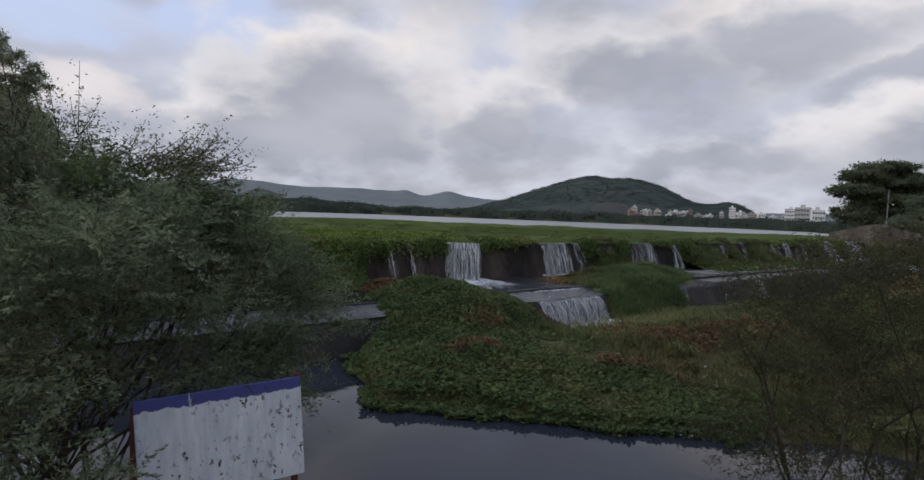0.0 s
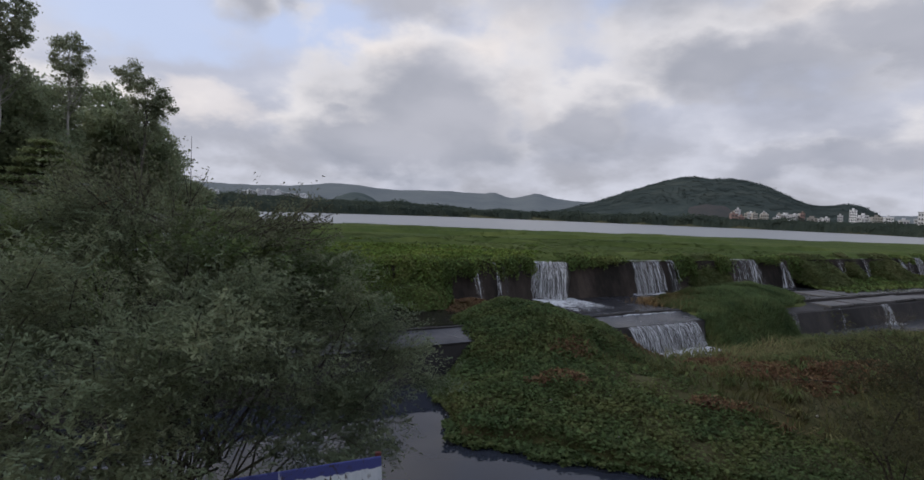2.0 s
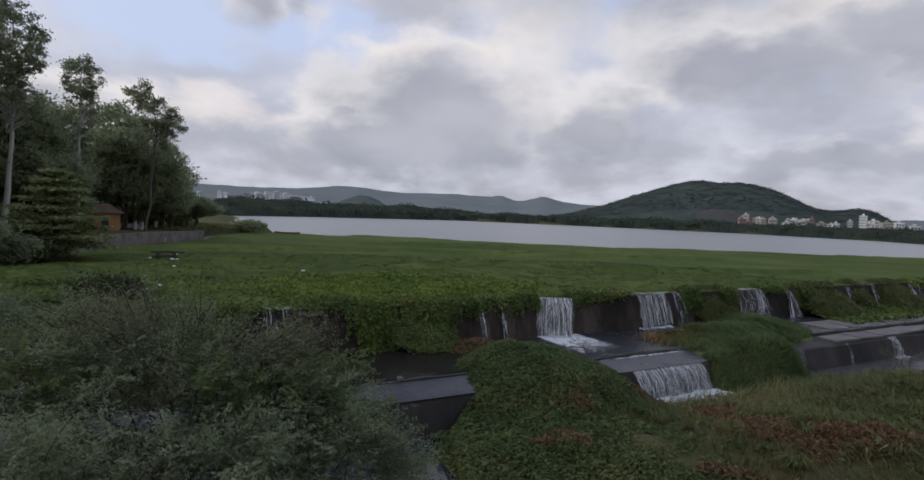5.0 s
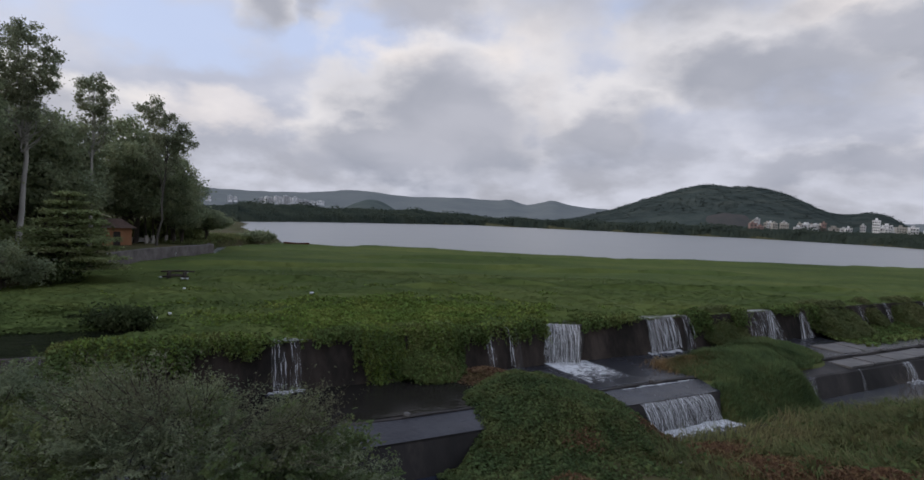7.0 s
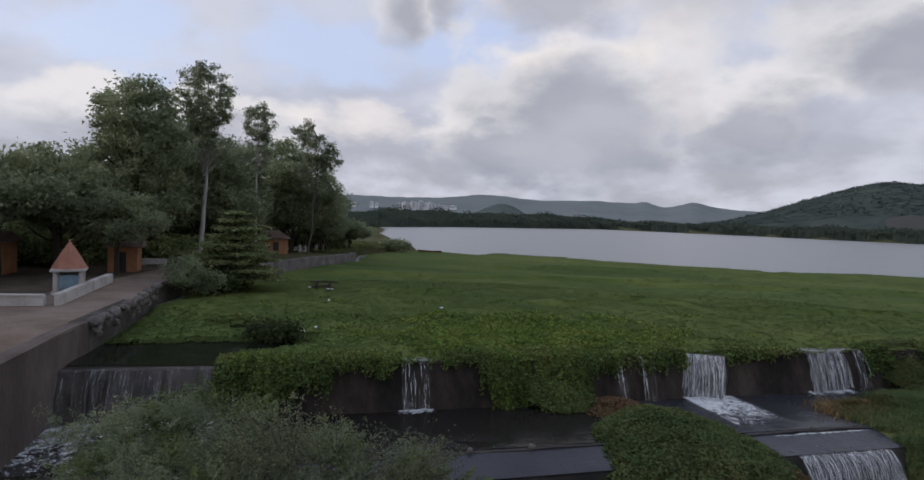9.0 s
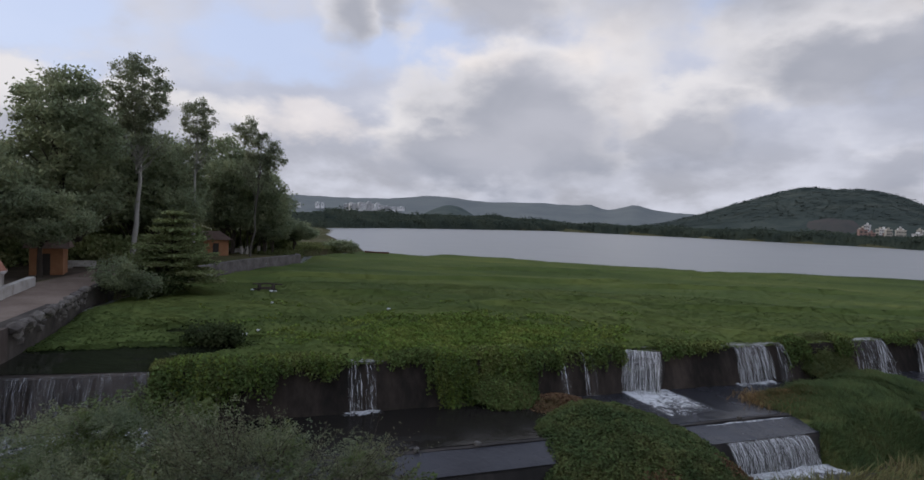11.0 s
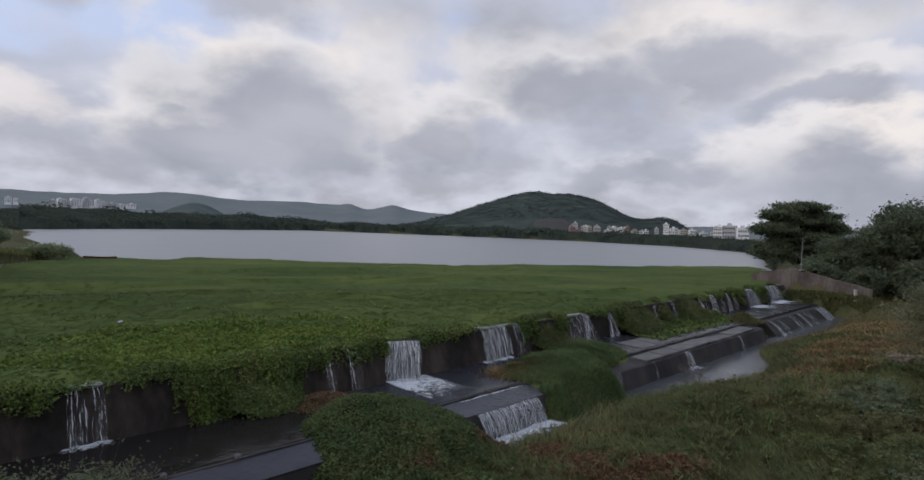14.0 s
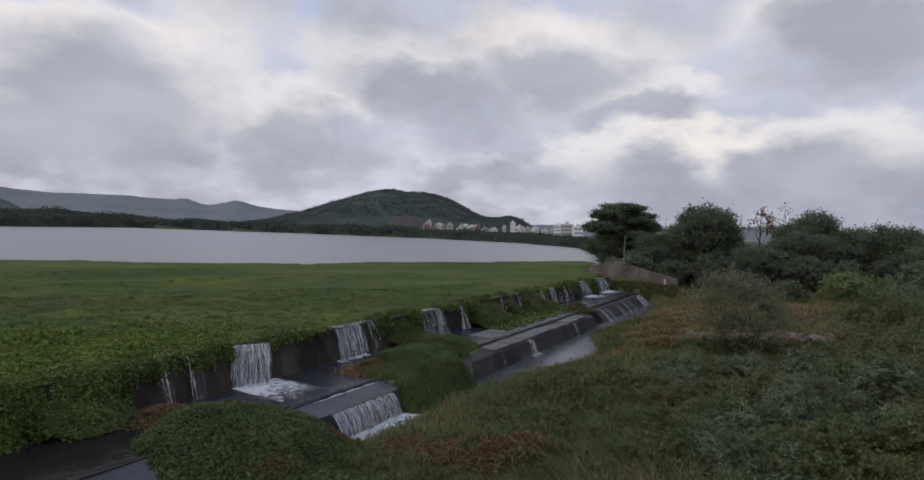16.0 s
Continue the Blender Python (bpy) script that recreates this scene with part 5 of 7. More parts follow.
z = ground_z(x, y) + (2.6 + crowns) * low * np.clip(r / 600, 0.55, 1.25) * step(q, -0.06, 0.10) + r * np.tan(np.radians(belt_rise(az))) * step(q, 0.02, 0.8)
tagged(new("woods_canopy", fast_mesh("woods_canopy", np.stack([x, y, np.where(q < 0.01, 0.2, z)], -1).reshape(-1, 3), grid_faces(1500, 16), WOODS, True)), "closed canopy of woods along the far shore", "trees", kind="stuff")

# A pale spit of sand off the far shore.
az, q = np.meshgrid(np.linspace(-27.6, -21.8, 40), np.linspace(0, 1, 6))
r = 452 - 0.9 * (az + 25) ** 2 - 7 * q
z = -0.3 + 0.75 * np.sin(np.pi * q) * np.sin(np.pi * (az + 27.6) / 5.8) ** 0.5
tagged(new("sand_spit", fast_mesh("sand_spit", np.stack([r * np.sin(np.radians(az)), r * np.cos(np.radians(az)), z], -1).reshape(-1, 3), grid_faces(40, 6), SAND, True)), "pale sand spit off the far shore", "sand", kind="structure")

WHITEWASH = surface("far painted wall", [(0.62, 0.61, 0.61), (0.72, 0.71, 0.70), (0.78, 0.77, 0.76)], 0.05, 0.5, 0.9, 0.1, 0.05, piece=0.3)
CREAM = surface("cream painted wall", [(0.46, 0.43, 0.37), (0.56, 0.52, 0.45)], 0.05, 0.5, 0.9, 0.1, 0.05, piece=0.25)
TERRACOTTA = surface("brick red painted wall", [(0.30, 0.20, 0.17), (0.38, 0.26, 0.22)], 0.05, 0.5, 0.9, 0.1, 0.05, piece=0.25)
DARK_GLASS = surface("dark window", [(0.05, 0.055, 0.065), (0.08, 0.085, 0.095)], 0.2, 2.0, 0.4, 0.05, 0.01)
window_mesh = {}


def apartment(az, r, z, w, d, h, cols, wall, label):
    """A flat-roofed block with storeys, window openings, balcony slabs, a parapet and a water tank, its front to the lake."""
    owner = thing("apartment_block", label, "building", group="buildings across the lake",
                  at=(r * math.sin(radians(az)), r * math.cos(radians(az)), z), turn=-az + 14 * math.sin(az * 7))
    floors = max(2, round(h / 3.2))
    bm = bmesh.new()
    box(bm, -w / 2, w / 2, -d / 2, d / 2, -6, h)
    body = part("wall", bm, wall, owner)
    bm = bmesh.new()
    for x0, x1, y0, y1 in ((-w / 2 - 0.2, w / 2 + 0.2, -d / 2 - 0.2, -d / 2 + 0.1), (-w / 2 - 0.2, w / 2 + 0.2, d / 2 - 0.1, d / 2 + 0.2), (-w / 2 - 0.2, -w / 2 + 0.1, -d / 2 + 0.1, d / 2 - 0.1), (w / 2 - 0.1, w / 2 + 0.2, -d / 2 + 0.1, d / 2 - 0.1)):
        box(bm, x0, x1, y0, y1, h, h + 0.9)
    part("parapet", bm, wall, owner)
    bm = bmesh.new()
    box(bm, -w * 0.18, w * 0.12, -d * 0.2, d * 0.2, h, h + 3.0)
    part("roof_room", bm, wall, owner)
    key = (round(w / cols, 1), round(h / floors, 1))
    if key not in window_mesh:
        bm = bmesh.new()
        box(bm, -key[0] * 0.27, key[0] * 0.27, -0.25, 0.05, 0, key[1] * 0.46)
        me = bpy.data.meshes.new("window")
        bm.to_mesh(me)
        bm.free()
        me.materials.append(DARK_GLASS)
        window_mesh[key] = me
    for i in range(cols):
        for k in range(floors):
            ob = part("window", window_mesh[key], None, body)
            ob.location = (-w / 2 + (i + 0.5) * w / cols, -d / 2, (k + 0.28) * h / floors)
    return owner


def hill_base(az, r):
    """Ground of the settled strip at the hill's foot."""
    x, y = r * math.sin(radians(az)), r * math.cos(radians(az))
    lift = float(step(np.float64(r), 820, 1300)) ** 0.8
    return max(float(ground_z(np.float64(x), np.float64(y))), math.tan(radians(float(big_hill_top(np.float64(az))))) * 1300 * lift + 4)


for az, r, w, h, cols, wall, label in (
        (23.9, 760, 9, 17, 3, WHITEWASH, "tall narrow white building at the lakeside"), (25.0, 800, 11, 14, 3, WHITEWASH, "grey white house with several floors"), (25.3, 730, 9, 9, 3, CREAM, "small pale lakeside house"),
        (26.1, 770, 16, 13, 4, CREAM, "cream painted block of flats"), (27.2, 790, 16, 8, 4, WHITEWASH, "long low white house at the lakeside"), (27.9, 780, 17, 9, 4, WHITEWASH, "long low white house at the lakeside"),
        (28.6, 800, 12, 9, 3, CREAM, "pale low house with flat roof"), (29.8, 800, 14, 7, 3, WHITEWASH, "low white house with flat roof"), (30.9, 780, 12, 8, 3, WHITEWASH, "low white house with flat roof"), (31.9, 760, 9, 10, 3, WHITEWASH, "white house with a flat roof"),
        (32.8, 740, 12, 18, 4, WHITEWASH, "tall white building with stepped floors"), (33.5, 735, 14, 14, 4, WHITEWASH, "broad white building at the lakeside"), (34.4, 760, 16, 9, 4, CREAM, "pale house among the trees"),
        (35.2, 730, 13, 10, 3, WHITEWASH, "white house among the trees"), (36.2, 720, 14, 8, 3, WHITEWASH, "white house among the trees"), (37.2, 700, 15, 9, 4, WHITEWASH, "white house among the trees"),
        (38.5, 520, 18, 17, 5, WHITEWASH, "large pale apartment block with many windows"), (39.6, 500, 15, 13, 5, WHITEWASH, "pale apartment block with many windows"), (37.6, 540, 15, 15, 5, WHITEWASH, "pale apartment block with many windows"),
        (63.0, 420, 12, 15, 4, WHITEWASH, "white building behind the trees")):
    apartment(az, r, hill_base(az, r) + 1.2 + 1.6 * math.sin(az * 5), w * 0.55, 9, h * 0.74 + 1.5, cols, wall, label)
rng = np.random.default_rng(35)
for k in range(34):
    az, r = (23.6 + 14.2 * rng.random(), rng.uniform(700, 900)) if k < 18 else (rng.choice((24.9, 28.2, 30.6, 33.0, 34.6)) + 0.6 * rng.normal(), rng.uniform(740, 860))
    kind = (WHITEWASH, CREAM, WHITEWASH, TERRACOTTA)[k % 4]
    apartment(az, r, hill_base(az, r) + rng.uniform(0, 5), rng.uniform(4, 8), 8, rng.uniform(4, 8), 2, kind, f"small {('white', 'cream', 'white', 'brick red')[k % 4]} house among the lakeside trees")
for az, r, w, h in ((-25.4, 1650, 13, 13), (-24.9, 1660, 11, 17), (-24.5, 1640, 14, 15), (-24.0, 1650, 11, 20), (-23.6, 1640, 14, 18), (-23.1, 1650, 12, 22), (-22.7, 1670, 15, 15), (-22.2, 1650, 11, 19), (-21.8, 1660, 16, 12), (-21.2, 1660, 18, 10), (-20.5, 1660, 22, 7), (-19.7, 1680, 20, 6),
                     (-28.3, 1680, 12, 12), (-27.8, 1690, 9, 9), (-30.2, 1690, 12, 8)):
    x, y = r * math.sin(radians(az)), r * math.cos(radians(az))
    lift = float(step(np.float64(r), 1250, 2700)) ** 0.8
    apartment(az, r, math.tan(radians(float(ridge_top(np.float64(az))))) * 2700 * lift + 10, w, 14, h, 3, WHITEWASH, "white block of flats far off on the ridge")

# ---- trees ----
BARK_PALE = surface("pale smooth bark", [(0.22, 0.20, 0.18), (0.34, 0.32, 0.29), (0.42, 0.40, 0.37)], 0.8, 6.0, 0.85, 0.4, 0.02, streak=(1, 1, 0.3))
BARK_GREY = surface("grey brown bark", [(0.085, 0.075, 0.065), (0.135, 0.120, 0.105)], 1.0, 8.0, 0.9, 0.5, 0.02, streak=(1, 1, 0.3))
BARK_DARK = surface("dark bark", [(0.035, 0.028, 0.022), (0.065, 0.052, 0.040)], 2.0, 12.0, 0.95, 0.6, 0.02, streak=(1, 1, 0.3))
LEAF_EUC = surface("eucalyptus leaf", [(0.200, 0.228, 0.150), (0.270, 0.292, 0.190), (0.340, 0.346, 0.224)], 0.35, 2.0, 0.8, 0.05, 0.01, island=0.35, thin=0.55, gloss=0.05)
LEAF_DARK = surface("dark tree leaf", [(0.205, 0.248, 0.156), (0.285, 0.322, 0.192), (0.370, 0.384, 0.222)], 0.30, 2.0, 0.8, 0.05, 0.01, island=0.3, thin=0.66, gloss=0.05)
LEAF_POOL = surface("dark water plant leaf", [(0.040, 0.056, 0.026), (0.060, 0.080, 0.034), (0.085, 0.100, 0.044)], 0.5, 3.0, 0.8, 0.05, 0.01, island=0.35, thin=0.3, gloss=0.05)
LEAF_LIGHT = surface("light tree leaf", [(0.165, 0.205, 0.092), (0.225, 0.262, 0.118), (0.290, 0.305, 0.146)], 0.4, 2.0, 0.8, 0.05, 0.01, island=0.35, thin=0.45, gloss=0.05)


def limb(rng, a, b, r0, r1, bend=0.12, cells=6):
    t = np.linspace(0, 1, cells)[:, None]
    a, b = np.asarray(a, float), np.asarray(b, float)
    sway = rng.normal(size=3) * np.linalg.norm(b - a) * bend
    pts = a + (b - a) * t + sway * np.sin(np.pi * t) + rng.normal(size=(cells, 3)) * np.linalg.norm(b - a) * min(0.012, bend * 0.2)
    return tube(pts, np.linspace(r0, r1, cells), 6)


def tree(name, label, seed, height, girth, bole, clumps, leaf, size, bark, at, group="", lean=(0, 0), per=70, tuft=0.8, flat=0.25, squash=0.36):
    """A tree: trunk and limbs in one tapered mesh, and a crown of leaf tufts. clumps: ellipsoids (x, y, z, rx, ry, rz, tufts)."""
    rng = np.random.default_rng(seed)
    owner = thing(name, label, "tree", group=group, at=at)
    top = np.array([lean[0], lean[1], height * 0.93])
    woods, pts = [limb(rng, (0, 0, -0.3), top, girth, girth * 0.12, 0.02, 10)], []
    for cx, cy, cz, rx, ry, rz, tufts in clumps:
        d = rng.normal(size=(tufts, 3))
        d /= np.linalg.norm(d, axis=1)[:, None]
        c = np.array([cx, cy, cz]) + d * np.array([rx, ry, rz]) * rng.uniform(0.35, 1.0, (tufts, 1)) ** 0.6
        for k in range(0, tufts, max(1, tufts // 7)):
            t = np.clip((c[k, 2] - rz * 0.9) / height, bole * 0.8, 0.9)
            woods.append(limb(rng, top * t, c[k], girth * 0.34 * (1 - 0.6 * t), 0.02, 0.1))
        r = tuft * rng.uniform(0.6, 1.3, tufts)
        n = rng.poisson(per * rng.uniform(0.5, 1.3, tufts))
        pts.append(np.repeat(c, n, 0) + rng.normal(size=(n.sum(), 3)) * np.repeat(r, n)[:, None] * [0.5, 0.5, squash])
    part("trunk", fast_mesh("trunk", *joined(woods), bark, True), None, owner)
    part("crown", fast_mesh("crown", *leaves(rng, np.concatenate(pts), size, flat, 1.5), leaf), None, owner)
    return owner


LEFT, RIGHT = "trees by the bank road", "trees beyond the weir"
tree("eucalyptus_tree", "tall slender eucalyptus with a pale bare trunk", 1, 21.2, 0.30, 0.6, [(0.5, 0, 17.4, 2.8, 2.6, 4.0, 190), (-0.9, 0.2, 13.4, 1.8, 1.8, 1.6, 30), (2.2, 0, 12.6, 1.6, 1.6, 1.6, 20)], LEAF_EUC, 0.15, BARK_PALE, (-44.6, 45.4, 1.2), LEFT, (0.9, 0), 72, 0.55)
tree("eucalyptus_tree", "slender eucalyptus with a small airy crown", 2, 19.4, 0.24, 0.6, [(0.2, 0, 16.9, 2.0, 1.9, 2.7, 60), (0.5, 0, 13.2, 1.6, 1.6, 2.0, 20)], LEAF_EUC, 0.15, BARK_PALE, (-46.0, 55.8, 1.2), LEFT, (0.3, 0), 80, 0.55)
tree("eucalyptus_tree", "leaning eucalyptus with ragged tufted crown", 3, 18.0, 0.15, 0.45, [(-0.9, 0, 16.7, 1.7, 1.6, 1.7, 32), (1.3, 0, 14.4, 2.1, 1.9, 2.4, 46), (3.0, 0.4, 13.2, 1.5, 1.5, 1.6, 24), (0.6, 0, 11.2, 2.3, 2.2, 2.4, 40)], LEAF_EUC, 0.15, BARK_GREY, (-43.2, 63.1, 1.2), LEFT, (1.4, 0), 80, 0.55)
tree("roadside_tree", "big dark spreading tree by the road", 4, 17.8, 0.5, 0.25, [(0.2, 0, 14.6, 4.0, 3.6, 3.6, 80), (-2.4, 0, 15.0, 2.0, 2.0, 2.4, 26), (2.6, 0, 11.5, 3.4, 3.0, 4.0, 70), (-3.6, 0, 9.5, 4.0, 3.4, 3.6, 80), (0, 0, 7.0, 5.4, 4.2, 3.4, 90)], LEAF_DARK, 0.21, BARK_DARK, (-46.6, 39.6, 1.2), LEFT, (0, 0), 110, 0.95)
tree("roadside_tree", "dark round-topped tree by the road", 5, 10.8, 0.4, 0.25, [(0, 0, 8.4, 3.0, 3.0, 2.4, 50), (-2.0, 0, 6.6, 3.2, 3.0, 2.4, 54), (1.6, 0.6, 5.8, 3.4, 3.0, 2.4, 54)], LEAF_DARK, 0.21, BARK_DARK, (-45.6, 31.8, 1.2), LEFT, (0, 0), 110, 0.95)
dark_tree = tree("roadside_tree", "dense dark tree in the roadside grove", 6, 13.0, 0.36, 0.2, [(0, 0, 10.4, 3.0, 3.0, 2.8, 56), (1.8, 0, 7.0, 3.4, 3.2, 3.4, 70), (-2.0, 0.4, 6.6, 3.4, 3.2, 2.8, 70), (0, 0, 5.2, 3.6, 3.4, 1.2, 50)], LEAF_DARK, 0.225, BARK_DARK, (-51.0, 67.0, 1.2), LEFT, (0, 0), 64, 0.95)
for x, y, turn, k in ((-44.8, 68.8, 70, 0.88), (-47.8, 52.0, 200, 1.0), (-50.5, 44.5, 300, 1.05), (-51.5, 60.0, 140, 1.12), (-48.6, 66.5, 20, 1.0), (-54.0, 37.0, 250, 0.8), (-55.0, 29.5, 110, 0.74), (-62, 34, 30, 0.74), (-43.9, 69.0, 330, 0.6), (-52.5, 56.0, 15, 1.16), (-48.2, 49.0, 85, 1.08), (-53.5, 71.5, 310, 1.3), (-49.6, 72.5, 240, 1.12), (-57.0, 50.0, 170, 1.3)):
    copy_thing(dark_tree, pose(x, y, 1.2, 0, 0, turn)).scale = (k, k, k)
broad = tree("roadside_tree", "leafy green tree over the shrine yard", 7, 10.6, 0.34, 0.25, [(0, 0, 8.4, 3.6, 3.4, 1.8, 60), (2.6, 0, 6.8, 3.0, 3.0, 1.4, 44), (-2.8, 0, 6.6, 3.0, 3.0, 1.6, 44), (0.5, -1.5, 5.4, 3.4, 2.6, 1.2, 40)], LEAF_DARK, 0.21, BARK_DARK, (-46.0, 27.4, 1.2), LEFT, (0, 0), 110, 0.95)
copy_thing(broad, pose(-41.0, 19.8, 1.2, 0, 0, 120)).scale = (0.9, 0.9, 0.86)
copy_thing(broad, pose(-52.0, 22.5, 1.2, 0, 0, 240))
copy_thing(broad, pose(-41.0, 33.2, 1.2, 0, 0, 30)).scale = (0.66, 0.66, 0.70)
copy_thing(broad, pose(-45.0, 77.0, 1.0, 0, 0, 200)).scale = (0.62, 0.62, 0.5)
copy_thing(broad, pose(-50.0, 86.0, 1.0, 0, 0, 20)).scale = (0.7, 0.7, 0.5)

# A young tree with flat tiers of foliage on the bank.
rng = np.random.default_rng(9)
tiers = [(0.25 * math.sin(k * 2.4), 0.25 * math.cos(k * 2.4), 0.6 + 0.68 * k, 4.3 * (1 - k / 9) ** 0.75, 3.8 * (1 - k / 9) ** 0.75, 0.10, max(8, 84 - 9 * k)) for k in range(9)]
tree("tiered_tree", "young tree with flat tiers of pale green foliage", 9, 6.2, 0.14, 0.05, tiers, LEAF_LIGHT, 0.15, BARK_DARK, (-33.1, 38.0, 0.8), "", (0, 0), 66, 0.62, 0.6, 0.13)
tree("bank_shrub", "grey green shrub on the bank beside the road", 10, 2.6, 0.06, 0.1, [(0, 0, 1.5, 1.5, 1.5, 1.1, 40), (1.0, 1.2, 0.8, 1.2, 1.2, 0.8, 24)], LEAF_DARK, 0.11, BARK_DARK, (-33.0, 32.6, 0.7), "", (0, 0), 130, 0.6)
tree("bank_shrub", "low dark shrub under the tiered tree", 11, 1.9, 0.05, 0.1, [(0, 0, 1.0, 2.4, 1.6, 0.8, 46)], LEAF_POOL, 0.14, BARK_DARK, (-32.6, 36.0, 0.3), "", (0, 0), 60, 0.6)
under = tree("grove_shrub", "leafy shrub below the grove trees", 14, 2.6, 0.05, 0.1, [(0, 0, 1.2, 2.6, 2.2, 1.1, 50), (1.4, 0.5, 1.9, 1.8, 1.6, 0.9, 26)], LEAF_LIGHT, 0.24, BARK_DARK, (-47.5, 43.5, 1.2), "shrubs below the grove", (0, 0), 60, 0.8)
for x, y, turn, k in ((-46.5, 46.0, 60, 1.1), (-47.5, 50.5, 140, 1.0), (-48.0, 55.0, 220, 1.2), (-51.2, 63.5, 300, 1.0), (-50.5, 57.0, 20, 1.3), (-52.0, 48.0, 100, 1.4), (-54.0, 42.0, 180, 1.4), (-51.0, 36.5, 260, 1.2), (-55.5, 33.0, 330, 1.3), (-51.5, 73.5, 45, 1.5), (-56.0, 68.0, 160, 1.7), (-57.5, 58.5, 280, 1.7), (-49.5, 77.0, 75, 1.3), (-59.0, 47.0, 15, 1.7), (-61.0, 38.0, 120, 1.6), (-52.5, 26.5, 200, 1.2), (-57.5, 24.0, 90, 1.4), (-40.2, 43.5, 250, 0.6)):
    copy_thing(under, pose(x, y, 1.2, 0, 0, turn)).scale = (k, k, k * 0.9)
tree("bank_shrub", "dark clump of weeds in the open pool", 12, 1.0, 0.03, 0.1, [(0, 0, 0.5, 1.5, 0.9, 0.45, 60)], LEAF_POOL, 0.11, BARK_DARK, (-18.8, 24.9, 0.0), "", (0, 0), 60, 0.5)
tree("bank_shrub", "low dark leafy shrub at the lake's edge", 13, 2.4, 0.05, 0.1, [(0, 0, 1.1, 2.4, 1.8, 0.8, 40), (-3, 1, 0.9, 2.0, 1.6, 0.7, 24)], LEAF_DARK, 0.2, BARK_DARK, (-45.6, 97.0, 0.6), "", (0, 0), 70, 0.8)

ROUGH_STONE = surface("rough edging stone", [(0.085, 0.075, 0.066), (0.135, 0.12, 0.105), (0.18, 0.165, 0.15)], 1.2, 6.0, 0.9, 0.6, 0.03, piece=0.3)

# ---- road, walls, shrine and huts on the left bank ----
def walled(name, path, thick, z0, tops, material, owner, label=""):
    """A wall along a line of points, with its own height at each."""
    bm = bmesh.new()
    pts = [Vector((x, y, 0)) for x, y in path]
    rings = []
    for n, p in enumerate(pts):
        d = (pts[min(n + 1, len(pts) - 1)] - pts[max(n - 1, 0)]).normalized()
        side = Vector((-d.y, d.x, 0)) * thick
        rings.append([bm.verts.new(q) for q in (p + Vector((0, 0, z0)), p + side + Vector((0, 0, z0)), p + side + Vector((0, 0, tops[n])), p + Vector((0, 0, tops[n])))])
    for a, b in zip(rings, rings[1:]):
        for k in range(4):
            bm.faces.new((a[k], a[(k + 1) % 4], b[(k + 1) % 4], b[k]))
    bm.faces.new(rings[0])
    bm.faces.new(rings[-1])
    return part(name, bm, material, owner, label)


bank_wall = thing("retaining_wall", "grey stone and concrete retaining wall under the road", "wall", "structure")
walled("wall_face", [(-15.5, 4.0), (-20.4, 12.6), (-24.0, 17.6), (-24.7, 18.8)], 0.7, -5.0, [1.5, 1.5, 1.5, 1.5], END_WALL, bank_wall, "smooth concrete end wall")
stone_edge = walled("stone_edge", [(-24.7, 18.8), (-28.5, 24.5), (-33.2, 30.2), (-36.0, 36.5)], 0.8, -2.5, [1.5, 1.45, 1.3, 1.2], MASONRY, bank_wall, "rough stone edging")
EDGE_STONE = surface("pale rubble masonry", [(0.100, 0.088, 0.082), (0.150, 0.134, 0.126), (0.205, 0.186, 0.176)], 0.9, 3.0, 0.9, 0.8, 0.06, gloss=0.1)
walled("grove_edge", [(-36.0, 36.5), (-37.4, 44), (-40.2, 58), (-40.3, 71), (-43.4, 75)], 0.8, -2.5, [1.46, 1.44, 1.46, 1.42, 1.3], EDGE_STONE, bank_wall, "low stone edging below the grove")
rng = np.random.default_rng(77)
stone_shapes = []
for k in range(5):
    bm = bmesh.new()
    bmesh.ops.create_icosphere(bm, subdivisions=1, radius=0.36, matrix=Matrix.Diagonal((1.0, rng.uniform(0.7, 1.0), rng.uniform(0.5, 0.8), 1)))
    for vert in bm.verts:
        vert.co *= rng.uniform(0.85, 1.15)
    me = bpy.data.meshes.new("stone")
    bm.to_mesh(me)
    bm.free()
    me.materials.append(ROUGH_STONE)
    stone_shapes.append(me)
for (ax, ay), (ex, ey), count in (((-24.9, 19.2), (-28.7, 24.7), 46), ((-28.7, 24.7), (-33.4, 30.4), 44), ((-33.4, 30.4), (-36.2, 36.5), 24)):
    for k in range(count):
        t, side = rng.random(), rng.uniform(-0.55, 0.35)
        ob = part("stone", stone_shapes[k % 5], None, stone_edge)
        ob.matrix_basis = pose(ax + (ex - ax) * t + side * 0.8, ay + (ey - ay) * t - side * 0.6, 1.42 + min(0, side) * 1.6, *rng.uniform(-25, 25, 2), rng.uniform(0, 360)) @ Matrix.Scale(rng.uniform(0.6, 1.2), 4)
rx = np.array([(-15.0, 4.2), (-20.6, 12.8), (-24.6, 18.6), (-28.6, 24.6), (-33.4, 30.4), (-38.5, 38.0), (-46.0, 52.0)])
lx = np.array([(-30.0, 4.0), (-33.0, 15.0), (-34.5, 20.0), (-35.5, 24.0), (-38.5, 31.0), (-43.0, 40.0), (-50.0, 53.0)])
road_v = np.concatenate([np.stack([a[:, 0], a[:, 1], np.full(7, 1.44)], 1) for a in (rx, lx)])
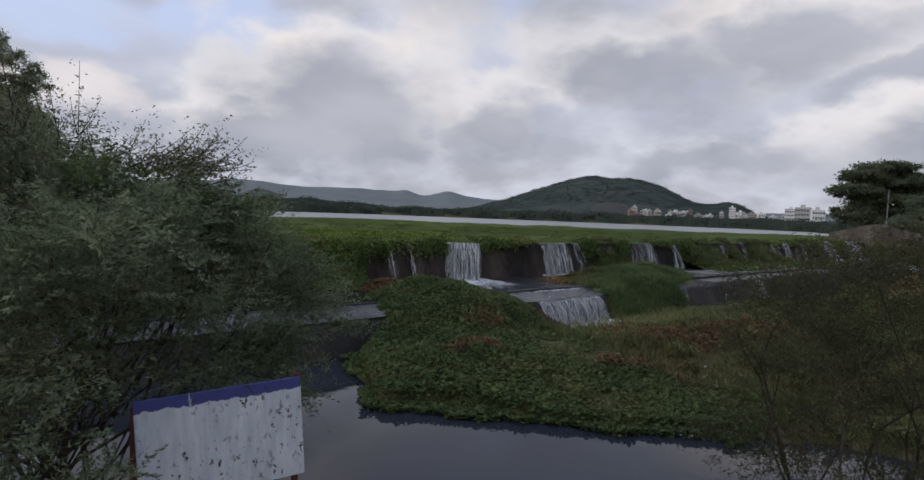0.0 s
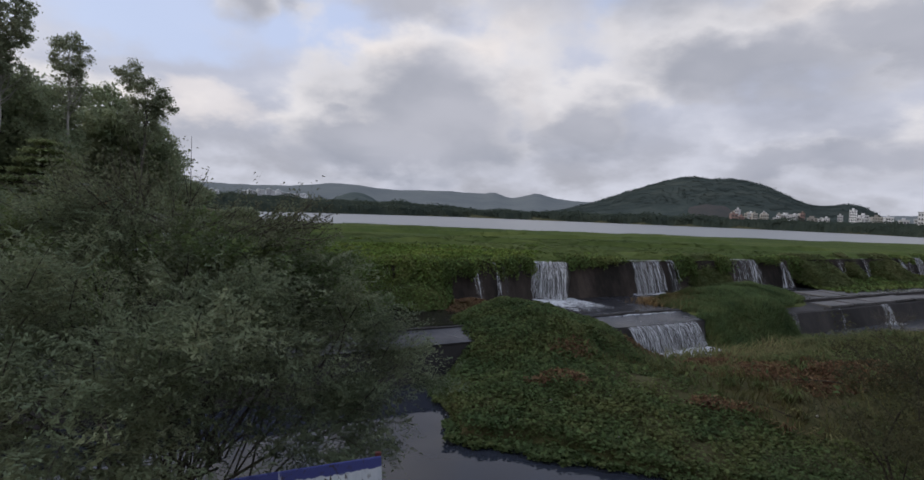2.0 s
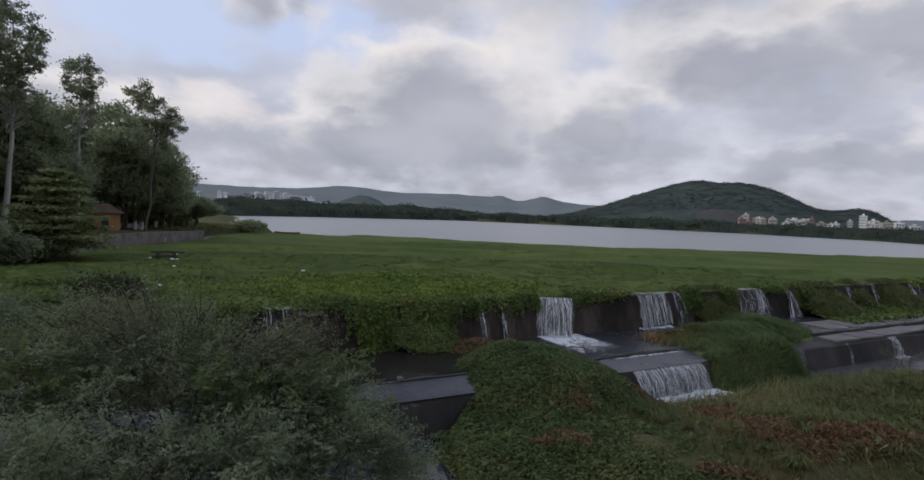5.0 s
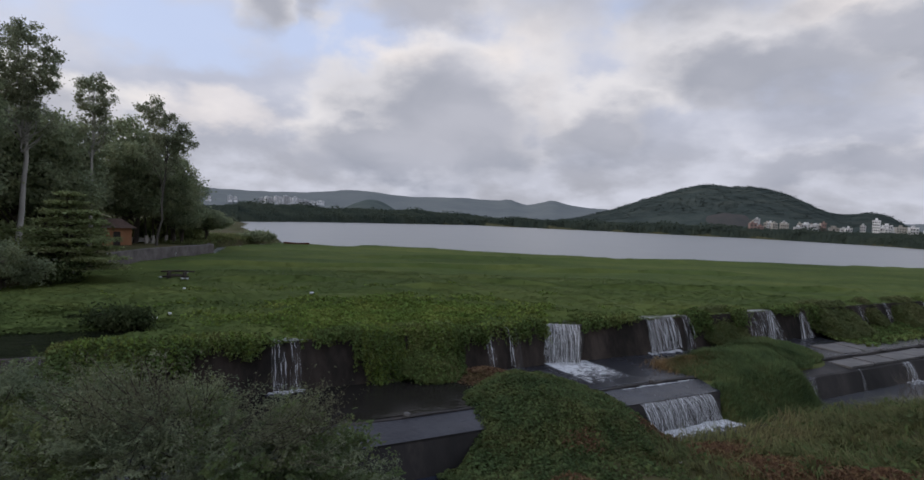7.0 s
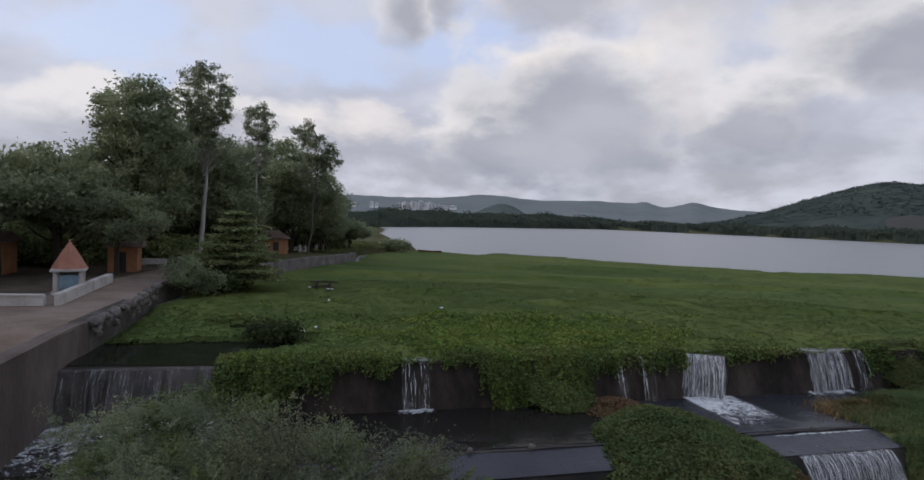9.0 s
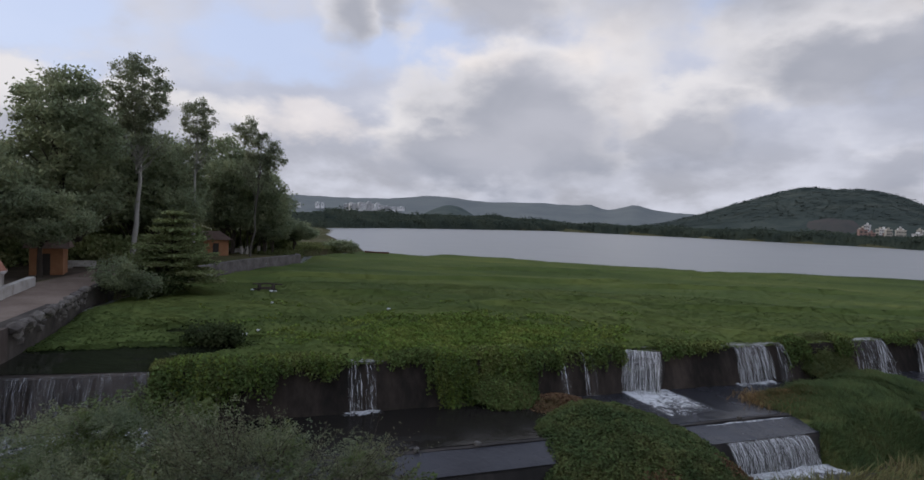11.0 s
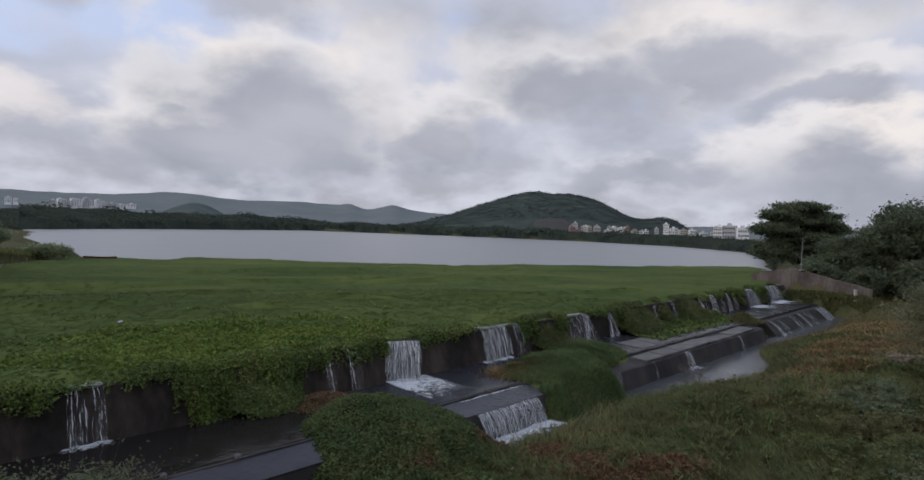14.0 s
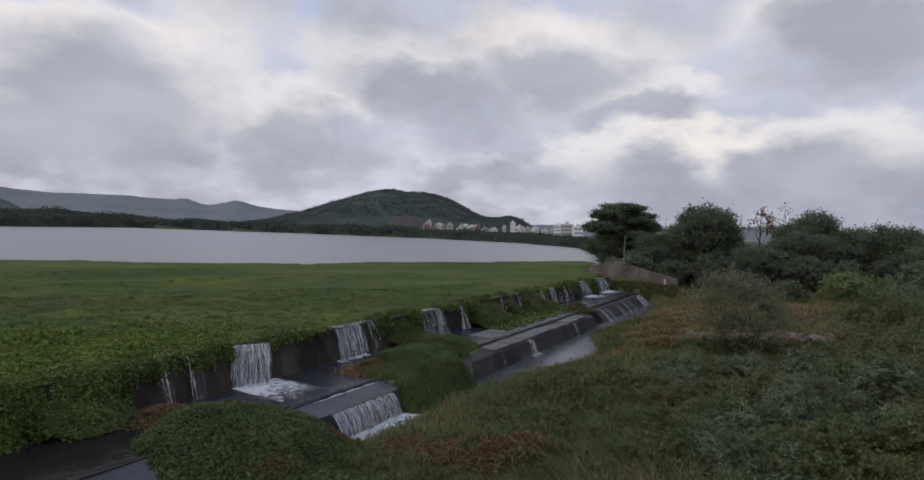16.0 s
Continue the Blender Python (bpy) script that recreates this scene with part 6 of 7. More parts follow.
tagged(new("road", fast_mesh("road", road_v, [[n, n + 1, n + 8, n + 7] for n in range(6)], ROAD)), "dusty grey paved road along the bank", "road", kind="structure")

yard_v = [(-33.5, 14.0, 1.41), (-36.0, 25.0, 1.41), (-40.0, 33.0, 1.41), (-46.0, 48.0, 1.41), (-58.0, 62.0, 1.41), (-78.0, 62.0, 1.41), (-78.0, 8.0, 1.41), (-32.0, 8.0, 1.41)]
tagged(new("yard", fast_mesh("yard", yard_v, [[0, 1, 6], [1, 2, 6], [2, 3, 6], [3, 4, 6], [4, 5, 6], [0, 6, 7]], YARD)), "trodden brown earth under the trees", "yard", kind="structure")
for path in ([(-30.2, 21.3), (-33.4, 25.3), (-36.8, 29.6)], [(-30.9, 21.0), (-33.2, 19.6), (-36.5, 18.2)]):
    owner = thing("parapet", "low dirty white parapet beside the road", "wall", group="parapets round the shrine yard")
    walled("wall_body", path, 0.3, 1.3, [2.0] * 3, PARAPET, owner)
    walled("coping", [(x - 0.03, y - 0.02) for x, y in path], 0.38, 2.0, [2.08] * 3, PARAPET, owner)

TILE_RED = surface("red brown painted spire", [(0.26, 0.115, 0.075), (0.33, 0.15, 0.10), (0.38, 0.19, 0.13)], 1.2, 10.0, 0.8, 0.5, 0.03)
SHRINE_WHITE = surface("shrine plaster", [(0.38, 0.35, 0.33), (0.48, 0.45, 0.42)], 1.0, 8.0, 0.9, 0.3, 0.01)
TILE_BLUE = surface("blue tiled panel", [(0.14, 0.22, 0.27), (0.22, 0.31, 0.36)], 2.0, 9.0, 0.4, 0.2, 0.005)
shrine = thing("shrine", "small white roadside shrine with a red brown spire", "shrine", at=(-34.5, 24.8, 1.42), turn=50)
shrine.scale = (0.72, 0.72, 0.97)
bm = bmesh.new()
for x, y in ((-0.95, -0.95), (0.95, -0.95), (-0.95, 0.95), (0.95, 0.95)):
    box(bm, x - 0.14, x + 0.14, y - 0.14, y + 0.14, 0.15, 1.45, 0.02)
box(bm, -0.85, 0.85, 0.7, 0.9, 0.15, 1.45)
box(bm, -0.9, -0.7, -0.85, 0.75, 0.15, 1.45)
box(bm, 0.7, 0.9, -0.85, 0.75, 0.15, 1.45)
part("body", bm, SHRINE_WHITE, shrine)
part("plinth", box(bmesh.new(), -1.25, 1.25, -1.25, 1.25, -0.1, 0.15, 0.03), SHRINE_WHITE, shrine)
part("tiled_panel", box(bmesh.new(), -0.68, 0.68, -0.86, -0.8, 0.3, 1.2), TILE_BLUE, shrine, "pale blue tiled panel")
part("cornice", box(bmesh.new(), -1.3, 1.3, -1.3, 1.3, 1.45, 1.62, 0.04), SHRINE_WHITE, shrine)
bm = bmesh.new()
rings = []
for k in range(9):
    h = k / 8
    r = 1.18 * (1 - h) ** 0.92 + 0.04
    rings.append([bm.verts.new((r * math.cos(a) * (1.0 if n % 2 else 1.12), r * math.sin(a) * (1.0 if n % 2 else 1.12), 1.62 + 1.75 * h)) for n, a in enumerate(np.linspace(0, 2 * math.pi, 16, endpoint=False))])
for a, b in zip(rings, rings[1:]):
    for k in range(16):
        bm.faces.new((a[k], a[(k + 1) % 16], b[(k + 1) % 16], b[k]))
bm.faces.new(rings[-1])
spire = part("spire", bm, TILE_RED, shrine, "fluted red brown spire")
bm = bmesh.new()
bmesh.ops.create_uvsphere(bm, u_segments=8, v_segments=6, radius=0.11, matrix=Matrix.Translation((0, 0, 3.42)))
part("finial", bm, TILE_RED, spire)

OCHRE = surface("orange brown plastered wall", [(0.22, 0.10, 0.050), (0.28, 0.132, 0.064), (0.32, 0.165, 0.085)], 0.8, 6.0, 0.9, 0.3, 0.01)
HUT_ROOF = surface("rusty tin roof", [(0.20, 0.14, 0.115), (0.29, 0.20, 0.165), (0.25, 0.22, 0.20)], 1.0, 8.0, 0.7, 0.5, 0.02)
# Near-black colour for the unlit inside of the huts' open doorways.
DOORWAY_SHADE = surface("doorway shade", [(0.03, 0.026, 0.022), (0.05, 0.042, 0.035)], 1.0, 8.0, 0.9, 0.2, 0.01)


def hut(at, turn, w, d, h, label, hip):
    owner = thing("hut", label, "hut", at=at, turn=turn, group="huts on the bank")
    bm = bmesh.new()
    box(bm, -w / 2, -w * 0.12, -d / 2, -d / 2 + 0.2, 0, h)
    box(bm, w * 0.12, w / 2, -d / 2, -d / 2 + 0.2, 0, h)
    box(bm, -w * 0.12, w * 0.12, -d / 2, -d / 2 + 0.2, h * 0.8, h)
    box(bm, -w / 2, w / 2, d / 2 - 0.2, d / 2, 0, h)
    box(bm, -w / 2, -w / 2 + 0.2, -d / 2 + 0.2, d / 2 - 0.2, 0, h)
    box(bm, w / 2 - 0.2, w / 2, -d / 2 + 0.2, d / 2 - 0.2, 0, h)
    body = part("wall", bm, OCHRE, owner)
    # A dark panel fills the doorway; its colour stands for the shade inside.
    part("door", box(bmesh.new(), -w * 0.12, w * 0.12, -d / 2 + 0.1, -d / 2 + 0.16, 0, h * 0.8), DOORWAY_SHADE, body, "dark panel for the shade in the open doorway")
    bm = bmesh.new()
    e, r = 0.4, w * 0.25 if hip else w / 2 + 0.3
    low = [bm.verts.new(v) for v in ((-w / 2 - e, -d / 2 - e, h), (w / 2 + e, -d / 2 - e, h), (w / 2 + e, d / 2 + e, h), (-w / 2 - e, d / 2 + e, h))]
    top = [bm.verts.new((-w / 2 - 0.3 + r, 0, h + 1.1)), bm.verts.new((w / 2 + 0.3 - r, 0, h + 1.1))] if hip else [bm.verts.new((-r, 0, h + 0.8)), bm.verts.new((r, 0, h + 0.8))]
    bm.faces.new((low[0], low[1], top[1], top[0]))
    bm.faces.new((low[2], low[3], top[0], top[1]))
    bm.faces.new((low[1], low[2], top[1]))
    bm.faces.new((low[3], low[0], top[0]))
    bm.faces.new(low[::-1])
    bmesh.ops.solidify(bm, geom=bm.faces[:], thickness=0.06)
    part("roof", bm, HUT_ROOF, owner, "rusty brown roof")
    return owner


hut((-43.0, 35.6, 1.4), 42, 2.2, 2.4, 2.2, "orange brown hut with a dark doorway under the trees", False)
hut((-48.4, 62.0, 1.2), 62, 3.4, 3.0, 2.3, "small orange brown hut with a hipped rusty roof", True)
hut((-49.5, 27.0, 1.4), 38, 6.0, 3.4, 2.6, "low brown shed behind the shrine yard", False)
for k, (x, y, w) in enumerate(((-45.0, 40.3, 2.2), (-48.6, 66.9, 4.2))):
    owner = thing("bench", "pale low bench wall under the trees", "bench", at=(x, y, 1.2), turn=35)
    part("seat", box(bmesh.new(), -w / 2, w / 2, -0.25, 0.25, 0.36, 0.48, 0.02), PARAPET, owner)
    for sx in (-w * 0.38, w * 0.38):
        part("support", box(bmesh.new(), sx - 0.15, sx + 0.15, -0.2, 0.2, -0.3, 0.36), PARAPET, owner)
    part("backrest", box(bmesh.new(), -w / 2, w / 2, 0.2, 0.3, 0.48, 0.9, 0.02), PARAPET, owner)
slim = tree("grove_tree", "slender grove tree with a white painted trunk base", 15, 9.0, 0.16, 0.6, [(0, 0, 6.6, 1.8, 1.8, 1.2, 26)], LEAF_DARK, 0.21, BARK_DARK, (-47.4, 67.1, 1.2), "painted trees in the grove", (0.2, 0), 70, 0.9)
bm = bmesh.new()
bmesh.ops.create_cone(bm, segments=10, radius1=0.26, radius2=0.22, depth=1.5, matrix=Matrix.Translation((0, 0, 0.5)))
part("painted_base", bm, PARAPET, slim, "white painted lower trunk", True)
for x, y, turn in ((-46.8, 67.5, 80), (-46.5, 69.9, 200), (-45.9, 70.6, 310)):
    copy_thing(slim, pose(x, y, 1.2, 0, 0, turn))

BOAT = surface("pale hull paint", [(0.62, 0.64, 0.64), (0.74, 0.76, 0.76)], 1.5, 8.0, 0.6, 0.1, 0.005)
BOAT_RED = surface("faded red hull", [(0.16, 0.07, 0.05), (0.22, 0.10, 0.07)], 1.5, 8.0, 0.6, 0.1, 0.005)


def rowing_boat(at, turn, long, wide, material, label):
    """An open boat: a lofted hull with thickness, and thwarts."""
    owner = thing("rowing_boat", label, "boat", at=at, turn=turn)
    bm = bmesh.new()
    rows = []
    for k in range(9):
        t = k / 8 * 2 - 1
        half = wide / 2 * (1 - abs(t) ** 2.6) + 0.03
        rise = 0.12 * t * t
        rows.append([bm.verts.new((t * long / 2, half * c, rise + d)) for c, d in ((-1, 0.42), (-0.8, 0.1), (0, 0), (0.8, 0.1), (1, 0.42))])
    for a, b in zip(rows, rows[1:]):
        for q in range(4):
            bm.faces.new((a[q], a[q + 1], b[q + 1], b[q]))
    bmesh.ops.solidify(bm, geom=bm.faces[:], thickness=0.05)
    hull = part("hull", bm, material, owner)
    for x in (-0.22, 0.18):
        half = wide * 0.42
        part("thwart", box(bmesh.new(), x * long - 0.12, x * long + 0.12, -half, half, 0.28, 0.32), material, hull)
    return owner


rowing_boat((-41.0, 62.8, 0.25), 150, 2.0, 0.6, BOAT, "small pale boat drawn up in the weeds")
rowing_boat((-40.9, 101.6, 0.05), 5, 5.0, 1.4, BOAT_RED, "long low reddish boat at the weed bed's edge")
raft = thing("raft", "dark sunken raft of poles among the weeds", "raft", at=(-27.6, 43.0, 0.38), turn=20)
for k, (y, z, w) in enumerate(((-0.35, 0.0, 2.0), (0.0, 0.05, 1.5), (0.5, 0.34, 2.6))):
    v, f = tube([(-w / 2, y, z), (0, y + 0.06, z + 0.05), (w / 2, y, z)], [0.07, 0.08, 0.06], 7)
    part("pole", fast_mesh("pole", v, f, BARK_DARK, True), None, raft)
for x in (-0.6, 0.6):
    part("strut", box(bmesh.new(), x - 0.05, x + 0.05, -0.4, 0.56, -0.2, 0.36, 0.01), BARK_DARK, raft)
scrap_rng = random.Random(3)
for x, y in ((-28.6, 42.4), (-26.9, 42.7), (-26.6, 42.9), (-29.2, 47.0), (-18.2, 26.6), (-17.7, 27.1), (-14.0, 38.0), (-22.5, 36.0)):
    bm = bmesh.new()
    bmesh.ops.create_icosphere(bm, subdivisions=2, radius=0.11, matrix=Matrix.Diagonal((1.5, 0.8, 0.6, 1)))
    for vert in bm.verts:
        vert.co *= scrap_rng.uniform(0.6, 1.3)
    bag = thing("floating_scrap", "crumpled pale plastic scrap on the weeds", "litter", group="litter on the weeds", at=(x, y, float(bed_z(np.float64(x), np.float64(y))) + 0.10), turn=scrap_rng.uniform(0, 360))
    part("plastic", bm, BOAT, bag, smooth=True)

LEAF_GROVE = surface("shaded grove leaf", [(0.120, 0.150, 0.098), (0.165, 0.192, 0.118), (0.215, 0.230, 0.136)], 0.2, 1.5, 0.85, 0.05, 0.01, island=0.25, thin=0.62, gloss=0.03)

# ---- the far end of the weir and the right bank ----
WING = surface("streaked pinkish concrete", [(0.075, 0.062, 0.055), (0.125, 0.104, 0.092), (0.200, 0.172, 0.155)], 0.6, 4.0, 0.9, 0.6, 0.04, streak=(1, 1, 0.3), gloss=0.1)
end_wall = thing("wing_wall", "curved grey concrete wing wall at the weir's end", "wall", "structure")
walled("wing", [tuple(weir(s, n)[:2]) for s, n in ((78.8, -5.0), (78.2, -2.6), (77.8, -0.6), (77.6, 1.2), (77.6, 3.2), (77.6, 5.2), (77.6, 7.4), (77.6, 9.6), (77.7, 11.6))], 0.8, -4.5, [1.2, 1.9, 2.4, 2.75, 2.35, 1.8, 1.25, 0.8, 0.25], WING, end_wall, "streaked pinkish concrete")
GREY_METAL = surface("grey painted metal", [(0.22, 0.22, 0.22), (0.30, 0.30, 0.30)], 2.0, 12.0, 0.5, 0.1, 0.002, metal=0.4)
pole = thing("gauge_pole", "thin pale metal pole on the wing wall", "pole", at=tuple(weir(77.3, 2.6, 2.5)))
v, f = tube([(0, 0, 0), (0, 0, 2.6), (0.05, 0, 5.2)], [0.07, 0.06, 0.045], 8)
part("shaft", fast_mesh("shaft", v, f, GREY_METAL, True), None, pole)
part("foot_plate", box(bmesh.new(), -0.2, 0.2, -0.2, 0.2, -0.12, 0.1, 0.02), GREY_METAL, pole)
marker = thing("marker_post", "short pale stone marker post before the wing wall", "post", at=tuple(weir(76.4, 9.8, -1.0)))
part("shaft", box(bmesh.new(), -0.17, 0.17, -0.17, 0.17, -0.5, 1.1, 0.03), PARAPET, marker)
part("cap", box(bmesh.new(), -0.21, 0.21, -0.21, 0.21, 1.1, 1.24, 0.03), PARAPET, marker)
rng = np.random.default_rng(95)
s, n = rng.uniform(74.5, 77.4, 5200), rng.uniform(1.0, 14.0, 5200)
p = weir(s, n)
grass("terrace_grass", rng, p[:, 0], p[:, 1], ground_z(p[:, 0], p[:, 1]), 0.5, 0.10, GRASS, "dull rank grass on the terrace before the wing wall", 0.8)

tree("rain_tree", "umbrella-shaped rain tree with a flat airy crown", 41, 16.4, 0.5, 0.35, [(-0.4, 0, 14.6, 5.2, 5.0, 0.9, 90), (4.0, 0, 13.0, 4.4, 4.2, 1.0, 70), (-4.6, 0, 12.8, 4.6, 4.2, 1.0, 70), (0.6, 0, 11.6, 6.2, 5.6, 1.3, 90), (6.0, 0, 10.2, 4.8, 4.4, 1.6, 80), (-6.2, 0, 9.8, 4.8, 4.4, 1.4, 80), (0, 0, 8.0, 7.6, 6.6, 1.9, 120), (-4, 0, 5.2, 6.6, 5.6, 2.0, 110), (3, 0, 4.4, 6.6, 5.6, 2.4, 110)], LEAF_GROVE, 0.27, BARK_DARK, (93.5, 95.8, -0.4), RIGHT, (0, 0), 92, 1.2, 0.4, 0.2)
round_tree = tree("bank_tree", "round dark leafy tree on the far bank", 42, 15.0, 0.45, 0.25, [(0, 0, 12.4, 5.0, 5.0, 2.6, 80), (3.2, 0, 9.4, 5.0, 4.6, 3.4, 90), (-3.2, 0, 9.0, 5.0, 4.6, 3.4, 90), (0, 0, 5.0, 7.0, 6.0, 3.4, 120)], LEAF_GROVE, 0.32, BARK_DARK, (90.0, 70.5, -1.2), RIGHT, (0, 0), 62, 1.45)
for x, y, z, turn, k, h in ((83.0, 76.0, -1.2, 60, 0.72, 0.62), (99.0, 78.0, -1.0, 130, 0.92, 0.92), (104.5, 58.0, -1.0, 200, 0.72, 0.94), (112.0, 66.0, -0.8, 20, 0.9, 0.80), (97.0, 55.0, -1.0, 300, 0.85, 0.66), (101.0, 44.0, -1.0, 250, 0.8, 0.76), 
                            (108.0, 34.0, -0.8, 160, 0.9, 0.74), (96.0, 36.0, -1.0, 110, 0.8, 0.55), (104.0, 22.0, -0.8, 10, 1.0, 0.74), (88.0, 58.0, -1.2, 220, 0.75, 0.5), (86.0, 30.0, -1.2, 190, 0.7, 0.45), (92, 20, -1.0, 350, 0.8, 0.6), (96, 8, -1.0, 30, 0.9, 0.7), (106, 53, -1.0, 75, 0.75, 0.74)):
    copy_thing(round_tree, pose(x, y, z, 0, 0, turn)).scale = (k, k, h)
tree("bare_tree", "half bare brown tree behind the grove", 43, 16.0, 0.3, 0.3, [(0, 0, 12.5, 3.2, 3.0, 3.4, 30)], DRY, 0.4, BARK_DARK, (124.5, 82.0, -0.4), RIGHT, (0, 0), 14, 1.2)
tree("bare_tree", "leafless grey tree behind the grove", 44, 17.5, 0.26, 0.3, [(0, 0, 13.0, 2.6, 2.6, 3.6, 30)], DRY, 0.3, BARK_PALE, (121.0, 74.0, -0.4), RIGHT, (0, 0), 4, 1.2)
dark_shrub = tree("bank_shrub", "dark leafy shrub at the grove's edge", 46, 5.4, 0.12, 0.1, [(0, 0, 3.2, 3.0, 2.8, 2.0, 60), (-1.6, 0.4, 1.8, 2.8, 2.4, 1.6, 46)], LEAF_GROVE, 0.38, BARK_DARK, (86.0, 72.0, -1.4), "shrubs before the grove", (0, 0), 40, 1.0)
light_shrub = tree("bank_shrub", "light green rounded shrub before the grove", 45, 5.0, 0.1, 0.1, [(0, 0, 3.0, 2.6, 2.4, 1.6, 50), (1.2, 0.4, 1.6, 2.6, 2.2, 1.3, 40)], LEAF_LIGHT, 0.26, BARK_DARK, (83.0, 41.5, -1.6), "shrubs before the grove", (0, 0), 36, 0.9)
for x, y, turn, k in ((86.5, 44.0, 90, 0.8), (81.0, 60.0, 10, 0.6), (88.0, 40.0, 300, 0.9), (78.5, 24.0, 140, 0.8), (70.0, 17.0, 45, 0.9)):
    copy_thing(light_shrub, pose(x, y, -1.6, 0, 0, turn)).scale = (k, k, k)

for x, y, turn, k in ((79.0, 68.0, 0, 0.9), (84.0, 64.0, 70, 1.1), (90.0, 52.0, 160, 1.2), (92.0, 47.0, 250, 1.1), (88.0, 34.0, 40, 1.2), (84.0, 26.0, 130, 1.2), (80.0, 18.0, 310, 1.2), (95.0, 62.0, 20, 1.3), (78.5, 54.0, 210, 0.7), (76.0, 45.5, 120, 0.6), *[(weir(q, 2.5 + 1.5 * math.sin(q * 3))[0], weir(q, 2.5 + 1.5 * math.sin(q * 3))[1], q * 47, 0.8 + 0.3 * math.sin(q)) for q in range(84, 140, 6)]):
    copy_thing(dark_shrub, pose(x, y, -1.6, 0, 0, turn)).scale = (k, k, k)

BRICK_RED = surface("weathered red brick", [(0.12, 0.065, 0.05), (0.17, 0.095, 0.07), (0.20, 0.13, 0.10)], 1.0, 7.0, 0.9, 0.5, 0.02)
low_wall = thing("low_wall", "low weathered brick wall in the field", "wall")
walled("wall_body", [(60.3, 35.6), (62.4, 33.4), (64.4, 31.2)], 0.5, -3.0, [-1.05, -1.0, -1.05], BRICK_RED, low_wall)
walled("coping", [(60.3, 35.6), (62.4, 33.4), (64.4, 31.2)], 0.56, -1.03, [-0.97] * 3, END_WALL, low_wall)

STONE = surface("pale rubble", [(0.17, 0.115, 0.085), (0.25, 0.18, 0.14), (0.33, 0.27, 0.23)], 1.0, 8.0, 0.9, 0.4, 0.02, piece=0.25, island=0.25)


def stones(name, rng, x, y, size, label, material):
    """Broken stones lying on the ground, one mesh."""
    bm = bmesh.new()
    for a, b in zip(x, y):
        z = float(ground_z(np.float64(a), np.float64(b)))
        r = size * rng.uniform(0.5, 1.5)
        bmesh.ops.create_icosphere(bm, subdivisions=1, radius=r, matrix=Matrix.Translation((a, b, z + r * 0.3)) @ Euler(rng.uniform(0, 6, 3)).to_matrix().to_4x4() @ Matrix.Diagonal((1, rng.uniform(0.6, 1), rng.uniform(0.4, 0.8), 1)))
    me = bpy.data.meshes.new(name)
    bm.to_mesh(me)
    bm.free()
    me.materials.append(material)
    return tagged(new(name, me), label, "stones", kind="stuff")


rng = np.random.default_rng(51)
stones("rubble", rng, 30.8 + rng.normal(size=150) * 1.1, 33.0 + rng.normal(size=150) * 0.8, 0.20, "heap of pale reddish rubble by the pool", STONE)
stones("gravel", rng, np.linspace(40, 58, 420) + rng.normal(size=420) * 1.4, np.linspace(32.4, 22.6, 420) + rng.normal(size=420) * 0.6, 0.34, "pale gravel strip in the field", STONE)
stones("litter", rng, rng.uniform(0, 14, 16), rng.uniform(15, 24, 16), 0.07, "scattered pale scraps among the weeds", PARAPET)

# ---- bushes near the camera ----
LEAF_HAZE = surface("fine grey brown leaf", [(0.190, 0.196, 0.116), (0.240, 0.236, 0.142), (0.285, 0.268, 0.165)], 0.8, 6.0, 0.85, 0.05, 0.01, island=0.22, thin=0.6, gloss=0.04)
LEAF_FEATHER = surface("feathery bush leaf", [(0.130, 0.162, 0.098), (0.196, 0.228, 0.134), (0.280, 0.298, 0.178)], 0.8, 6.0, 0.85, 0.05, 0.01, island=0.35, thin=0.45, gloss=0.05)
LEAF_FIELD = surface("field bush leaf", [(0.098, 0.124, 0.056), (0.145, 0.166, 0.074), (0.205, 0.208, 0.094)], 0.6, 5.0, 0.85, 0.05, 0.01, island=0.38, thin=0.4, gloss=0.05)
LEAF_FRESH = surface("fresh bush leaf", [(0.088, 0.124, 0.052), (0.130, 0.170, 0.068), (0.190, 0.218, 0.090)], 0.8, 6.0, 0.85, 0.05, 0.01, island=0.35, thin=0.45, gloss=0.05)
LEAF_TWIG = surface("small reddish leaf", [(0.120, 0.116, 0.076), (0.155, 0.164, 0.098), (0.190, 0.210, 0.120)], 0.8, 6.0, 0.85, 0.05, 0.01, island=0.3, thin=0.3, gloss=0.05)
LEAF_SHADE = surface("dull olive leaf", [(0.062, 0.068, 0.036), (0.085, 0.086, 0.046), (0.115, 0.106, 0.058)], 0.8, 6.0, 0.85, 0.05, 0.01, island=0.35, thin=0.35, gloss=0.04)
LEAF_AIRY = surface("thin grey green leaf", [(0.135, 0.142, 0.066), (0.180, 0.172, 0.084), (0.220, 0.194, 0.100)], 0.8, 6.0, 0.85, 0.05, 0.01, island=0.35, thin=0.4, gloss=0.05)


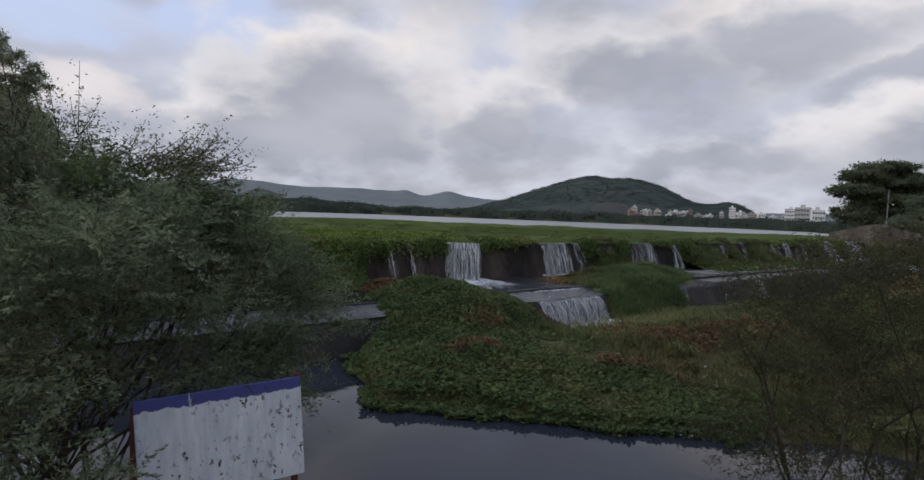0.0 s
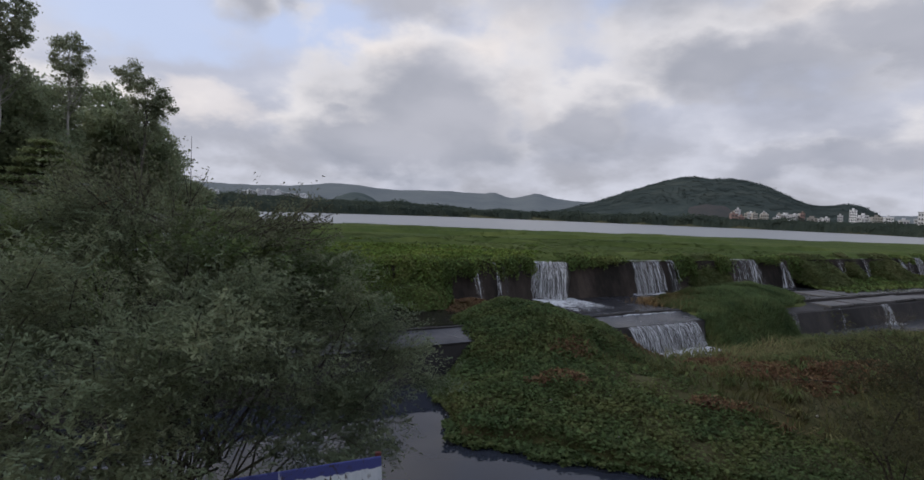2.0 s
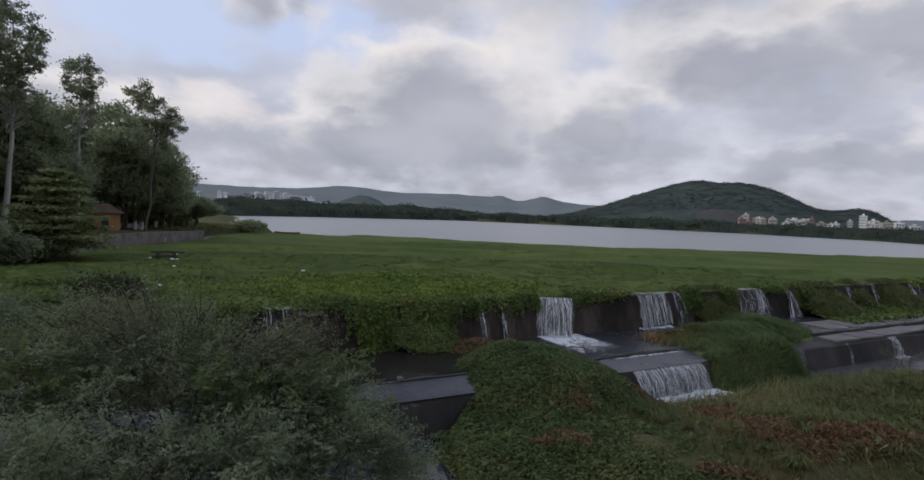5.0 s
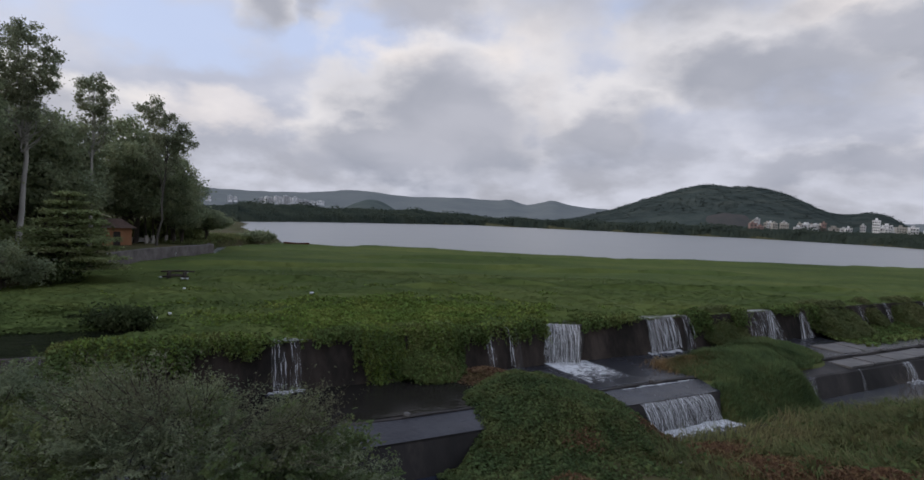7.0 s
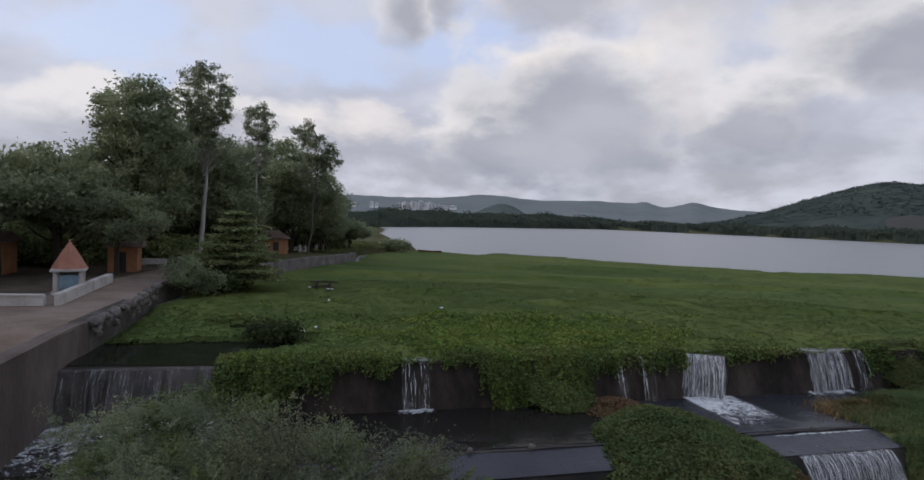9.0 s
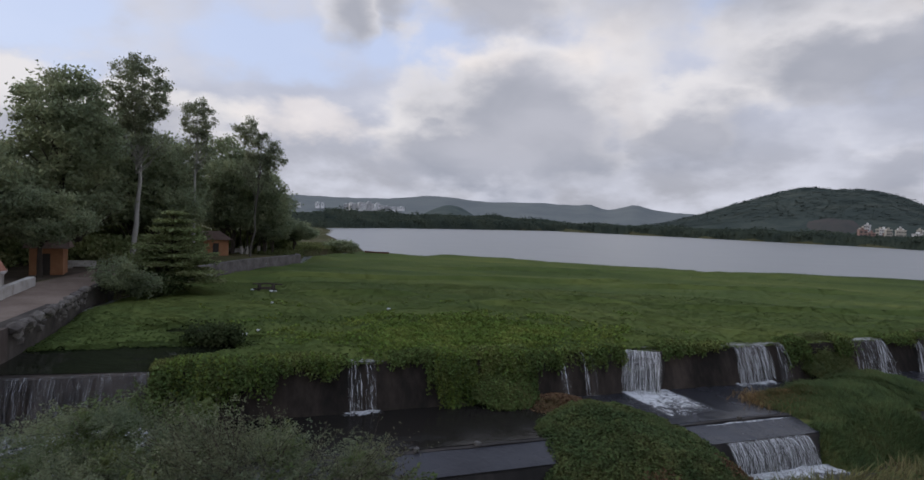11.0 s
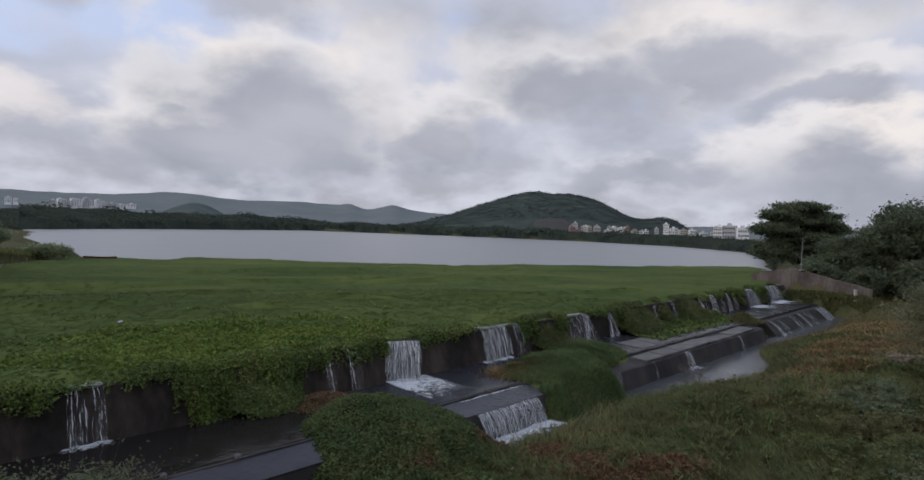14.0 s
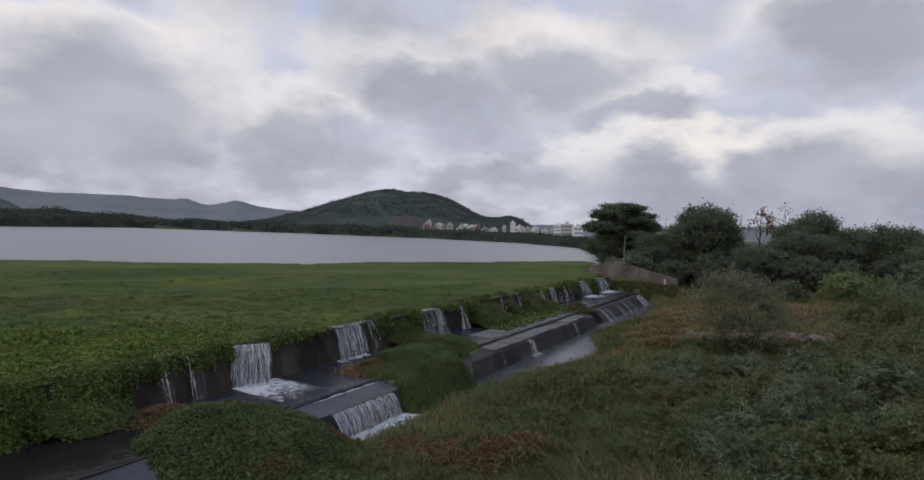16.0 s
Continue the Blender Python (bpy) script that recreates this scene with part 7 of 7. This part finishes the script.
def bush(name, label, seed, at, stems, sprays, per, leaf, size, bark, inside, long=2.6, droop=0.25, twig=0.5, group="", stem=0.045, twigs=5, back=9.0, frond=0.0):
    """A thorny bush: stems fork to sprays that arch outwards, each set with small leaves. inside(rng, n): where the sprays begin."""
    rng = np.random.default_rng(seed)
    owner = thing(name, label, "bush", at=at, group=group)
    # Sprays gather in tufts, with gaps between.
    hubs = inside(rng, max(8, sprays // 22))
    c = hubs[rng.integers(0, len(hubs), sprays)] + rng.normal(size=(sprays, 3)) * [0.4 * twig, 0.4 * twig, 0.13 * twig]
    woods = []
    roots = [(0.5 * math.cos(k * 2.3), 0.5 * math.sin(k * 2.3), -0.3) for k in range(stems)]
    joints = c[rng.permutation(sprays)]
    joints = joints[joints[:, 1] > -back][: stems * 5]
    for k, j in enumerate(joints):
        woods.append(limb(rng, roots[k % stems], j, stem, 0.008, 0.14, 7))
    out = c - np.array([c[:, 0].mean(), c[:, 1].mean(), c[:, 2].min()])
    out /= np.linalg.norm(out, axis=1)[:, None] + 1e-6
    out = out + rng.normal(size=c.shape) * 0.55
    out /= np.linalg.norm(out, axis=1)[:, None]
    reach = twig * rng.uniform(0.5, 1.5, sprays)[:, None]
    pts, faces_up = [], []
    for k in range(sprays):
        t = np.linspace(0, 1, 5)[:, None]
        line = c[k] + out[k] * reach[k] * t - np.array([0, 0, droop]) * reach[k] * t ** 2
        if k % twigs == 0:
            woods.append(tube(line, np.linspace(0.008, 0.003, 5), 4))
        u = rng.random((per, 1))
        line = c[k] + out[k] * reach[k] * u - np.array([0, 0, droop]) * reach[k] * u ** 2
        if frond:
            # Leaflets stand in two flat rows of side twigs along the spray.
            flat = rng.normal(size=3) * 0.45 + np.array([0, 0, 1.0])
            side = np.cross(out[k], flat)
            side /= np.linalg.norm(side) + 1e-6
            wing = rng.choice((-1.0, 1.0), (per, 1)) * frond * reach[k] * (1 - 0.6 * u) * rng.random((per, 1)) ** 0.8
            pts.append(line + side * wing + out[k] * np.abs(wing) * 0.6 + rng.normal(size=(per, 3)) * 0.008)
            faces_up.append(np.broadcast_to(flat / np.linalg.norm(flat), (per, 3)))
        else:
            pts.append(line + rng.normal(size=(per, 3)) * np.array([0.04, 0.04, 0.012]) * (1 + twig))
    part("wood", fast_mesh("wood", *joined(woods), bark, True), None, owner, "thin dark branches")
    part("foliage", fast_mesh("foliage", *leaves(rng, np.concatenate(pts), size, 0.75 if frond else 0.3, long, normal=np.concatenate(faces_up) if frond else None), leaf), None, owner)
    return owner


def blob(parts):
    """Points spread through a few ellipsoids, thicker towards their skin."""
    def inside(rng, n):
        w = np.array([p[6] for p in parts], float)
        k = rng.choice(len(parts), n, p=w / w.sum())
        e = np.array([p[:6] for p in parts])[k]
        d = rng.normal(size=(n, 3))
        d /= np.linalg.norm(d, axis=1)[:, None]
        return e[:, :3] + d * e[:, 3:6] * rng.random((n, 1)) ** 0.45
    return inside


bush("thorn_bush", "dense dark green feathery thorn bush at the pond's edge", 61, (-5.2, 7.6, -2.6), 7, 6600, 54, LEAF_FEATHER, 0.023, BARK_DARK,
     blob([(1.6, -2.4, 2.6, 1.2, 0.9, 1.7, 2.0), (0.2, -1.6, 3.2, 2.0, 1.6, 1.6, 3.0), (1.4, 0.2, 3.2, 1.6, 1.8, 1.5, 2.4), (-1.8, 0.6, 3.3, 2.4, 2.2, 1.7, 3.0), (-0.4, 2.4, 3.4, 2.4, 1.4, 1.7, 2.6), (-4.4, 1.2, 3.3, 2.4, 2.2, 1.8, 2.4), (-2.0, -2.2, 2.2, 2.0, 1.4, 2.0, 1.6), (2.4, 1.2, 3.3, 1.1, 1.4, 1.3, 1.6), (2.7, 0.2, 2.2, 0.9, 0.9, 1.0, 0.8), (1.6, 3.0, 2.6, 1.6, 1.2, 1.5, 1.2), (3.2, 1.5, 2.2, 1.0, 1.2, 1.2, 1.1), (-1.6, 1.0, 4.4, 2.6, 1.8, 0.9, 2.6), (1.0, 1.2, 4.0, 1.7, 1.7, 0.8, 1.8), (-4.6, 1.6, 4.2, 2.0, 2.0, 1.0, 1.8)]), 2.6, 0.2, 0.60, twigs=16, back=0.6, frond=0.34, stem=0.03)
bush("leafy_bush", "fresh green leafy top of a bush with tall stalks", 69, (-5.0, 8.2, -2.6), 4, 900, 34, LEAF_FRESH, 0.042, BARK_DARK,
     blob([(-1.6, 1.0, 4.5, 2.6, 1.8, 0.6, 2.4), (1.0, 1.2, 4.2, 1.6, 1.6, 0.6, 1.6), (-4.6, 1.6, 4.4, 2.0, 2.0, 0.7, 1.6), (1.8, 1.8, 3.5, 1.2, 1.0, 0.6, 0.8)]), 1.9, 0.1, 0.55, twigs=12, stem=0.02, frond=0.3)
bush("thorn_bush", "sparse twiggy top of a thorn bush against the sky", 62, (-4.9, 8.6, -1.4), 4, 420, 30, LEAF_TWIG, 0.026, BARK_DARK, blob([(0.4, 0.2, 3.6, 1.8, 1.2, 0.4, 1.0), (-1.4, 0, 3.9, 1.2, 1.0, 0.5, 0.8)]), 1.9, -0.3, 0.6, twigs=2, stem=0.022)
bush("airy_bush", "thin airy grey green bush with dark stems", 63, (6.6, 7.0, -2.7), 3, 2400, 34, LEAF_SHADE, 0.016, BARK_DARK,
     blob([(-0.1, 0.5, 2.7, 1.5, 1.3, 1.4, 2.0), (1.2, -0.2, 3.2, 1.6, 1.3, 1.7, 2.2), (-0.3, 1.1, 1.5, 1.7, 1.2, 1.0, 1.0), (0.6, 0.2, 0.8, 1.8, 1.3, 0.8, 1.4)]), 3.4, 0.1, 0.6, stem=0.03, twigs=16)
bush("airy_bush", "big thin brown green bush in the rough field", 64, (37.6, 26.2, -2.6), 5, 1250, 15, LEAF_HAZE, 0.075, BARK_DARK, blob([(0, 0, 3.8, 3.6, 3.0, 1.8, 2.0), (2.4, 0.6, 3.2, 2.8, 2.4, 1.5, 1.3), (-2.4, 0.2, 3.4, 2.4, 2.0, 1.3, 1.0), (-0.6, 0.0, 5.6, 2.0, 1.8, 1.0, 0.8), (1.6, -0.4, 5.0, 1.7, 1.5, 0.9, 0.6)]), 2.8, 0.0, 1.3, twigs=14, stem=0.05, frond=0.3)
bush("bare_shrub", "small leafless grey shrub standing in the pool", 68, (*weir(20.9, 10.0)[:2], -3.9), 5, 120, 1, LEAF_TWIG, 0.03, BARK_GREY, blob([(0, 0, 0.9, 1.0, 0.8, 0.45, 1.0)]), 2.0, -0.2, 0.5, stem=0.018, twigs=1)
field = bush("field_bush", "tangled green bush on the grassy bank", 65, (24.0, 12.0, -2.7), 4, 620, 18, LEAF_FIELD, 0.08, BARK_DARK, blob([(0, 0, 0.9, 2.6, 2.0, 0.7, 2.0), (1.4, 0.5, 1.4, 1.4, 1.2, 0.7, 1.0), (-1.8, 1.0, 0.6, 1.6, 1.3, 0.6, 1.0)]), 2.4, 0.3, 0.7, "bushes on the grassy bank", twigs=14)
brown = bush("field_bush", "sprawling brown green bush on the grassy bank", 66, (29.0, 17.5, -2.6), 4, 560, 18, LEAF_AIRY, 0.07, BARK_DARK, blob([(0, 0, 1.0, 2.2, 2.6, 0.9, 2.0), (1.0, -1.6, 1.3, 1.5, 1.3, 0.9, 1.0)]), 3.4, 0.1, 0.8, "bushes on the grassy bank", twigs=14)
feather = bush("field_bush", "grey green feathery bush on the grassy bank", 72, (24.9, 16.4, -2.6), 4, 620, 26, LEAF_FEATHER, 0.055, BARK_DARK, blob([(0, 0, 0.8, 2.4, 2.0, 0.7, 2.0), (1.6, -0.6, 1.3, 1.5, 1.3, 0.7, 1.0), (-1.6, -0.8, 0.7, 1.6, 1.4, 0.6, 1.0)]), 2.6, 0.15, 0.8, "bushes on the grassy bank", twigs=8, stem=0.03, frond=0.32)
for x, y, turn, k, h in ((28.4, 13.4, 100, 1.1, 1.1), (35.6, 14.0, 210, 1.3, 1.3), (27.6, 23.4, 40, 0.8, 0.7), (35.0, 21.6, 320, 1.1, 1.0), (20.6, 12.6, 160, 0.9, 0.8), (51.5, 20.0, 75, 1.6, 2.4), (45.5, 19.5, 250, 1.2, 1.2)):
    copy_thing(feather, pose(x, y, float(ground_z(np.float64(x), np.float64(y))) - 0.1, 0, 0, turn)).scale = (k, k, h)
for x, y, turn, k, h, kind in ((20.5, 16.5, 80, 0.7, 0.6, 0), (31.0, 9.5, 20, 1.3, 1.3, 0), (25.5, 21.0, 250, 0.75, 0.6, 1), (36.5, 15.0, 300, 1.3, 1.4, 0), (17.0, 11.5, 200, 0.9, 0.9, 0), (30.2, 24.2, 60, 0.8, 0.7, 0), (42.0, 17.5, 140, 1.3, 1.3, 1),
                         (48.0, 15.0, 0, 1.7, 2.2, 0), (49.0, 20.5, 100, 1.1, 2.4, 0), (38.0, 7.0, 230, 1.6, 1.6, 0), (58.0, 16.0, 50, 1.7, 2.0, 0), (24.6, 17.0, 15, 0.8, 0.8, 0), (64.0, 24.0, 280, 1.2, 1.8, 0)):
    copy_thing(brown if kind else field, pose(x, y, float(ground_z(np.float64(x), np.float64(y))) - 0.1, 0, 0, turn)).scale = (k, k, h)

# ---- the signboard in the pond's margin ----
def sign_paint():
    m = bpy.data.materials.new("peeling white sign paint")
    m.use_nodes = True
    g = Graph(m.node_tree)
    at = g.add("ShaderNodeTexCoord").outputs["Object"]
    xyz = g.add("ShaderNodeSeparateXYZ", (at,)).outputs
    run = g.noise(g.vec("MULTIPLY", at, (9.0, 1.0, 1.6)).outputs[0], 1.0, 5.0, 0.65)
    chips = g.noise(g.vec("MULTIPLY", at, (1.0, 1.0, 0.6)).outputs[0], 24.0, 4.0, 0.62)
    spread = g.noise(at, 1.6, 3.0, 0.5)
    white = g.ramp(run, [(0.3, (0.50, 0.54, 0.60)), (0.6, (0.72, 0.75, 0.78)), (0.75, (0.80, 0.82, 0.83))])
    # Faded blue band along the top edge and down one side, running where the rain has washed it.
    top = g.math("ADD", xyz[2], g.math("MULTIPLY", g.math("SUBTRACT", run, 0.5), 0.14))
    side = g.math("SUBTRACT", -0.84, g.math("ADD", xyz[0], g.math("MULTIPLY", g.math("SUBTRACT", run, 0.5), 0.2)))
    blue = g.math("MAXIMUM", g.span(top, 0.44, 0.455), g.span(side, 0.0, 0.02))
    # Washed-out blue further down one side, in runs.
    wash = g.math("MULTIPLY", g.span(g.math("ADD", xyz[0], g.math("MULTIPLY", run, 0.5)), -0.15, -0.55), g.span(run, 0.48, 0.60))
    white = g.mix(g.math("MULTIPLY", wash, 0.6), white, (0.24, 0.29, 0.52))
    col = g.mix(g.math("MULTIPLY", blue, g.span(run, 0.72, 0.60)), white, (0.060, 0.070, 0.24))
    rust = g.math("MULTIPLY", g.span(chips, 0.575, 0.62), g.span(spread, 0.42, 0.58))
    col = g.mix(rust, col, (0.045, 0.032, 0.028))
    p = g.add("ShaderNodeBsdfPrincipled", {"Base Color": col, "Roughness": 0.55})
    g.add("ShaderNodeOutputMaterial", (p.outputs[0],))
    return m


SIGN_RED = surface("rusty red post paint", [(0.10, 0.03, 0.025), (0.16, 0.05, 0.035)], 2.0, 12.0, 0.7, 0.3, 0.003)
# Its posts stand upright, its panel slants down to one side.
a, b = Vector((-2.655, 5.72, -0.389)), Vector((-1.108, 6.27, -0.171))
width = math.hypot(b.x - a.x, b.y - a.y)
sign = thing("signboard", "weathered white signboard with faded blue edge, paint flaking", "sign", at=((a.x + b.x) / 2, (a.y + b.y) / 2, -0.88), turn=math.degrees(math.atan2(b.y - a.y, b.x - a.x)))
slant = (b.z - a.z) / width
bm = box(bmesh.new(), -width / 2, width / 2, -0.02, 0.02, -0.57, 0.57, 0.006)
part("panel", bm, sign_paint(), sign).matrix_basis = Matrix(((1, 0, 0, 0), (0, 1, 0, 0), (slant, 0, 1, 0), (0, 0, 0, 1)))
for sx in (-width / 2 - 0.03, width / 2 - 0.06):
    part("post", box(bmesh.new(), sx - 0.035, sx + 0.035, 0.025, 0.085, -3.4, 0.55 + slant * sx, 0.006), SIGN_RED, sign, "rusty red post")
